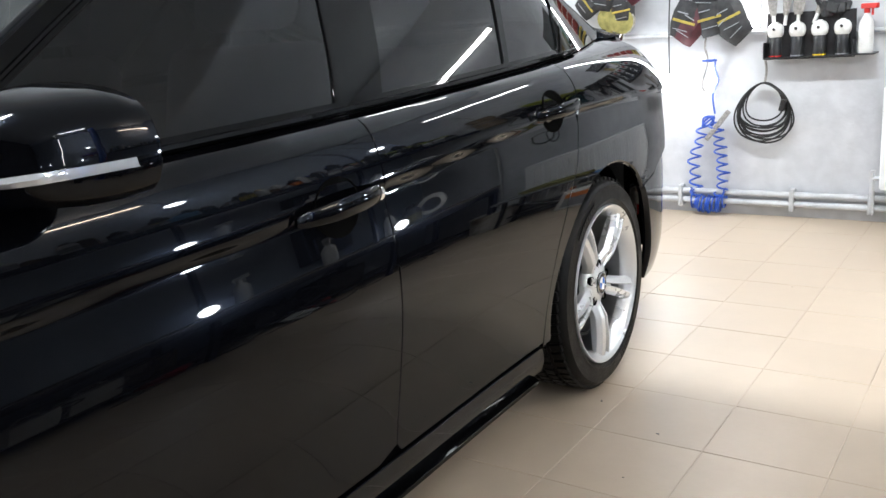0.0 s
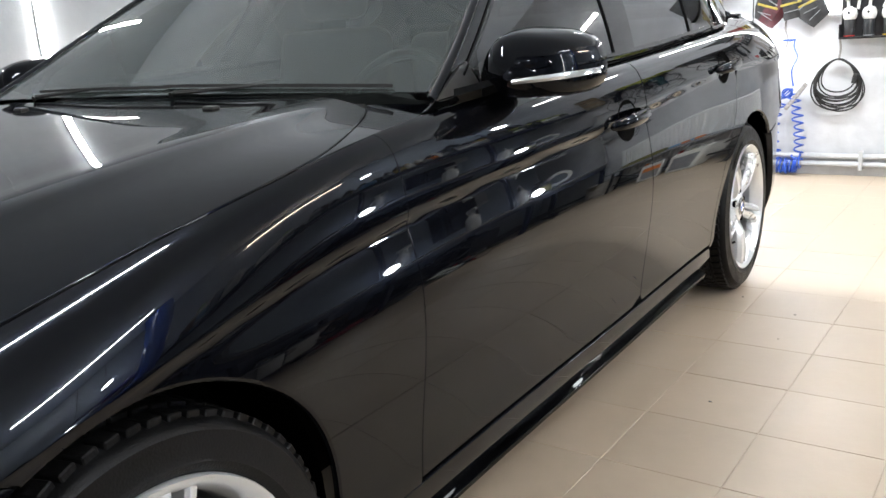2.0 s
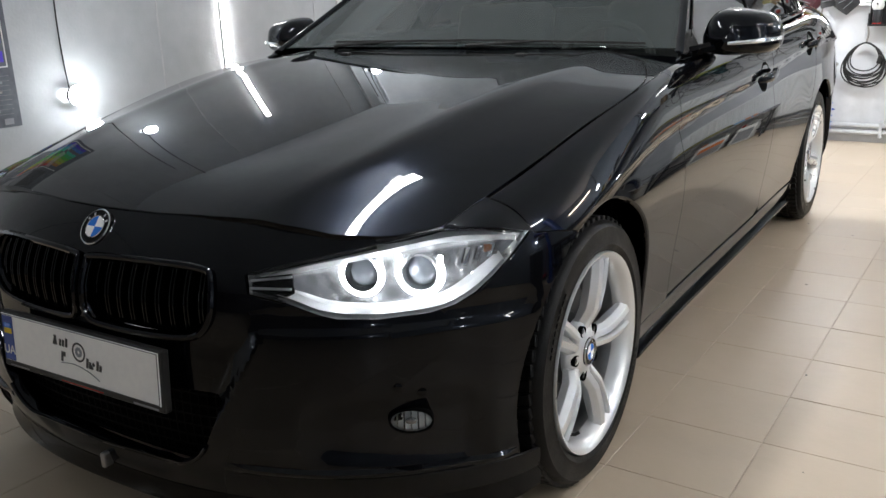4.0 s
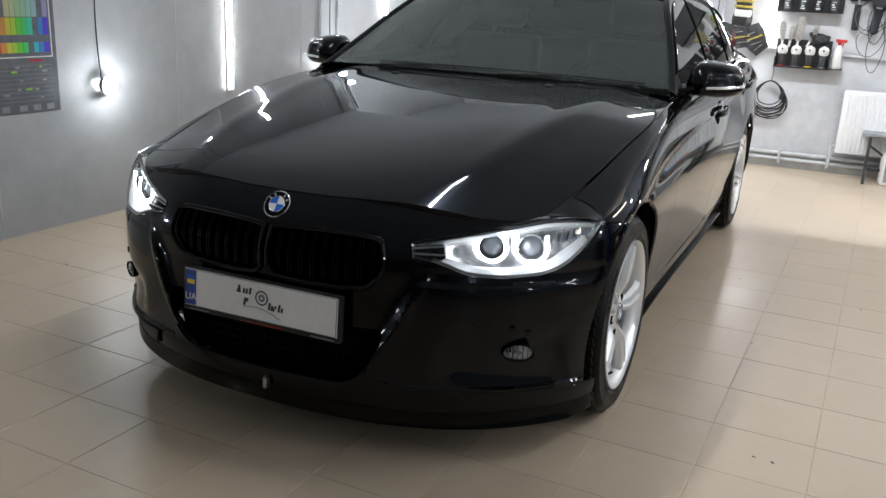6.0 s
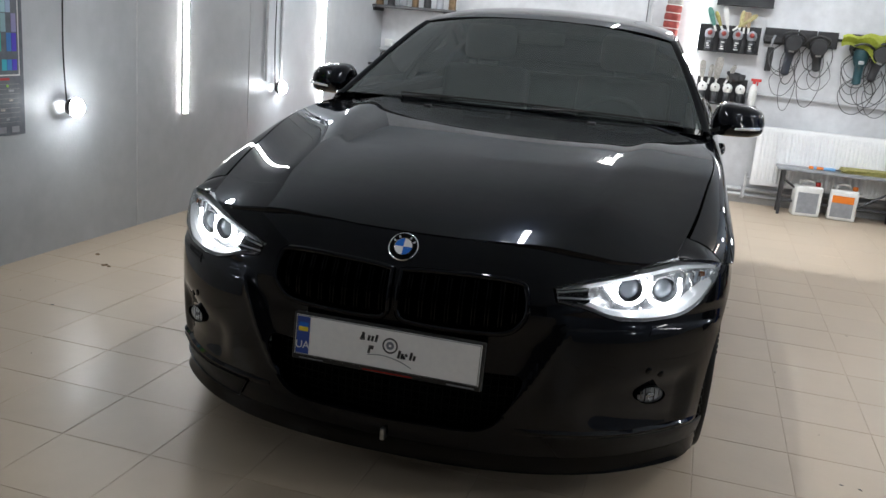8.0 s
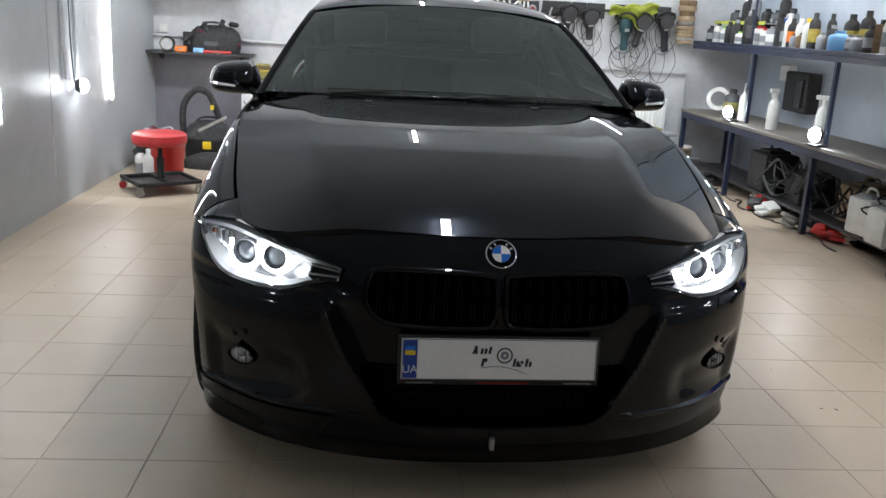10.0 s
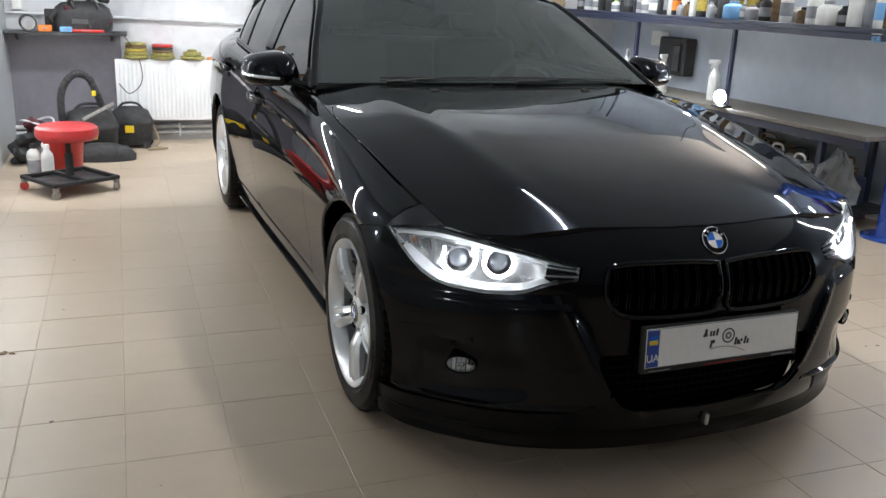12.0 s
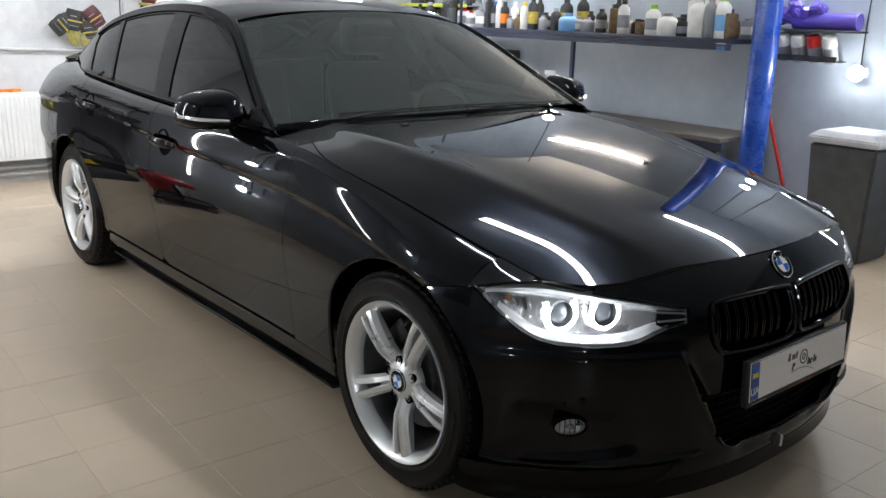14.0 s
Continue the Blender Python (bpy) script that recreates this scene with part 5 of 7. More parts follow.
# wheels: built with the axle along local z, outwards
def build_wheel():
    bm = bmesh.new()
    lathe(bm, [(.211, -.036), (.214, -.02), (.226, .002), (.2360, .010), (.2405, .012), (.2425, .008), (.2425, -.004), (.236, -.012)], 72)
    wheel = part("wheel", bm, ALLOY, car, "silver alloy wheel with five double spokes", True)
    # barrel in darker alloy, the shade inside the wheel put into its colour
    bm = bmesh.new()
    lathe(bm, [(.2255, -.20), (.2285, -.19), (.215, -.15), (.208, -.06), (.211, -.036)], 72)
    part("barrel", bm, SHADEDALLOY, wheel, "", True)
    # tyre
    R = .325
    prof = [(.236, -.205), (.245, -.222), (.275, -.229), (.300, -.225), (.313, -.214), (.3170, -.195), (.3180, -.16), (.3185, -.11), (.3180, -.06), (.3170, -.024), (.3125, -.006), (.307, .003), (.300, .008), (.297, .0075), (.275, .0115), (.262, .0105), (.259, .012), (.250, .008), (.243, .002), (.238, -.006)]
    bm = bmesh.new()
    lathe(bm, prof, 96)
    tyre = part("tyre", bm, RUBBER, wheel, "black low-profile tyre", True)
    # tread blocks: shoulder bars and three ribs
    bm = bmesh.new()
    for k in range(64):
        a = 360 * k / 64
        for z, w, tw in ((-.029, .036, 10), (-.195, .036, -10)):
            block(bm, R - .016, R - .0012, -.0128, .0128, z - w / 2, z + w / 2, .002, 1, pose(0, 0, 0, 0, 0, a) @ Matrix.Translation((R, 0, z)) @ pose(0, 0, 0, tw, 0, 0) @ Matrix.Translation((-R, 0, -z)))
        for z in (-.074, -.112, -.150):
            block(bm, R - .010, R + .0006, -.0132, .0132, z - .0155, z + .0155, .0015, 1, pose(0, 0, 0, 0, 0, a + z * 40))
    part("tread", bm, RUBBER, tyre)
    # raised marks on the side wall, as plain bars
    for base in (40, 220):
        for k in range(9):
            bm = bmesh.new()
            block(bm, .270, .284, -.0055, .0055, .0085, .0125, 0, 1, pose(0, 0, 0, 0, 0, base + 3.4 * k))
            part("sidewall_mark", bm, RUBBER, tyre)
    # spokes in pairs
    for k in range(5):
        for s in (-1, 1):
            bm = bmesh.new()
            rings = []
            for r, off, w, zt, zb in ((.040, .0135, .0132, -.022, -.055), (.066, .0147, .0132, -.018, -.052), (.085, .0158, .0131, -.008, -.046), (.105, .0170, .0130, .0005, -.040), (.150, .0200, .0130, .005, -.036), (.190, .0232, .0133, .006, -.032), (.218, .0255, .0142, .004, -.028), (.233, .0272, .0160, .001, -.02)):
                q = s * off
                rings.append([(r, q - s * w, zt - .008), (r, q - s * w * .70, zt), (r, q + s * w * .35, zt - .005), (r, q + s * w, zt - .021), (r, q + s * w * .85, zb), (r, q - s * w * .9, zb)])
            loft(bm, rings)
            bmesh.ops.bevel(bm, geom=[e for e in bm.edges if abs((e.verts[0].co - e.verts[1].co).normalized().x) > .8], offset=.0010, segments=1, affect="EDGES")
            bmesh.ops.recalc_face_normals(bm, faces=bm.faces)
            for v in bm.verts:
                v.co = pose(0, 0, 0, 0, 0, 90 + 72 * k) @ v.co
            part("spoke", bm, ALLOY, wheel, "", True).data.set_sharp_from_angle(angle=.22)
        bm = bmesh.new()
        rings = []
        for r, w, zt in ((.06, .010, -.030), (.09, .011, -.026), (.115, .010, -.026), (.13, .008, -.034)):
            rings.append([(r, -w, zt), (r, w, zt), (r, w, zt - .012), (r, -w, zt - .012)])
        loft(bm, rings)
        bmesh.ops.recalc_face_normals(bm, faces=bm.faces)
        for v in bm.verts:
            v.co = pose(0, 0, 0, 0, 0, 90 + 72 * k) @ v.co
        part("spoke_web", bm, ALLOY, wheel)
    bm = bmesh.new()
    lathe(bm, [(.074, -.055), (.074, -.034), (.069, -.027), (.048, -.018), (.037, -.014), (.036, -.018), (0, -.018)], 48)
    part("hub", bm, ALLOY, wheel, "", True)
    for k in range(5):
        c = pose(0, 0, 0, 0, 0, 90 + 36 + 72 * k) @ Vector((.060, 0, 0))
        bm = bmesh.new()
        lathe(bm, [(.0130, -.03), (.0140, -.0195), (.0125, -.0185), (.0120, -.026), (0, -.026)], 20, Matrix.Translation(c))
        part("bolt_hole", bm, MATT, wheel, "", True)
        bm = bmesh.new()
        lathe(bm, [(.0075, -.03), (.0075, -.0225), (.006, -.021), (0, -.021)], 6, Matrix.Translation(c))
        part("bolt", bm, DARKSTEEL, wheel)
    roundel(wheel, pose(0, 0, -.014), .033, "hub_cap")
    bm = bmesh.new()
    lathe(bm, [(.156, -.105), (.156, -.083), (.09, -.083), (.085, -.07), (0, -.07)], 48)
    part("brake_disc", bm, DARKSTEEL, wheel, "", True)
    bm = bmesh.new()
    block(bm, .095, .165, -.085, .085, -.125, -.055, .018, 2, pose(0, 0, 0, 0, 0, 20))
    part("brake_caliper", bm, PLASTIC, wheel, "", True)
    bm = bmesh.new()
    tube(bm, [pose(0, 0, 0, 0, 0, -38) @ Vector(p) for p in ((.205, 0, -.03), (.197, 0, .0), (.19, 0, .008))], .0042, 8)
    part("valve", bm, PLASTIC, wheel)
    return wheel


wheel_fl = build_wheel()
wheel_fl.matrix_basis = pose(.862, 0, .325, 0, 90, 0) @ pose(0, 0, 0, 0, 0, 4)
copy_thing(wheel_fl, pose(.868, 2.81, .325, 0, 90, 0) @ pose(0, 0, 0, 0, 0, -20))
copy_thing(wheel_fl, pose(-.862, 0, .325, 0, -90, 0) @ pose(0, 0, 0, 0, 0, 25))
copy_thing(wheel_fl, pose(-.868, 2.81, .325, 0, -90, 0) @ pose(0, 0, 0, 0, 0, -7))
# arch liners
for sgn in (1, -1):
    for cy in (0, 2.81):
        bm = bmesh.new()
        pts = [(cy + .385 * math.sin(radians(a)), .332 + .385 * math.cos(radians(a))) for a in np.linspace(-105, 105, 30)]
        rows = [[bm.verts.new((sgn * x, y, z)) for y, z in pts] for x in (.80, .55)]
        for i in range(29):
            bm.faces.new((rows[0][i], rows[0][i + 1], rows[1][i + 1], rows[1][i]))
        bm.faces.new(rows[1])
        bmesh.ops.solidify(bm, geom=bm.faces[:], thickness=.004)
        part("arch_liner", bm, MATT, car)
        # rolled lip of the arch
        bm = bmesh.new()
        pts = arch(cy, .366 if cy == 0 else .368, -100 if cy else -25, 100 if cy == 0 else 48, 40)
        pp = [Vector((sgn * (float(side_x(np.array([y]), np.array([z]))[0]) - .008), y, z)) for y, z in pts]
        tube(bm, pp, .0075, 8)
        part("arch_lip", bm, PAINT, car, "", True)


# ---- back wall: heating ----
def radiator(x0, x1, z0=.19, z1=.69):
    ob = thing("radiator", "white ribbed panel radiator on the back wall", "radiator", at(x0, wall_y(x0) - .14), "radiators")
    w = x1 - x0
    bev((0, w), (0, .012), (z0, z1), .005, 2, "front_plate", ENAMEL, ob)
    n = int(w / .0345)
    for i in range(n):
        x = .02 + (w - .04) * (i + .5) / n
        bm = bmesh.new()
        loft(bm, [[(x - .010, 0, z), (x - .006, -.007, z), (x + .006, -.007, z), (x + .010, 0, z), (x + .010, .004, z), (x - .010, .004, z)] for z in (z0 + .03, z1 - .03)])
        part("rib", bm, ENAMEL, ob)
    bev((0, w), (.07, .082), (z0, z1), .004, 1, "rear_plate", ENAMEL, ob)
    bev((.002, w - .002), (.004, .09), (z1 - .004, z1 + .004), .003, 1, "top_grille", ENAMEL, ob)
    bev((-.004, .002), (0, .09), (z0 + .01, z1), .002, 1, "side_cover", ENAMEL, ob)
    bev((w - .002, w + .004), (0, .09), (z0 + .01, z1), .002, 1, "side_cover", ENAMEL, ob)
    bm = bmesh.new()
    tube(bm, [(-.04, .05, z0 + .05), (.0, .05, z0 + .05)], .012, 8)
    tube(bm, [(-.04, .05, .06), (-.04, .05, z0 + .09)], .011, 8)
    part("valve_pipe", bm, PIPEGREY, ob, "", True)
    return ob


radiator(1.375, 2.515)
radiator(-1.40, -.18)


def pipe_run(name, pts, r, mat=PIPEGREY, label="grey painted heating pipe along the wall foot"):
    bm = bmesh.new()
    tube(bm, pts, r, 10)
    ob = part(name, bm, mat, None, "", True)
    tagged(ob, label, "pipe")
    return ob


for z, r in ((.075, .017), (.125, .017)):
    pipe_run("heating_pipe", [(x, wall_y(x) - .035, z) for x in (-2.2, -1, 0, 1, 2, 2.95)], r)
for x in (-.9, .35, .95, 1.33):
    ob = bev((-.012, .012), (-.06, .0), (.04, .16), .004, 1, "pipe_clip", PIPEGREY)
    ob.matrix_world = at(x, wall_y(x))
    tagged(ob, "grey clip that holds the heating pipes", "pipe clip", "pipe clips")
pipe_run("wall_pipe", [(x, wall_y(x) - .03, .995 - .02 * x) for x in (-2.2, -1, 0, .75)] + [(1.4, wall_y(1.4) - .03, .955), (2.70, wall_y(2.7) - .03, .925), (2.715, wall_y(2.7) - .03, .90), (2.715, wall_y(2.7) - .03, .05)], .012, label="thin grey pipe across the back wall")
pipe_run("wall_pipe", [(.33, wall_y(.33) - .032, .99), (.33, wall_y(.33) - .032, 2.6)], .013, label="thin grey pipe up the back wall")
for x in (2.96, 3.19):
    pipe_run("conduit", [ROOM @ Vector((WX0 + .018, x, z)) for z in (.80, 1.6, 2.5)], .012, label="thin grey conduit up the side wall")


# ---- back wall: hanging things ----
WINE = vary(material("wine_pouch", (.06, .008, .015), .5), 30, (.04, .006, .010), (.08, .012, .02), bump=.2)
def bag(x, z, tilt, w=.15, h=.20, stripe=True, mat=CANVAS, deep=.05):
    ob = thing("pad_bag", "black pouch with yellow stripe, hanging on the wall", "pouch", at(x, wall_y(x) - .03 - deep, z) @ pose(0, 0, 0, 0, tilt, 0), "pouches on the wall")
    bm = bmesh.new()
    rng = random.Random(int(x * 1000 + z * 77))
    rings = []
    for k in range(7):
        t = k / 6
        ww, dd = w * (.42 + .12 * math.sin(t * 3.1)) * (1 + rng.uniform(-.05, .05)), .012 + .022 * math.sin(math.pi * t) + rng.uniform(0, .006)
        rings.append([(-ww, 0, -h * t), (-ww * .5, -dd, -h * t), (ww * .5, -dd * 1.1, -h * t + rng.uniform(-.004, .004)), (ww, 0, -h * t), (ww * .4, dd * .6, -h * t), (-ww * .4, dd * .6, -h * t)])
    loft(bm, rings)
    bmesh.ops.recalc_face_normals(bm, faces=bm.faces)
    part("pouch", bm, mat, ob, "", True)
    if stripe:
        bev((-w * .40, w * .44), (-.041, -.036), (-h * .58, -h * .51), .002, 1, "stripe", DULLYELLOW, ob)
    bev((-w * .3, w * .1), (-.041, -.037), (-h * .34, -h * .31), .001, 1, "print", GREYP, ob)
    bev((-w * .3, w * .25), (-.041, -.037), (-h * .78, -h * .76), .001, 1, "print", GREYP, ob)
    return ob


for x, z, tilt in ((.42, 1.16, 18), (.50, 1.17, -12), (.58, 1.16, -24), (.47, 1.12, 34), (.56, 1.10, -44), (.51, 1.30, 5)):
    bag(x, z, tilt, stripe=tilt in (18, -24, -12), mat=CANVAS if tilt != 34 else WINE)
for x, z, tilt in ((-.06, 1.30, 12), (.03, 1.31, -34), (-.10, 1.24, 52), (.02, 1.22, -8)):
    bag(x, z, tilt, .13, .16, mat=CANVAS if tilt != -34 else WINE)


def pad_stack(m, rows, name="pad_stack", label="stack of round foam polishing pads"):
    ob = thing(name, label, "polishing pads", m)
    z = 0
    for r, h, mat in rows:
        bm = bmesh.new()
        lathe(bm, [(0, z), (r * .9, z), (r, z + h * .25), (r, z + h * .75), (r * .93, z + h), (0, z + h)], 24)
        part("pad", bm, mat, ob, "", True)
        z += h
    return ob


hang = pose(0, 0, 0, 90, 0, 0)
for i, (x, z, mat) in enumerate(((-.05, 1.10, DULLYELLOW), (.03, 1.08, BRUSHFIBRE))):
    pad_stack(at(x, wall_y(x) - .05 - .02 * i, z) @ hang, [(.075, .025, mat), (.07, .012, OLIVE)], label="yellow and white pad in its wrapper on the wall")
pad_stack(at(.50, wall_y(.5) - .09, 1.225) @ pose(0, 0, 0, 0, 3, 0), [(.068, .055, WHITEP), (.062, .016, CANVAS), (.080, .020, DULLYELLOW), (.066, .024, CANVAS), (.078, .020, DULLYELLOW), (.055, .02, CANVAS), (.068, .062, PADRED), (.070, .006, WHITEP), (.068, .058, PADRED), (.072, .006, WHITEP), (.070, .06, PADRED), (.070, .006, WHITEP), (.069, .06, PADRED), (.072, .006, WHITEP), (.066, .05, BRUSHFIBRE)], label="hanging stack of yellow and red polishing pads")

# blue spiral air hose
ob = thing("air_hose", "blue spiral air hose hanging on the back wall", "air hose", at(.51, wall_y(.51) - .06))
bm = bmesh.new()
pts = [(.0, 0, .84)]
pts += [(.035 * math.cos(a), .02 * math.sin(a), .845) for a in np.linspace(0, 6, 10)]
pts = smooth_path(pts + [(.03, 0, .80), (.05, 0, .74), (.02, 0, .66), (.03, .01, .56)], 4)
tube(bm, pts, .0055, 6)
part("lead", bm, HOSEBLUE, ob, "", True)
for side_x0, turns, z0, z1, tight in ((-.075, 7, .50, .10, 0), (.075, 9, .52, .10, 0)):
    bm = bmesh.new()
    n = turns * 14
    pts = []
    for k in range(n + 1):
        t, a = k / n, 2 * math.pi * turns * k / n
        pts.append((side_x0 * (.35 + .65 * min(1, t * 2.4)) + (.030 + .006 * math.sin(k * .17)) * math.cos(a) + .006 * math.sin(k * .09), .034 * math.sin(a), z0 + (z1 - z0) * t))
    tube(bm, pts, .0055, 6)
    part("coil", bm, HOSEBLUE, ob, "", True)
bm = bmesh.new()
n = 17 * 12
pts = [(-.098 + .196 * k / n + .006 * math.sin(k * .21), .044 * math.sin(2 * math.pi * 17 * k / n), .057 + (.044 + .006 * math.sin(k * .13)) * math.cos(2 * math.pi * 17 * k / n) + .045 * abs(2 * k / n - 1) ** 3) for k in range(n + 1)]
tube(bm, pts, .0046, 6)
part("tight_coil", bm, HOSEBLUE, ob, "", True)
bm = bmesh.new()
for a in range(5):
    tube(bm, [(.03 * math.cos(a * 1.3 + k * .5), -.01 + .012 * math.sin(a + k), .52 + .028 * math.sin(a * 2.1 + k * .5)) for k in range(10)], .0052, 6)
part("knot", bm, HOSEBLUE, ob, "", True)
bm = bmesh.new()
block(bm, -.013, .013, -.008, .008, -.10, .10, .004, 1, pose(.055, -.03, .50, 0, 38, 0))
part("blow_gun", bm, BRUSHFIBRE, ob, "pale blow gun tied into the hose")
bm = bmesh.new()
tube(bm, smooth_path([(-.02, .03, 1.02), (-.03, .02, .92), (-.015, .02, .84), (-.045, .02, .72), (-.03, .02, .68)], 5), .006, 6)
part("rope", bm, BRUSHFIBRE, ob)

# coil of black cable
ob = thing("cable_coil", "coil of black extension cable hung on the back wall", "cable", at(.80, wall_y(.80) - .05, .575))
rng = random.Random(4)
for k in range(11):
    q = k / 10
    hz = (.205 + .115 * q + rng.uniform(-.012, .012)) / 2
    hw, dx = .106 + .036 * q + rng.uniform(-.014, .012), rng.uniform(-.022, .022)
    bm = bmesh.new()
    pts = []
    for a in np.linspace(0, 2 * math.pi, 36, endpoint=False):
        low = (1 - math.cos(a)) / 2
        pts.append((hw * math.sin(a) * (1 - .16 * math.cos(a)) + dx * low, -.003 * k + .008 * math.sin(3 * a + k), .145 + rng.uniform(-.001, .001) - 2 * hz * low ** .92))
    tube(bm, pts, .0046, 6, closed=True)
    part("loop", bm, CABLE, ob, "", True)
bm = bmesh.new()
block(bm, -.014, .014, -.02, .02, -.03, .03, .006, 2, pose(.10, -.035, .03, 0, 12, 0))
part("plug", bm, CABLE, ob)
bm = bmesh.new()
tube(bm, smooth_path([(0, .0, .15), (.006, .0, .21), (-.004, 0, .28)], 4), .007, 6)
part("hanger", bm, BRUSHFIBRE, ob)


# can racks
def spray_can(x, z, cap, body, parent, h=.155, r=.030, tip=None):
    bm = bmesh.new()
    lathe(bm, [(0, 0), (r * .95, 0), (r, .004), (r, h * .78), (r * .8, h * .86)], 20, pose(x, -.066, z))
    part("can", bm, body, parent, "", True)
    bm = bmesh.new()
    lathe(bm, [(r * 1.02, h * .72), (r * 1.26, h * .80), (r * 1.36, h * .93), (r * 1.26, h * 1.07), (r * .95, h * 1.17), (r * .4, h * 1.22), (r * .4, h * 1.25), (0, h * 1.25)], 20, pose(x, -.066, z))
    part("cap", bm, cap, parent, "", True)
    bm = bmesh.new()
    k = .020 if tip else .007
    lathe(bm, [(k * 1.05, 0), (k, .008), (k * .75, .015), (k * .3, .019), (0, .020)], 16, pose(x, -.066 - r * 1.22, z + h * .99, 72, 0, 0))
    part("nozzle", bm, tip or TOOLBLACK, parent, "", True)


rack = thing("can_rack", "black wall rack holding four spray cans with white caps", "can rack", at(.805, wall_y(.805) - .02, .845))
bev((0, .42), (-.032, -.018), (-.01, .222), .002, 1, "back_board", TOOLBLACK, rack)
bev((0, .42), (-.105, -.004), (-.004, .004), .002, 1, "shelf", TOOLBLACK, rack)
bev((.0, .006), (-.105, -.004), (0, .08), .002, 1, "side", TOOLBLACK, rack)
bev((.414, .42), (-.105, -.004), (0, .08), .002, 1, "side", TOOLBLACK, rack)
for i, c in enumerate((REDP, GREYP, YELLOWP, GREYP)):
    spray_can(.052 + .105 * i, .004, WHITEP, CANGREY, rack, .14)
    bm = bmesh.new()
    lathe(bm, [(.0312, .004), (.0312, .010)], 20, pose(.052 + .105 * i, -.066, .004))
    part("band", bm, c, rack)
rack2 = thing("can_rack", "black wall rack holding four dark bottles with red caps", "can rack", at(.765, wall_y(.765) - .02, 1.285))
bev((0, .50), (-.032, -.018), (0, .225), .002, 1, "back_board", TOOLBLACK, rack2)
bev((0, .50), (-.105, -.004), (-.004, .004), .002, 1, "shelf", TOOLBLACK, rack2)
for i in range(4):
    spray_can(.085 + .115 * i, .004, GREYP, CANGREY, rack2, .15, .031, PADRED)
    for k in range(4):
        bev((.066 + .115 * i + .004 * (k % 2), .10 + .115 * i - .007 * (k % 3)), (-.0995, -.096), (.022 + .018 * k, .032 + .018 * k), .001, 1, "label_bar", WHITEP if (i + k) % 3 else GREYP, rack2)


def brush(m, w, h, mat=BRUSHFIBRE, lean=0):
    ob = thing("brush", "grey soft brush standing on the can rack", "brush", m @ pose(0, 0, 0, 0, lean, 0), "brushes")
    bm = bmesh.new()
    loft(bm, [[(-w * k, -.012 * k, z), (-w * .5 * k, -.02 * k, z), (w * .5 * k, -.02 * k, z), (w * k, -.012 * k, z), (w * .7 * k, .015 * k, z), (-w * .7 * k, .015 * k, z)] for z, k in ((0, .55), (h * .3, .8), (h * .65, 1), (h * .9, .85), (h, .35))])
    bmesh.ops.recalc_face_normals(bm, faces=bm.faces)
    part("bristle", bm, mat, ob, "", True)
    bm = bmesh.new()
    tube(bm, [(0, 0, -.05), (0, 0, .02)], .009, 8)
    part("handle", bm, WHITEP, ob)
    return ob


for x, w, h, lean in ((.84, .026, .15, -4), (.90, .022, .12, 6), (.96, .036, .19, 3), (1.05, .022, .14, 22)):
    brush(at(x, wall_y(x) - .07, 1.055), w, h, lean=lean)
for x, w, h, mat, lean in ((.875, .024, .16, TEALP, -22), (.93, .018, .13, OLIVE, -26), (.985, .022, .17, WHITEP, -14), (1.085, .020, .14, STRAW, 6), (1.12, .020, .13, CARD, 2), (1.155, .022, .13, CARD, -6), (1.07, .022, .18, STRAW, 52)):
    brush(at(x, wall_y(x) - .07, 1.50), w, h, mat, lean)
bev((-.05, -.044), (-.13, -.01), (.02, .20), .002, 1, "guide_sheet", GREYP, rack2, "grey clear guide sheet")
rack3 = thing("can_rack", "empty black rack high on the wall", "can rack", at(.87, wall_y(.87) - .02, 1.675))
bev((0, .46), (-.032, -.018), (0, .225), .002, 1, "back_board", TOOLBLACK, rack3)
bev((0, .46), (-.105, -.004), (-.004, .004), .002, 1, "shelf", TOOLBLACK, rack3)
rng = random.Random(9)
heap = thing("glove_heap", "small black heap of gloves lying on the can rack", "gloves", at(1.145, wall_y(1.145) - .06, 1.07) @ Matrix.Scale(1.3, 4))
for k in range(7):
    bm = bmesh.new()
    block(bm, -.03, .03, -.02, .02, -.012, .012, .006, 2, pose(rng.uniform(-.06, .06), rng.uniform(-.02, .02), rng.uniform(0, .03), rng.uniform(0, 90), rng.uniform(0, 90), 0))
    part("glove", bm, CANVAS, heap)


def trigger_bottle(m, h=.20, r=.038, body=WHITEP, head=REDP, label="white spray bottle with a red trigger head", band=None):
    ob = thing("spray_bottle", label, "spray bottle", m, "spray bottles")
    bm = bmesh.new()
    lathe(bm, [(0, 0), (r * .94, 0), (r, .006), (r, h * .58), (r * .85, h * .68), (r * .42, h * .78), (r * .36, h * .84)], 20)
    part("body", bm, body, ob, "", True)
    bm = bmesh.new()
    lathe(bm, [(r * .42, h * .83), (r * .42, h * .92), (r * .3, h * .93)], 14)
    part("collar", bm, head, ob, "", True)
    bev((-.011, .011), (-.060, .03), (h * .92, h * 1.03), .005, 2, "trigger_head", head, ob)
    bev((-.006, .006), (-.036, -.026), (h * .78, h * .93), .003, 1, "trigger", head, ob)
    if band:
        bm = bmesh.new()
        lathe(bm, [(r * 1.012, h * .18), (r * 1.012, h * .46)], 20)
        part("sticker", bm, band, ob)
    return ob


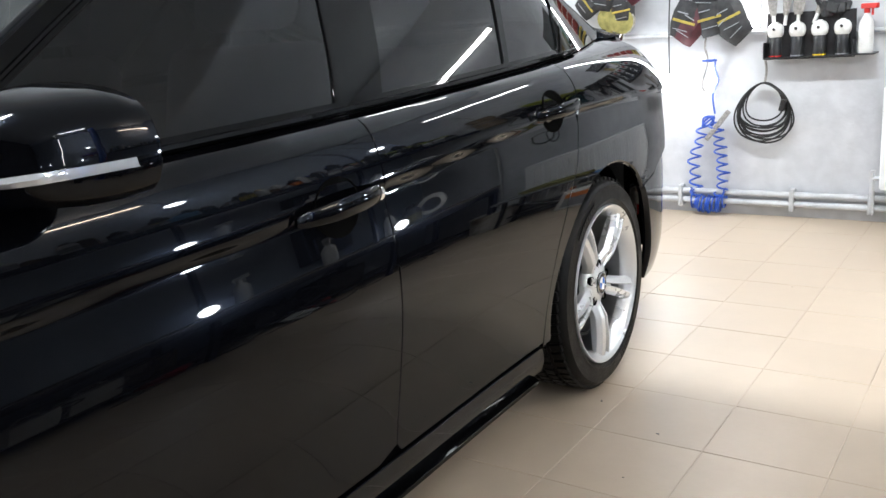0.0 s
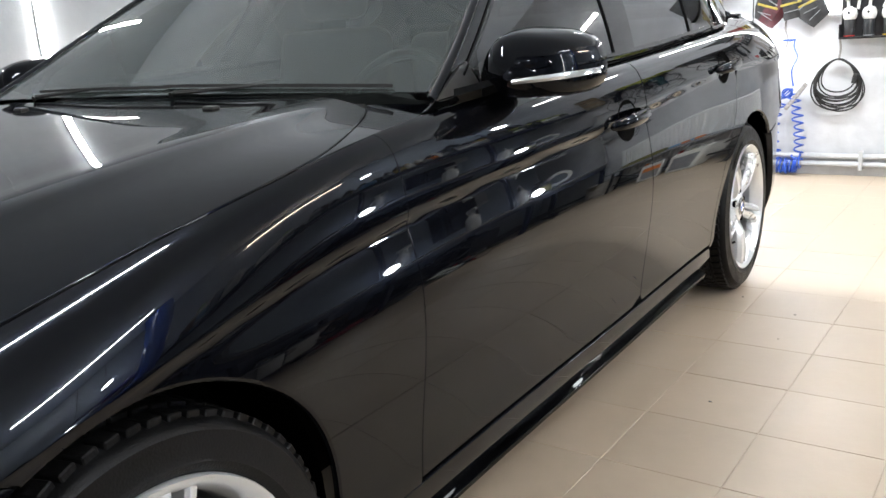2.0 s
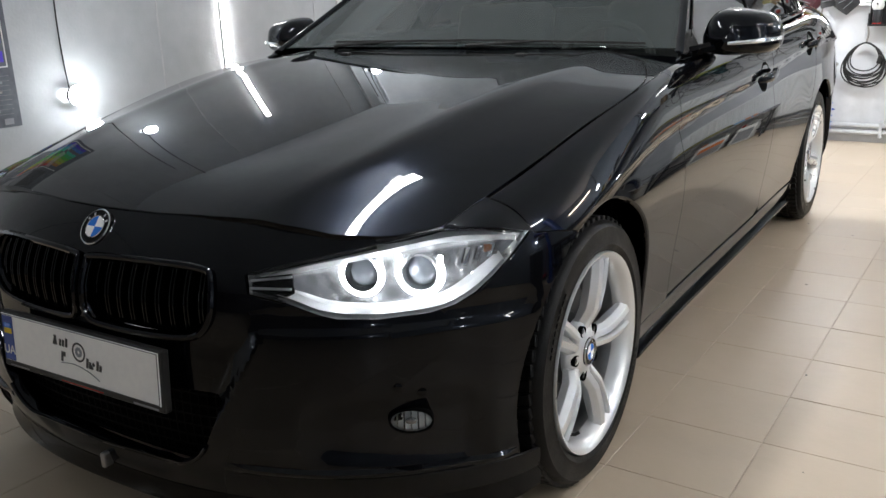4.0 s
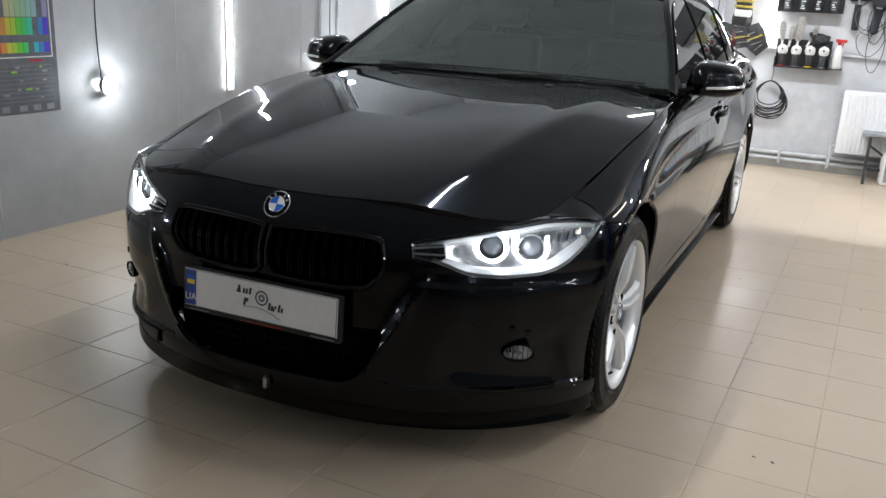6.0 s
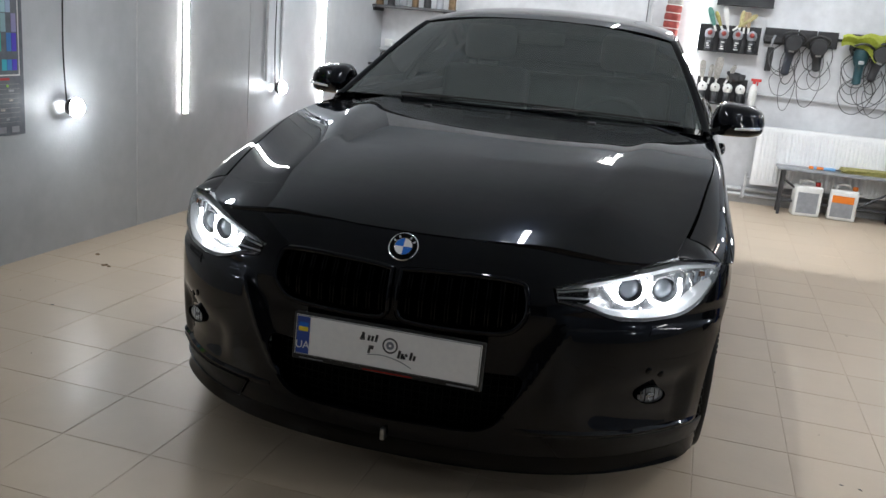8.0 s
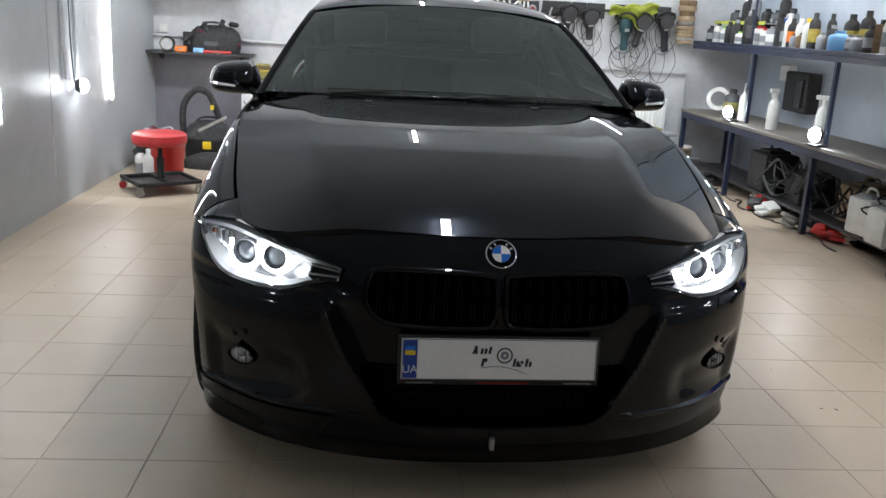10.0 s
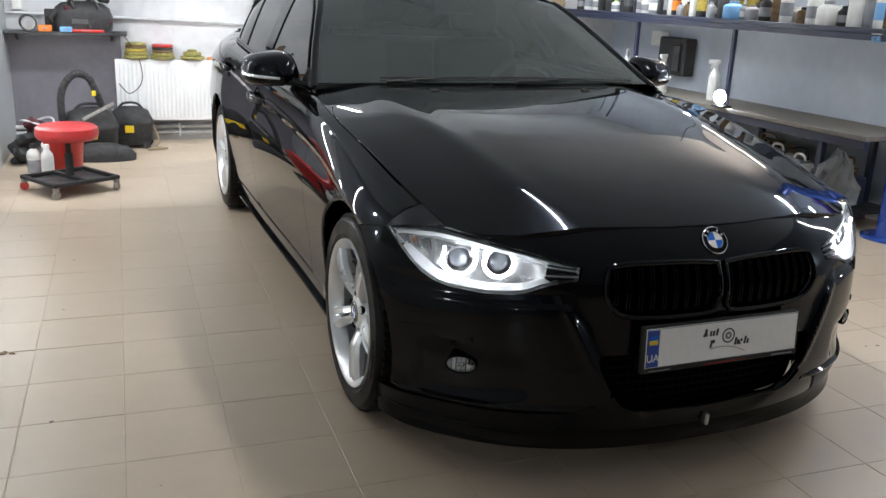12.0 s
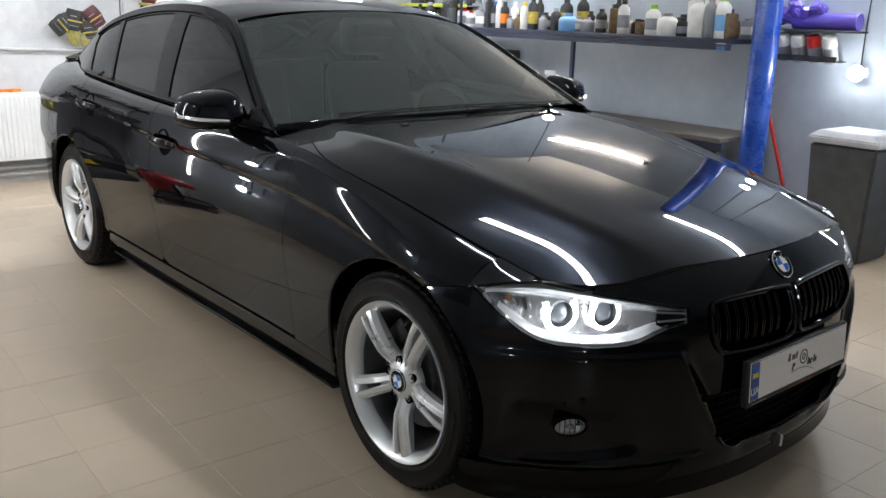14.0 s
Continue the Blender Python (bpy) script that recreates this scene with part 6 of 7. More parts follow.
trigger_bottle(at(1.275, wall_y(1.275) - .09, .855, 60), .225, .034)
shelf_bit = bev((-.05, .05), (-.13, 0), (-.008, 0), .002, 1, "bracket_shelf", DARKSTEEL)
shelf_bit.matrix_world = at(1.275, wall_y(1.275), .855)
tagged(shelf_bit, "small dark steel bracket under the spray bottle", "bracket")

# tool rail with hanging polishers
rail_bar = bev((0, 1.25), (-.03, 0), (-.012, .012), .003, 1, "tool_rail", TOOLBLACK)
rail_bar.matrix_world = at(1.30, wall_y(1.30), 1.46)
for x, w in ((.0, .26), (.27, .14), (.42, .16), (.68, .16), (1.06, .14)):
    bev((x, x + w), (-.036, -.004), (-.075, .06), .003, 1, "holder_plate", TOOLBLACK, rail_bar)
tagged(rail_bar, "dark steel rail for tools on the back wall", "tool rail")


def hanging_cable(parent, x0, z0, drop, w, k, mat=CABLE):
    bm = bmesh.new()
    tube(bm, smooth_path([(x0, -.08, z0), (x0 - w, -.085, z0 - drop * .45), (x0 - w * .6, -.08, z0 - drop * .95), (x0 + w * .3, -.078, z0 - drop), (x0 + w, -.08, z0 - drop * .5), (x0 + w * .5, -.07, z0 + .02)], 7), .0034, 6)
    part("cable", bm, mat, parent, "", True)


PIPECABLE = material("grey_cable", (.10, .10, .105), .5)


def polisher(x, z, tilt, mat=TOOLBLACK, long=.22, cables=2, pad=True, seed=0):
    ob = thing("polisher", "black electric polisher hanging by its head with looped cable", "power tool", at(x, wall_y(x), z), "power tools on the wall")
    m = pose(0, -.09, 0, 0, tilt, 0) @ Matrix.Scale(1.22, 4)
    bm = bmesh.new()
    loft(bm, [[m @ Vector((r * math.cos(a), r * .9 * math.sin(a), zz)) for a in np.linspace(0, 2 * math.pi, 14, endpoint=False)] for zz, r in ((.03, .022), (.02, .045), (-.03, .052), (-.07, .042), (-.09, .030), (-.15, .027), (-long, .029), (-long - .012, .016))])
    bmesh.ops.recalc_face_normals(bm, faces=bm.faces)
    part("body", bm, mat, ob, "", True)
    bm = bmesh.new()
    tube(bm, [m @ Vector(p) for p in smooth_path([(-.055, 0, -.02), (-.07, -.03, .03), (0, -.045, .062), (.07, -.03, .03), (.055, 0, -.02)], 5)], .010, 8)
    part("bail_handle", bm, CABLE, ob, "", True)
    if pad:
        bm = bmesh.new()
        lathe(bm, [(0, 0), (.05, 0), (.058, .006), (.05, .022), (0, .022)], 24, m @ pose(0, -.052, -.01, 90, 0, 0))
        part("backing_plate", bm, TOOLBLACK, ob, "", True)
    rng = random.Random(seed)
    for k in range(cables + 2):
        hanging_cable(ob, rng.uniform(-.05, .05), rng.choice((-long + .02, .03, .05, .0)), .30 + rng.uniform(-.10, .08), .09 + rng.uniform(-.03, .05), k, CABLE if k % 2 else PIPECABLE)
    bm = bmesh.new()
    block(bm, -.018, .018, -.008, .004, -.012, .012, .003, 1, m @ pose(0, -.058, -.062))
    part("badge", bm, STEEL, ob)
    return ob


ob = thing("socket_strip", "black multi-way socket strip hanging on the wall", "socket strip", at(1.365, wall_y(1.365), 1.40))
bev((-.026, .026), (-.07, -.03), (-.24, -.04), .006, 2, "strip", TOOLBLACK, ob)
bm = bmesh.new()
tube(bm, [(0, -.055, -.05), (.004, -.06, .02), (.02, -.055, .06)], .010, 8)
part("strip_cord", bm, GREYP, ob, "grey cord")
for k in range(5):
    bm = bmesh.new()
    lathe(bm, [(.017, 0), (.015, -.004), (0, -.004)], 16, pose(0, -.069, -.062 - .038 * k, 90, 0, 0))
    part("socket", bm, GREYP, ob, "", True)
bev((-.07, .09), (-.06, -.02), (.0, .05), .006, 2, "hook_block", CANVAS, ob)
polisher(1.53, 1.42, 6, NAVYBLACK, cables=3, seed=1)
polisher(1.73, 1.40, -4, seed=2, long=.16, cables=3)
polisher(2.07, 1.37, 0, TEALBLACK, .20, 4, False, 3)
polisher(2.22, 1.38, 12, TOOLBLACK, .18, 3, True, 4)
polisher(2.43, 1.40, -6, NAVYBLACK, .22, 2, True, 5)
# lime cloth thrown over the rail
bm = bmesh.new()
nx, nz = 14, 10
grid = [[bm.verts.new((-.20 + .44 * i / (nx - 1), -.13 - .02 * math.sin(i * 1.1) - .03 * math.sin(j * .8), .08 + .05 * (i / nx) - (.09 + .15 * math.exp(-((i / nx - .6) / .2) ** 2) - .03 * (i / nx)) * j / (nz - 1) + .012 * math.sin(i * 1.3))) for j in range(nz)] for i in range(nx)]
for i in range(nx - 1):
    for j in range(nz - 1):
        bm.faces.new((grid[i][j], grid[i + 1][j], grid[i + 1][j + 1], grid[i][j + 1]))
bmesh.ops.solidify(bm, geom=bm.faces[:], thickness=.006)
ob = part("cloth", bm, LIME, None, "", True)
ob.matrix_world = at(2.10, wall_y(2.10), 1.42)
tagged(ob, "lime green microfibre cloth draped over the tools", "cloth")
pad_stack(at(2.63, wall_y(2.63) - .09, 1.20), [(.075, .03, CARD), (.08, .03, BRUSHFIBRE), (.085, .035, CARD), (.08, .03, CARD), (.085, .035, CARD), (.08, .04, WOOD), (.082, .05, CARD), (.07, .04, PADBROWN), (.085, .05, CARD), (.08, .05, PADBROWN)], label="tall hanging stack of tan wool polishing pads")
cord = bmesh.new()
tube(cord, [(0, 0, .38), (0, 0, .9)], .004, 6)
ob = part("hanging_cord", cord, BRUSHFIBRE)
ob.matrix_world = at(2.63, wall_y(2.63) - .09, 1.20)
tagged(ob, "thin cord that carries the wool pads", "cord")

# ---- low bench by the radiator with canisters ----
ob = thing("low_bench", "low grey steel bench in front of the radiator", "bench", at(1.55, 4.86))
bev((0, 1.02), (0, .22), (.375, .40), .004, 1, "seat_board", GREYP, ob)
for x in (.06, .94):
    for y, lean in ((.02, -6), (.20, 6)):
        bev((x - .012, x + .012), (y - .012, y + .012), (0, .38), .003, 1, "leg", DARKSTEEL, ob)
for a, b in ((.06, .36), (.94, .66)):
    bm = bmesh.new()
    tube(bm, [(a, .10, .30), (b, .10, .10)], .010, 6)
    part("brace", bm, DARKSTEEL, ob)
bev((.06, .94), (.09, .11), (.10, .12), .003, 1, "rail", DARKSTEEL, ob)


def canister(x, y, turn, patch, w=.17, d=.12, h=.26, label="white plastic canister with a printed label, on the floor"):
    ob = thing("canister", label, "canister", at(x, y, 0, turn), "canisters")
    bev((-w / 2, w / 2), (-d / 2, d / 2), (.0, h * .86), .018, 3, "body", WHITEP, ob, smooth=True)
    bm = bmesh.new()
    tube(bm, smooth_path([(-w * .30, 0, h * .84), (-w * .27, 0, h * .97), (0, 0, h * 1.0), (w * .18, 0, h * .95), (w * .20, 0, h * .84)], 4), .012, 8)
    part("handle", bm, WHITEP, ob, "", True)
    bm = bmesh.new()
    lathe(bm, [(.022, h * .84), (.022, h * .95), (.018, h * .97), (0, h * .97)], 16, pose(w * .34, 0, 0))
    part("cap", bm, patch, ob, "", True)
    bev((-w * .40, w * .36), (-d / 2 - .0025, -d / 2 + .002), (.03, h * .68), .001, 1, "label_sheet", GREYP, ob)
    if patch is ORANGE:
        bev((-w * .40, w * .36), (-d / 2 - .0045, -d / 2 - .0015), (h * .50, h * .70), .001, 1, "label_band", ORANGE, ob)
    return ob


canister(1.83, 4.96, 8, REDP, .22, .14, .30)
canister(2.12, 4.96, -6, ORANGE, .22, .14, .30)
ob = thing("cloth", "olive cloth folded on the low bench", "cloth", at(2.22, 4.96, .402))
bm = bmesh.new()
for k in range(3):
    block(bm, -.17, .20, -.09, .10, .012 * k, .012 * k + .011, .004, 1, pose(.01 * k, 0, 0, 0, 0, 4 * k))
part("fold", bm, OLIVE, ob)
for x, mat, w in ((1.92, CYANP, .09), (1.86, ORANGE, .06)):
    ob = thing("hand_tool", "small coloured hand tool lying on the low bench", "hand tool", at(x, 4.94, .402, 20 * w), "hand tools")
    bev((-w, w), (-.018, .018), (0, .022), .007, 2, "grip", mat, ob)
    bev((w * .8, w * 1.5), (-.008, .008), (.004, .016), .003, 1, "tip", DARKSTEEL, ob)

# ---- back left: shelf, pads, vacuum cleaners, stool ----
ob = thing("wall_shelf", "dark shelf board on the back wall corner", "shelf", at(-2.25, wall_y(-2.25) - .30, .89))
bev((0, .95), (0, .30), (0, .022), .003, 1, "board", DARKSTEEL, ob)
for x in (.12, .83):
    bm = bmesh.new()
    loft(bm, [[(x - .01, .29, -.06), (x + .01, .29, -.06), (x + .01, .30, -.06), (x - .01, .30, -.06)], [(x - .01, .16, 0), (x + .01, .16, 0), (x + .01, .30, 0), (x - .01, .30, 0)]])
    part("bracket", bm, DARKSTEEL, ob)
ob = thing("tool_bag", "black bulging tool bag on the wall shelf", "bag", at(-1.62, 5.17, .912))
bm = bmesh.new()
rng = random.Random(2)
loft(bm, [[Vector((.22 * k * math.copysign(abs(math.cos(a)) ** .6, math.cos(a)), .11 * k * math.copysign(abs(math.sin(a)) ** .6, math.sin(a)), z + rng.uniform(-.006, .006))) for a in np.linspace(0, 2 * math.pi, 20, endpoint=False)] for z, k in ((0, .95), (.05, 1), (.12, 1.02), (.18, .92), (.22, .7), (.235, .35))])
bmesh.ops.recalc_face_normals(bm, faces=bm.faces)
part("sack", bm, CANVAS, ob, "", True)
bm = bmesh.new()
tube(bm, smooth_path([(-.12, -.09, .15), (-.08, -.10, .25), (.08, -.10, .25), (.12, -.09, .15)], 5), .009, 6)
part("strap", bm, CANVAS, ob)
bev((-.08, .04), (-.118, -.10), (.06, .10), .004, 1, "pocket", BINGREY, ob)
rng = random.Random(31)
for k in range(12):
    bm = bmesh.new()
    block(bm, -.05, .05, -.02, .02, -.018, .018, .008, 1, pose(rng.uniform(-.22, .20), rng.uniform(-.10, .02), rng.uniform(.05, .25), rng.uniform(-60, 60), rng.uniform(-60, 60), rng.uniform(0, 180)))
    part("tool", bm, (CANVAS, DARKSTEEL, CANVAS, WINE, BINGREY, CANVAS)[k % 6], ob)
ob = thing("duct_ring", "black duct piece with a metal ring on the wall shelf", "duct", at(-2.02, 5.08, .975, 8) @ pose(0, 0, 0, 90, 0, 0))
bm = bmesh.new()
lathe(bm, [(.062, -.06), (.062, .06), (.048, .06), (.048, -.06)], 28, close=True)
part("ring", bm, CANVAS, ob, "", True)
bm = bmesh.new()
lathe(bm, [(.050, .05), (.050, .064), (.036, .064), (.036, .05)], 28, close=True)
part("metal_ring", bm, STEEL, ob, "bright metal ring", True)
for x, mat, w, h in ((-1.90, ORANGE, .05, .05), (-1.75, CYANP, .045, .04), (-1.60, REDP, .13, .022), (-1.83, CANVAS, .07, .17)):
    ob = thing("tool_case", "small coloured tool lying on the wall shelf", "hand tool", at(x, 5.06 if h < .1 else 5.18, .912), "tools on the wall shelf")
    bev((-w, w), (-.03, .03), (0, h), .008, 2, "body", mat, ob)
    bev((-w * .3, w * .3), (-.034, .034), (h * .4, h * .6), .002, 1, "band", GREYP, ob)
ob = bev((-.035, .035), (-.045, 0), (-.035, .035), .006, 2, "socket_box", WHITEP)
ob.matrix_world = at(-2.10, wall_y(-2.10), 1.10)
tagged(ob, "white wall socket box above the shelf", "socket")
pad_stack(at(-1.23, wall_y(-1.23) - .09, .70), [(.10, .03, OLIVE), (.095, .025, OLIVE), (.085, .03, DULLYELLOW), (.085, .025, PADBROWN), (.08, .02, OLIVE)])
pad_stack(at(-1.02, wall_y(-1.02) - .09, .70), [(.10, .025, OLIVE), (.09, .025, OLIVE), (.085, .025, PADBROWN), (.085, .02, CANVAS), (.085, .025, REDVINYL)])
pad_stack(at(-.78, wall_y(-.78) - .09, .70), [(.10, .025, OLIVE), (.075, .035, OLIVE), (.04, .02, OLIVE)])
ob = thing("grip_clamp", "orange plastic grip clamp lying on the radiator", "clamp", at(-.60, wall_y(-.6) - .10, .70, 30))
bev((-.07, .07), (-.012, .012), (.0, .022), .006, 2, "jaw", ORANGE, ob)
bev((.03, .12), (-.02, .02), (-.03, .018), .007, 2, "handle", ORANGE, ob)
bm = bmesh.new()
tube(bm, smooth_path([(-1.33, wall_y(-1.3) - .16, .90), (-1.22, wall_y(-1.3) - .17, .72), (-1.20, wall_y(-1.3) - .17, .52), (-1.30, wall_y(-1.3) - .17, .42), (-1.38, wall_y(-1.3) - .17, .50)], 8), .004, 6)
ob = part("loose_cable", bm, CABLE, None, "", True)
tagged(ob, "thin black cable hanging in a loop from the shelf", "cable")


def vacuum(x, y, turn, w, d, h, hose):
    ob = thing("vacuum_cleaner", "black workshop vacuum cleaner with a yellow sticker" + (" and a thick hose" if hose else ""), "vacuum cleaner", at(x, y, 0, turn), "vacuum cleaners")
    bm = bmesh.new()
    loft(bm, [[Vector((w * k * math.copysign(abs(math.cos(a)) ** .7, math.cos(a)), d * k * math.copysign(abs(math.sin(a)) ** .7, math.sin(a)), z)) for a in np.linspace(0, 2 * math.pi, 24, endpoint=False)] for z, k in ((.03, .86), (.06, .95), (h * .55, 1), (h * .60, 1.04), (h * .64, 1.04), (h * .70, .98), (h * .9, .82), (h, .45))])
    bmesh.ops.recalc_face_normals(bm, faces=bm.faces)
    part("drum", bm, CANVAS, ob, "", True)
    bev((-.035, .035), (-d * 1.06, -d * .9), (h * .40, h * .58), .004, 1, "sticker", YELLOWP, ob)
    bm = bmesh.new()
    tube(bm, smooth_path([(-w * .6, 0, h * .92), (-w * .3, 0, h * 1.08), (w * .3, 0, h * 1.08), (w * .6, 0, h * .92)], 5), .010, 8)
    part("handle", bm, CANVAS, ob, "", True)
    for sx in (-1, 1):
        for sy in (-1, 1):
            bm = bmesh.new()
            lathe(bm, [(.0, -.012), (.028, -.012), (.03, 0), (.028, .012), (0, .012)], 16, pose(sx * w * .75, sy * d * .75, .03, 90, 0, 0))
            part("castor", bm, DARKSTEEL, ob, "", True)
    if hose:
        bm = bmesh.new()
        pts = smooth_path([(-.16, -.06, .10), (-.20, -.08, .30), (-.19, -.08, .50), (-.10, -.06, .62), (.0, -.04, .60), (.05, -.02, .50), (.09, 0, .38)], 9)
        tube(bm, pts, [.026 + .003 * (i % 2) for i in range(len(pts))], 10)
        part("hose", bm, CANVAS, ob, "", False)
        bev((.02, .05), (-.07, -.05), (.46, .50), .004, 1, "tag", YELLOWP, ob)
        bm = bmesh.new()
        block(bm, -.012, .012, -.01, .01, -.13, .13, .004, 1, pose(.05, -.20, .36, 0, 62, 0))
        part("wand", bm, BRUSHFIBRE, ob)
    return ob


vacuum(-1.62, 4.72, 5, .20, .18, .36, True)
vacuum(-1.31, 5.02, -8, .17, .12, .33, False)
ob = thing("floor_bag", "flat black bag lying beside the vacuum cleaners", "bag", at(-1.55, 4.45))
bm = bmesh.new()
loft(bm, [[Vector((.24 * k * math.cos(a), .10 * k * math.sin(a), z)) for a in np.linspace(0, 2 * math.pi, 18, endpoint=False)] for z, k in ((0, 1), (.05, 1.02), (.10, .8), (.13, .4))])
bmesh.ops.recalc_face_normals(bm, faces=bm.faces)
part("sack", bm, CANVAS, ob, "", True)
bm = bmesh.new()
tube(bm, smooth_path([(-1.15, 5.0, .20), (-1.10, 4.98, .06), (-1.13, 4.9, .012), (-1.05, 4.85, .012), (-1.2, 4.8, .012)], 6), .008, 6)
tagged(part("rope", bm, CARD, None, "", True), "brown cord lying on the floor tiles", "cord")

ob = thing("work_stool", "red round work stool on a black castor frame with tray", "stool", at(-1.76, 3.45, 0, 33))
bm = bmesh.new()
lathe(bm, [(0, .335), (.17, .335), (.186, .35), (.192, .375), (.186, .41), (.165, .425), (0, .432)], 40)
part("seat", bm, REDVINYL, ob, "red padded round seat", True)
bm = bmesh.new()
lathe(bm, [(.05, .32), (.05, .336), (0, .336)], 20)
lathe(bm, [(.026, .09), (.026, .24), (.017, .24), (.017, .335)], 16)
part("gas_lift", bm, CANVAS, ob, "", True)
s = .215
for a, b in (((-s, -s * .9), (s, -s * .9)), ((s, -s * .9), (s, s * .9)), ((s, s * .9), (-s, s * .9)), ((-s, s * .9), (-s, -s * .9)), ((0, -s * .9), (0, s * .9))):
    bm = bmesh.new()
    d = Vector((b[0] - a[0], b[1] - a[1], 0))
    block(bm, -d.length / 2 - .012, d.length / 2 + .012, -.012, .012, .075, .10, .003, 1, Matrix.Translation(((a[0] + b[0]) / 2, (a[1] + b[1]) / 2, 0)) @ pose(0, 0, 0, 0, 0, math.degrees(math.atan2(d.y, d.x)) + 0))
    part("frame_bar", bm, CANVAS, ob)
bev((-s, s), (-s * .88, s * .88), (.070, .076), .001, 1, "tray", DARKSTEEL, ob)
for sx in (-1, 1):
    for sy in (-1, 1):
        bm = bmesh.new()
        lathe(bm, [(0, -.012), (.025, -.012), (.028, -.004), (.028, .004), (.025, .012), (0, .012)], 18, pose(sx * (s - .005), sy * (s * .9 - .005), .029, 90, 0, 30 * sx))
        wheel_part = part("castor", bm, REDVINYL if sy > 0 else BRUSHFIBRE, ob, "", True)
        bev((sx * (s - .005) - .016, sx * (s - .005) + .016), (sy * (s * .9 - .005) - .014, sy * (s * .9 - .005) + .014), (.05, .078), .003, 1, "fork", STEEL, wheel_part)


def plain_bottle(m, h, r, body, cap, band=None, name="bottle", label="", square=False, group=""):
    ob = thing(name, label, "bottle", m, group)
    bm = bmesh.new()
    if square:
        block(bm, -r, r, -r * .8, r * .8, 0, h * .86, r * .18, 2)
    else:
        lathe(bm, [(0, 0), (r * .95, 0), (r, .005), (r, h * .66), (r * .88, h * .76), (r * .45, h * .85), (r * .40, h * .90)], 18)
    part("body", bm, body, ob, "", True)
    bm = bmesh.new()
    cr = r * (.62 if square else .46)
    lathe(bm, [(cr, h * .86), (cr, h * .99), (cr * .9, h), (0, h)], 14)
    part("cap", bm, cap, ob, "", True)
    if band:
        if square:
            bev((-r * 1.01, r * 1.01), (-r * .82, r * .82), (h * .2, h * .6), .001, 1, "sticker", band, ob)
        else:
            bm = bmesh.new()
            lathe(bm, [(r * 1.012, h * .18), (r * 1.012, h * .55)], 18)
            part("sticker", bm, band, ob)
    return ob


for x, y, h, r, b, c, k in ((-1.99, 3.86, .24, .045, WHITEP, CANVAS, GREYP), (-1.90, 3.70, .26, .04, WHITEP, WHITEP, None), (-1.93, 4.00, .22, .035, GREYP, WHITEP, None)):
    plain_bottle(at(x, y), h, r, b, c, k, label="pale plastic bottle standing on the floor by the stool", group="bottles by the stool")
ob = thing("bucket", "red plastic bucket standing behind the stool", "bucket", at(-1.80, 3.90))
bm = bmesh.new()
lathe(bm, [(0, .004), (.105, 0), (.11, .006), (.135, .30), (.142, .31), (.138, .315), (.130, .305), (.105, .012), (0, .012)], 28)
part("shell", bm, REDP, ob, "", True)
bm = bmesh.new()
tube(bm, smooth_path([(-.138, 0, .29), (-.10, .05, .20), (0, .08, .17), (.10, .05, .20), (.138, 0, .29)], 4), .004, 6)
part("bail", bm, STEEL, ob)
ob = thing("rag_heap", "heap of dark rags and a hose in the corner", "rags", at(-2.02, 4.45))
rng = random.Random(7)
for k in range(16):
    bm = bmesh.new()
    block(bm, -.09, .09, -.05, .05, -.03, .03, .02, 2, pose(rng.uniform(-.10, .12), rng.uniform(-.14, .14), rng.uniform(.04, .27), rng.uniform(-50, 50), rng.uniform(-50, 50), rng.uniform(0, 180)))
    part("rag", bm, (CANVAS, CANVAS, BINGREY, WINE)[k % 4], ob, "", True)
bm = bmesh.new()
tube(bm, [(.11 * math.cos(a) + .04, .10 * math.sin(a), .30 + .02 * math.sin(2 * a)) for a in np.linspace(0, 11, 50)], .008, 6)
part("hose_loop", bm, PIPEGREY, ob, "", True)

# ---- left wall: poster ----
ob = thing("poster", "wall chart with rainbow colour patches above a dark table", "poster", ROOM @ pose(WX0 + .002, .60, .62, 0, 0, 90), kind="")
PW, PH = .86, 1.12
# local x runs along the wall towards the front wall, z up, y out of the wall
M = ROOM @ pose(WX0, .60, .62, 0, 0, -90)
ob.matrix_world = M
bev((0, PW), (.001, .006), (0, PH), .001, 1, "sheet", POSTERDARK, ob)
cols = 10
for i in range(cols):
    for j in range(9):
        if (i + j) % 7 == 3:
            continue
        c = colorsys.hsv_to_rgb((.68 - .68 * i / (cols - 1)) % 1, .85 if j in (0, 1, 4, 5, 6, 8) else .35, .62 - .06 * (j % 3))
        key = f"chart_{i}_{j % 3}_{int(j in (0, 1, 4, 5, 6, 8))}"
        mat = bpy.data.materials.get(key) or material(key, tuple(v ** 1.3 for v in c), .5)
        x0, z0 = .040 + .031 * i, .30 + .087 * j
        bev((x0 + .001, x0 + .030), (.0065, .0075), (z0, z0 + (.083 if j % 4 else .05)), 0, 1, "patch", mat, ob)
for a, b, c, d in ((.025, .365, .275, .281), (.025, .031, .275, 1.09), (.359, .365, .275, 1.09)):
    bev((a, b), (.0065, .0072), (c, d), 0, 1, "frame_line", WHITEP, ob)
bev((.04, .34), (.0066, .0074), (.64, .648), 0, 1, "rule", WHITEP, ob)
for j in range(9):
    bev((.03, .36), (.0065, .0072), (.06 + .022 * j, .0615 + .022 * j), 0, 1, "rule", GREYP, ob)
bev((.09, .17), (.0066, .0074), (.255, .266), 0, 1, "print", REDVINYL, ob)
rng = random.Random(3)
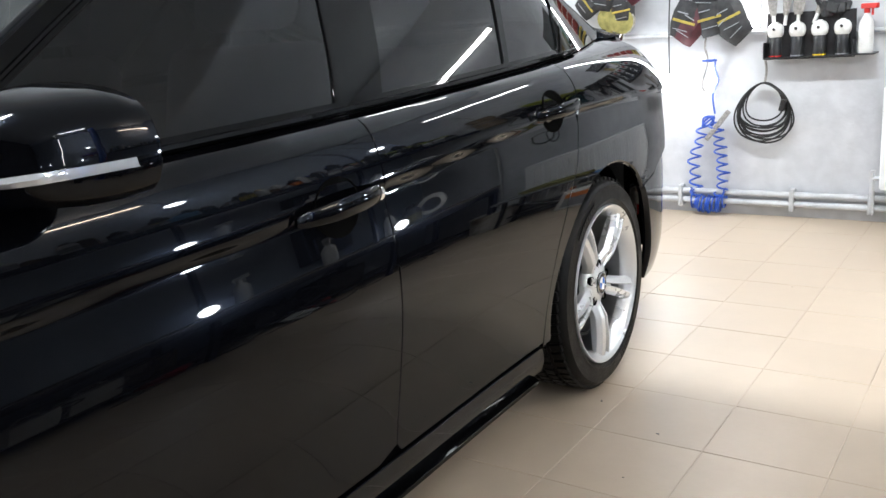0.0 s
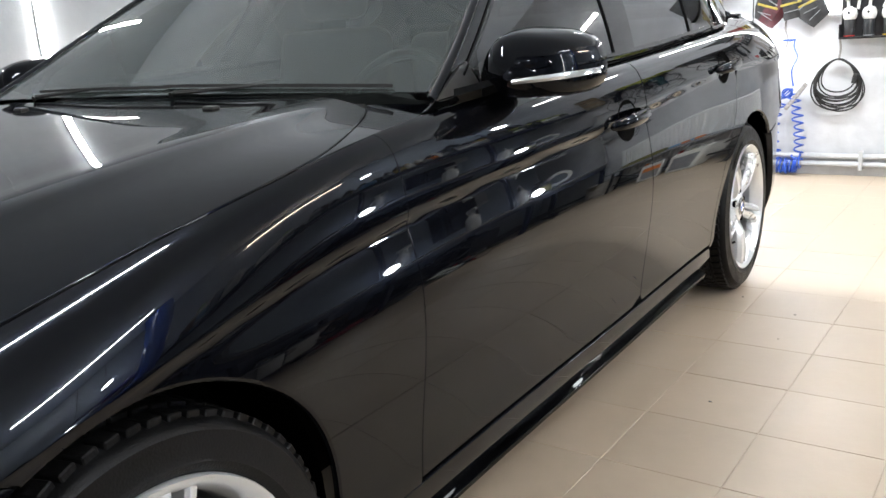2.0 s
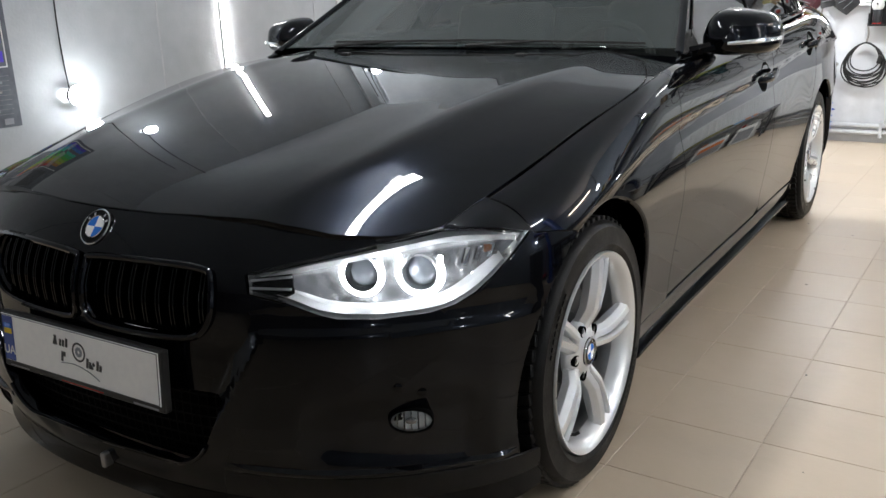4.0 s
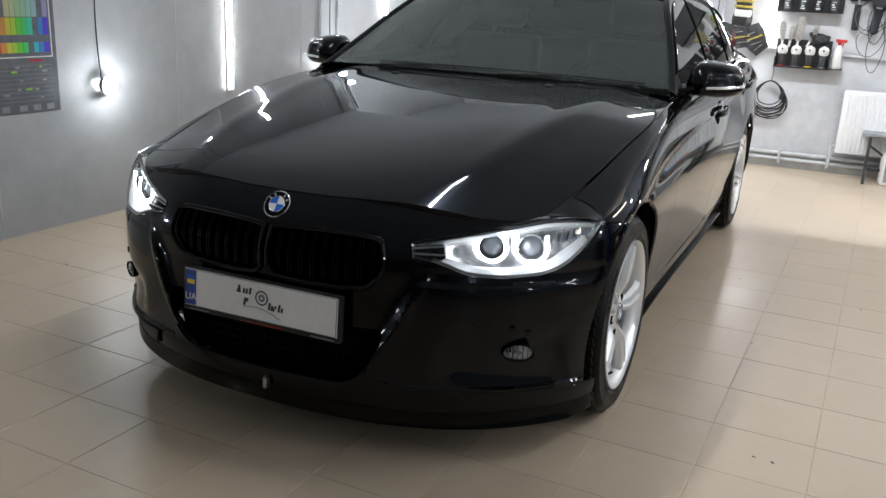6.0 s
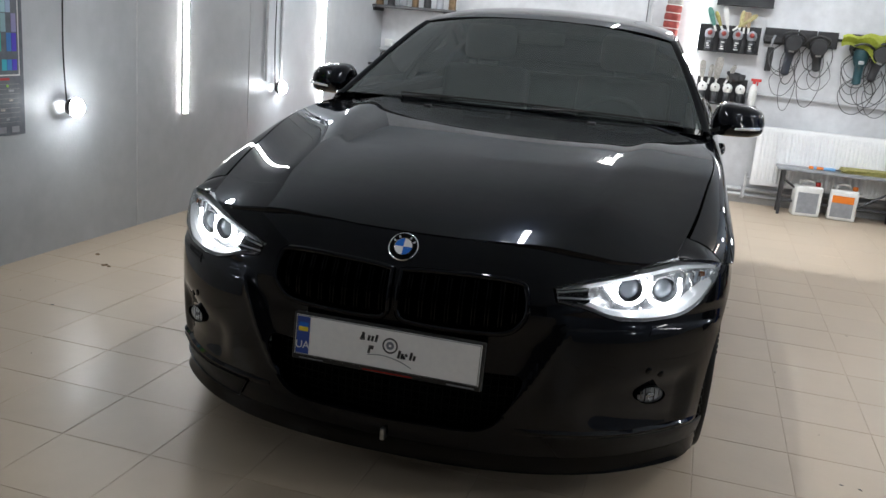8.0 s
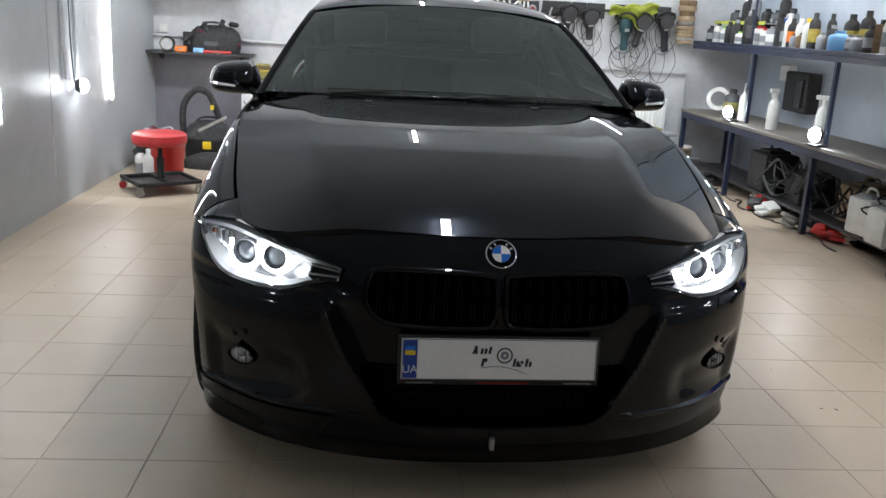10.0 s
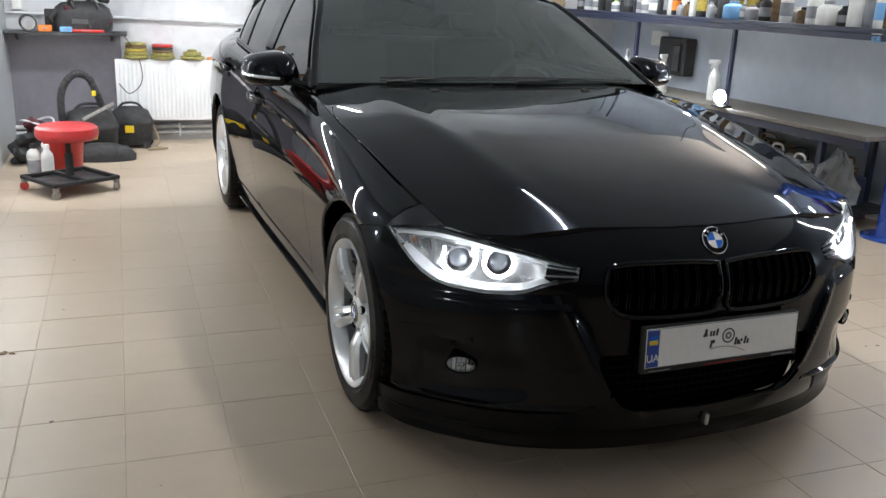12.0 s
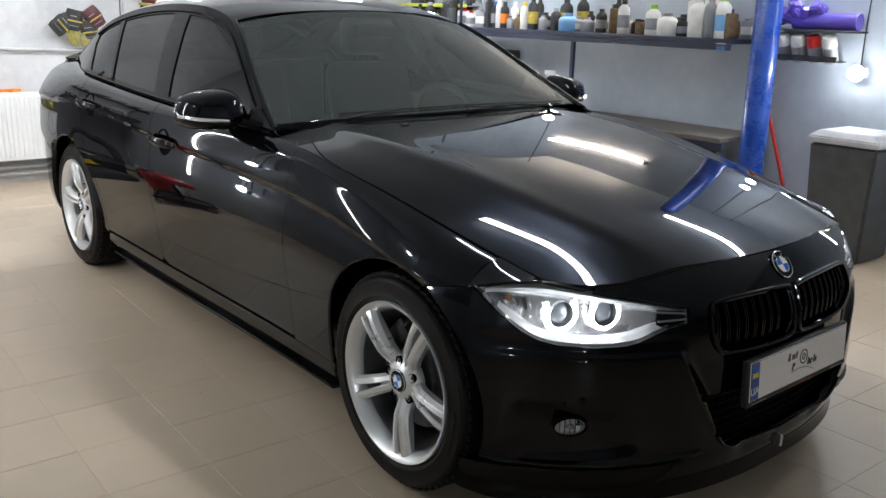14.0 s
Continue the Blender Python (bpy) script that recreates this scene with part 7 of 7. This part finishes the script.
for k in range(26):
    x, z = rng.uniform(.05, .80), .07 + .022 * rng.randrange(8)
    bev((x, x + rng.uniform(.01, .04)), (.0068, .0075), (z, z + .010), 0, 1, "print", (BRUSHFIBRE, GREENP, WINE, GREYP)[k % 4], ob)
for x in (.04, .12, .20, .30, .40, .52, .66):
    bev((x, x + .045), (.0065, .0075), (.012, .04), 0, 1, "picture", (GREYP, PADBROWN)[int(x * 100) % 2], ob)
for x, z, h in ((.40, .30, .14), (.40, .48, .22), (.40, .74, .30), (.62, .30, .40), (.62, .74, .30)):
    bev((x, x + .19), (.0065, .0074), (z, z + h), 0, 1, "panel", (GREYP, BINLID, BINGREY)[int(z * 100) % 3], ob)

# ---- right wall: bench with shelf ----
BENCHROOM = ROOM @ Matrix.Translation((2.62, 1.36, 0)) @ pose(0, 0, 0, 0, 0, 1.5) @ Matrix.Translation((-2.62, -1.36, 0))
BX0, BX1, BY0, BY1 = 2.62, 3.14, 1.36, 5.20
bench = thing("work_bench", "long steel work bench with a worn wooden top", "work bench", BENCHROOM)
bev((BX0, BX1 - .004), (BY0, BY1), (.585, .615), .004, 1, "bench_top", WOOD, bench, "worn scratched wooden top")
bev((BX0 + .01, BX0 + .04), (BY0, BY1), (.53, .584), .003, 1, "front_beam", NAVY, bench)
for y in (BY0 + .35, 2.75, 4.08, BY1 - .03):
    for x in (BX0 + .03, BX1 - .05):
        bev((x - .02, x + .02), (y - .02, y + .02), (0, .53), .003, 1, "leg", NAVY, bench)
bev((BX0 + .10, BX1 - .03), (BY0 + .1, BY1 - .1), (.10, .12), .003, 1, "lower_shelf", DARKSTEEL, bench)
shelf = thing("bottle_shelf", "long navy steel shelf above the bench, crowded with bottles", "shelf", BENCHROOM)
bev((2.67, 3.13), (1.40, 5.22), (1.205, 1.235), .003, 1, "board", NAVY, shelf)
bev((2.67, 2.70), (1.40, 5.22), (1.165, 1.204), .003, 1, "front_lip", NAVY, shelf)
for y, z in ((2.76, 1.164), (4.0, 1.164)):
    bev((2.705, 2.735), (y - .015, y + .015), (.616, z), .003, 1, "upright", NAVY, shelf)
bev((2.690, 2.699), (4.03, 4.06), (1.17, 2.515), .002, 1, "upright", NAVY, shelf)

rng = random.Random(21)
palette = [(WHITEP, WHITEP, None), (GREYP, CANVAS, None), (CANVAS, CANVAS, GREYP), (WHITEP, GREENP, GREYP), (CANVAS, CANVAS, None), (WHITEP, CANVAS, GREYP), (GREYP, WHITEP, WHITEP), (CANVAS, GREYP, None), (GREYP, GREYP, WHITEP), (CANVAS, CANVAS, DULLYELLOW), (PADBROWN, CANVAS, None), (GREYP, GREYP, None), (WHITEP, REDP, GREYP), (CANVAS, CANVAS, BINGREY)]
y = 1.50
while y < 5.15:
    for x in (2.78 + rng.uniform(0, .03), 2.97 + rng.uniform(-.03, .04)):
        b, c, k = palette[rng.randrange(len(palette))]
        h, r = rng.uniform(.14, .30), rng.uniform(.034, .055)
        if rng.random() < .4:
            h = rng.uniform(.10, .15)
        lab = {WHITEP: "white", GREYP: "grey", CANVAS: "black", PADBROWN: "brown"}[b]
        plain_bottle(BENCHROOM @ pose(x, y + rng.uniform(-.02, .02), 1.235, 0, 0, rng.uniform(0, 360)), h, r, b, c, k, label=f"{lab} plastic bottle standing on the navy shelf", square=rng.random() < .25, group="bottles on the shelf")
    y += rng.uniform(.10, .15)
# things that stand out on the shelf
plain_bottle(BENCHROOM @ pose(2.76, 2.86, 1.235), .13, .075, CYANP, CYANP, None, "tub", "light blue plastic tub on the navy shelf")
plain_bottle(BENCHROOM @ pose(2.76, 1.95, 1.235), .15, .07, WHITEP, GREYP, None, "tub", "white lidded tub on the navy shelf")
plain_bottle(BENCHROOM @ pose(2.77, 1.72, 1.235), .26, .06, WHITEP, WHITEP, None, "bottle", "large white bottle at the shelf end", group="bottles on the shelf")
plain_bottle(BENCHROOM @ pose(2.76, 1.52, 1.235), .27, .05, WHITEP, GREENP, CYANP, "bottle", "bottle of blue liquid with green cap at the shelf end", group="bottles on the shelf")
ob = thing("sponge", "small blue and white sponge at the shelf end", "sponge", BENCHROOM @ pose(2.69, 1.46, 1.20))
bev((-.02, .02), (-.04, .04), (-.04, .0), .006, 1, "foam", CYANP, ob)
bev((-.02, .02), (-.04, .04), (.0, .014), .004, 1, "pad", WHITEP, ob)
for x, y, t in ((2.75, 3.62, 20), (2.86, 3.10, -30), (2.80, 4.25, 60)):
    trigger_bottle(BENCHROOM @ pose(x, y, .615, 0, 0, t - 90), .30, .045, WHITEP, (WHITEP, GREYP, GREYP)[int(y) % 3], "tall white spray bottle standing on the bench", None)
plain_bottle(BENCHROOM @ pose(2.78, 4.45, .615), .24, .07, BINGREY, CANVAS, OLIVE, "bottle", "dark green bottle standing on the bench")
ob = thing("mask_loop", "white plastic filter ring standing on the bench", "filter", BENCHROOM @ pose(2.72, 4.6, .76, 0, 90, 60))
bm = bmesh.new()
lathe(bm, [(.10, -.03), (.10, .03), (.065, .03), (.065, -.03)], 24, close=True)
part("ring", bm, WHITEP, ob, "", True)
# under the bench
rng = random.Random(12)
for x, y, mat, w, h, nm, lab in ((2.75, 1.98, WHITEP, .10, .26, "canister", "pale plastic canister under the bench"), (2.80, 2.25, WHITEP, .11, .28, "canister", "pale plastic canister under the bench"), (2.98, 2.55, CARD, .16, .30, "carton", "brown carton under the bench"), (2.95, 3.25, CANVAS, .18, .26, "toolbox", "black toolbox under the bench"), (2.90, 1.75, NAVY, .13, .22, "crate", "navy crate under the bench"), (2.88, 3.75, CANVAS, .17, .35, "machine", "dark compressor under the bench")):
    ob = thing(nm, lab, nm, BENCHROOM @ pose(x, y, .122, 0, 0, rng.uniform(-15, 15)), "stored things under the bench")
    bev((-w * .8, w * .8), (-w, w), (0, h * .85), .02, 2, "body", mat, ob, smooth=True)
    bev((-w * .5, w * .5), (-w * .6, w * .6), (h * .85, h * .92), .008, 1, "lid", mat if mat is not WHITEP else GREYP, ob)
    bm = bmesh.new()
    tube(bm, smooth_path([(0, -w * .5, h * .90), (0, -w * .3, h * 1.04), (0, w * .3, h * 1.04), (0, w * .5, h * .90)], 4), .009, 6)
    part("handle", bm, mat, ob)
ob = thing("film_bag", "crumpled clear plastic bag hanging under the bench", "plastic bag", BENCHROOM @ pose(2.66, 1.56, .16))
bm = bmesh.new()
rng = random.Random(5)
loft(bm, [[Vector((.09 * k * math.cos(a) * (1 + rng.uniform(-.28, .28)), .14 * k * math.sin(a) * (1 + rng.uniform(-.28, .28)), z + rng.uniform(-.03, .03))) for a in np.linspace(0, 2 * math.pi, 18, endpoint=False)] for z, k in ((0, .4), (.05, .95), (.12, 1.1), (.2, .9), (.26, .6), (.32, .25))])
bmesh.ops.recalc_face_normals(bm, faces=bm.faces)
part("film", bm, BAGFILM, ob)
for k in range(14):
    x, y = 2.66 + rng.uniform(0, .25), rng.uniform(2.4, 4.7)
    mat, nm = ((CANVAS, "rag"), (WHITEP, "rag"), (DARKSTEEL, "scrap"), (REDP, "scrap"), (BRUSHFIBRE, "rag"))[k % 5]
    bm = bmesh.new()
    for q in range(3):
        block(bm, -.06, .06, -.05, .05, -.015, .015, .012, 2, pose(rng.uniform(-.04, .04), rng.uniform(-.04, .04), .03 + .025 * q, rng.uniform(-25, 25), rng.uniform(-25, 25), rng.uniform(0, 180)))
    ob = part(nm, bm, mat, None, "", True)
    ob.matrix_world = BENCHROOM @ pose(x, y, 0)
    tagged(ob, "crumpled dark or pale rag on the floor under the bench" if nm == "rag" else "small scrap part lying on the floor under the bench", nm, "litter under the bench")
for k in range(5):
    bm = bmesh.new()
    y0 = 2.3 + .5 * k
    tube(bm, smooth_path([BENCHROOM @ Vector((2.62 + rng.uniform(-.06, .1), y0 + .12 * q + rng.uniform(-.06, .06), .008)) for q in range(6)], 6), .006, 6)
    tagged(part("floor_cable", bm, CABLE, None, "", True), "black cable lying on the floor by the bench", "cable", "cables on the floor")

# tangles of cable and hose stuffed under the bench
rng = random.Random(61)
for y0, mat in ((1.75, PADBROWN), (2.05, CABLE), (2.45, CABLE), (3.0, CABLE), (3.5, BINGREY)):
    ob = thing("cable_tangle", "loose tangle of old cable stuffed under the bench", "cable", BENCHROOM @ pose(2.80, y0, .124), "cable tangles")
    for q in range(3):
        bm = bmesh.new()
        keys = [(rng.uniform(-.12, .12), rng.uniform(-.18, .18), rng.uniform(.03, .30)) for _ in range(9)]
        tube(bm, smooth_path([(0, 0, .008)] + keys, 6), .006 + .003 * (q == 0), 6)
        part("strand", bm, mat, ob, "", True)
# stained pail by the end of the bench
ob = thing("pail", "stained pale plastic pail beside the bench end", "pail", ROOM @ pose(2.47, 5.06, 0))
bm = bmesh.new()
lathe(bm, [(0, .004), (.115, 0), (.12, .008), (.142, .26), (.150, .268), (.146, .276), (.136, .262), (.112, .014), (0, .014)], 28)
part("shell", bm, STAINED, ob, "", True)
bm = bmesh.new()
tube(bm, smooth_path([(-.145, 0, .25), (-.10, -.06, .16), (0, -.15, .13), (.10, -.06, .16), (.145, 0, .25)], 4), .004, 6)
part("bail", bm, STEEL, ob)

# ---- right: post, broom, bin, rack on the wall ----
post = thing("lift_post", "glossy blue round steel post beside the bench", "post", ROOM @ pose(2.86, 1.27, 0))
bm = bmesh.new()
lathe(bm, [(0, .0), (.17, 0), (.17, .012), (.085, .014), (.083, .03), (.083, 2.5), (0, 2.5)], 40)
part("tube", bm, BLUEPOST, post, "", True)
for k in range(4):
    bm = bmesh.new()
    c = Vector((.13 * math.cos(.8 + k * 1.57), .13 * math.sin(.8 + k * 1.57), .012))
    lathe(bm, [(.016, 0), (.016, .012), (0, .012)], 6, Matrix.Translation(c))
    part("bolt", bm, STEEL, post)
broom = thing("broom", "broom with a red handle leaning on the wall", "broom", ROOM @ pose(3.10, 1.43, 0))
bm = bmesh.new()
tube(bm, [(0, -.34, .10), (.0, 0, 1.03)], .012, 10)
part("stick", bm, REDP, broom, "red stick", True)
bm = bmesh.new()
tube(bm, [(0, -.003, 1.02), (0, .012, 1.075)], .0125, 10)
part("grip", bm, WHITEP, broom, "", True)
bm = bmesh.new()
block(bm, -.025, .025, -.15, .15, .06, .10, .01, 2, pose(0, -.36, 0))
part("head", bm, REDP, broom)
bm = bmesh.new()
for k in range(30):
    tube(bm, [(rng.uniform(-.02, .02), -.50 + .28 * k / 29, .06), (rng.uniform(-.03, .03), -.505 + .29 * k / 29, .002)], .004, 4)
part("bristles", bm, CANVAS, broom)

bin_ob = thing("waste_bin", "tall dark grey waste bin with a pale lid", "waste bin", ROOM @ pose(2.64, .36, 0))
bm = bmesh.new()
loft(bm, [[(a + i, b + j, z) for i, j in ((0, 0), (w, 0), (w, d), (0, d))] for z, a, b, w, d in ((0, .03, .03, .34, .34), (.68, 0, 0, .40, .40))])
bmesh.ops.bevel(bm, geom=bm.edges[:], offset=.015, segments=2, affect="EDGES")
bmesh.ops.recalc_face_normals(bm, faces=bm.faces)
part("body", bm, BINGREY, bin_ob)
bm = bmesh.new()
loft(bm, [[(-.012, -.012, .68), (.412, -.012, .68), (.412, .412, .68), (-.012, .412, .68)], [(-.012, -.012, .715), (.412, -.012, .715), (.412, .412, .715), (-.012, .412, .715)], [(.03, .03, .75), (.37, .03, .75), (.37, .37, .75), (.03, .37, .75)]])
bmesh.ops.bevel(bm, geom=bm.edges[:], offset=.006, segments=2, affect="EDGES")
bmesh.ops.recalc_face_normals(bm, faces=bm.faces)
part("lid", bm, BINLID, bin_ob, "pale grey lid")

ob = thing("cap_rack", "black wire rack on the wall with four capped cans", "can rack", ROOM @ pose(WX1, .90, 1.12))
bev((-.13, 0), (-.02, .42), (-.006, .0), .002, 1, "shelf", DARKSTEEL, ob)
bev((-.13, -.124), (-.02, .42), (.0, .03), .001, 1, "rim", DARKSTEEL, ob)
for k, c in enumerate((WHITEP, REDP, WHITEP, WHITEP)):
    bm = bmesh.new()
    lathe(bm, [(0, 0), (.04, 0), (.04, .12), (.03, .14)], 18, pose(-.07, .04 + .105 * k, .0) @ pose(0, 0, 0, 0, -24, 0))
    part("can", bm, GREYP, ob, "", True)
    bm = bmesh.new()
    lathe(bm, [(.045, .10), (.046, .145), (.035, .165), (0, .168)], 18, pose(-.07, .04 + .105 * k, .0) @ pose(0, 0, 0, 0, -24, 0))
    part("cap", bm, c, ob, "", True)
ob = thing("film_roll", "violet plastic roll and crumpled violet bags on a wall bracket", "plastic roll", ROOM @ pose(WX1 - .10, .78, 1.36))
bm = bmesh.new()
lathe(bm, [(0, 0), (.05, 0), (.05, .42), (0, .42)], 24, pose(0, 0, 0, -90, 0, 0))
part("roll", bm, PURPLE, ob, "", True)
rng = random.Random(8)
for k in range(12):
    bm = bmesh.new()
    block(bm, -.04, .04, -.05, .05, -.03, .03, .014, 1, pose(rng.uniform(-.03, .02), .22 + rng.uniform(0, .30), .05 + rng.uniform(-.04, .06), rng.uniform(0, 90), rng.uniform(0, 90), rng.uniform(0, 90)))
    part("crumpled_bag", bm, PURPLE, ob)
bev((-.06, .10), (-.01, .56), (-.066, -.054), .003, 1, "bracket", DARKSTEEL, ob)


# ---- crumbs and leaves on the tiles ----
rng = random.Random(44)
for x, y, r in ((-1.96, .75, .028), (-1.93, .74, .018), (-2.107, .893, .022), (.903, 2.674, .009), (1.06, 1.713, .008), (1.374, -.129, .010), (1.32, -.12, .008), (-1.781, .145, .010), *[(rng.uniform(1.05, 2.5) if k % 2 else rng.uniform(-2.2, -1.05), rng.uniform(-.9, 4.2), rng.uniform(.004, .008)) for k in range(26)]):
    bm = bmesh.new()
    ring = [Vector((r * rng.uniform(.5, 1) * math.cos(a), r * rng.uniform(.25, .6) * math.sin(a), 0)) for a in np.linspace(0, 2 * math.pi, 9, endpoint=False)]
    loft(bm, [[p * 1.0 for p in ring], [p * .8 + Vector((0, 0, r * .14)) for p in ring]])
    bmesh.ops.recalc_face_normals(bm, faces=bm.faces)
    ob = part("crumb", bm, PADBROWN if r > .012 else BINGREY)
    ob.matrix_world = pose(x, y, .0005, 0, 0, rng.uniform(0, 180))
    tagged(ob, "small dry brown scrap lying on the floor tiles", "dirt", "scraps on the floor")


# ---- more on the upper shelves ----
ob = thing("wall_shelf", "dark upper shelf board high on the back wall", "shelf", at(-2.30, wall_y(-2.30) - .28, 1.42))
bev((0, .92), (0, .28), (0, .025), .003, 1, "board", DARKSTEEL, ob)
for x in (.1, .8):
    bev((x - .012, x + .012), (.02, .279), (-.03, -.001), .003, 1, "bracket", DARKSTEEL, ob)
rng = random.Random(17)
for k in range(7):
    x = -2.18 + .12 * k
    plain_bottle(at(x, wall_y(x) - .15, 1.445), rng.uniform(.10, .2), rng.uniform(.03, .045), (PADBROWN, CANVAS, GREYP)[k % 3], CANVAS, None, label="dark bottle standing on the upper wall shelf", group="bottles on the upper shelf")
ob = thing("upper_shelf", "thin lime-edged upper shelf above the bench corner", "shelf", ROOM @ pose(0, 0, 1.40))
bev((2.75, WX1 - .004), (4.12, 5.20), (0, .012), .002, 1, "board", GREYP, ob)
bev((2.738, 2.749), (4.12, 5.20), (-.008, .022), .002, 1, "edge", LIME, ob, "lime green edge strip")
for y in (4.3, 5.0):
    bev((2.80, WX1 - .004), (y - .008, y + .008), (-.03, -.001), .002, 1, "bracket", DARKSTEEL, ob)
for k in range(6):
    y = 4.22 + .165 * k
    plain_bottle(ROOM @ pose(2.90 + rng.uniform(-.06, .06), y, 1.412, 0, 0, 40 * k), rng.uniform(.10, .24), rng.uniform(.04, .055), (CANVAS, BINGREY, CANVAS, GREYP)[k % 4], CANVAS, None, label="dark bottle standing on the lime-edged upper shelf", group="bottles on the upper shelf")
ob = thing("charger", "black wall charger with a white box above the bench", "charger", ROOM @ pose(WX1, 4.05, .80))
bev((-.12, -.002), (-.20, .20), (-.08, .24), .015, 2, "body", CANVAS, ob)
bev((-.14, -.12), (-.15, -.05), (-.04, .18), .004, 1, "grille", DARKSTEEL, ob)
bev((-.08, -.002), (.24, .40), (.15, .28), .008, 2, "box", WHITEP, ob, "white box")
for x, y, b, c, k in ((2.755, 3.62, CANVAS, CANVAS, ORANGE), (2.76, 3.50, WHITEP, WHITEP, None), (2.755, 3.38, WHITEP, YELLOWP, None), (2.76, 3.75, CANVAS, HOSEBLUE, GREYP)):
    plain_bottle(ROOM @ pose(x - .01, y, 1.235), .21, .036, b, c, k, label="tall bottle at the front edge of the navy shelf", group="bottles on the shelf")


# ---- floor tiles, last ----
PITCH, TX, TY = .3052, 1.1764, .084  # joint crossing that the rows are counted from
T = .3052 - .0024


def tile_mesh():
    bm = bmesh.new()
    h, k = T / 2, T / 2 - .0014
    v = [[bm.verts.new((sx * a, sy * a, z)) for sx, sy in ((-1, -1), (1, -1), (1, 1), (-1, 1))] for a, z in ((h, -.008), (h, -.0010), (k, 0))]
    for a, b in zip(v, v[1:]):
        for i in range(4):
            bm.faces.new((a[i], a[(i + 1) % 4], b[(i + 1) % 4], b[i]))
    bm.faces.new(v[2])
    me = bpy.data.meshes.new("tile")
    bm.to_mesh(me)
    bm.free()
    me.materials.append(TILE)
    return me


floor = bpy.data.objects["floor"]
tile_me = tile_mesh()
rng = random.Random(1)
verts, faces = [], []
base = [tuple(v.co) for v in tile_me.vertices]
polys = [tuple(p.vertices) for p in tile_me.polygons]
for i in range(-12, 7):
    for j in range(-19, 18):
        x, y = TX + (i + .5) * PITCH, TY + (j + .5) * PITCH
        if not (WX0 - .1 < x < WX1 + .1 and WY0 - .1 < y < WY1 + .12):
            continue
        dz, tilt = rng.uniform(-.0006, .0004), (rng.uniform(-.12, .12), rng.uniform(-.12, .12))
        if -12 < i < 5 and -1.35 < y < 4.0:
            ob = new("tile", tile_me)
            ob.parent = floor
            ob.matrix_basis = pose(x, y, dz, *tilt, 0)
        else:
            k = len(verts)
            verts += [(x + a, y + b, c + dz) for a, b, c in base]
            faces += [tuple(k + q for q in f) for f in polys]
me = bpy.data.meshes.new("tile_field")
me.from_pydata(verts, [], faces)
ob = link("tile_field", me, TILE, floor, "")
tagged(ob, kind="stuff")
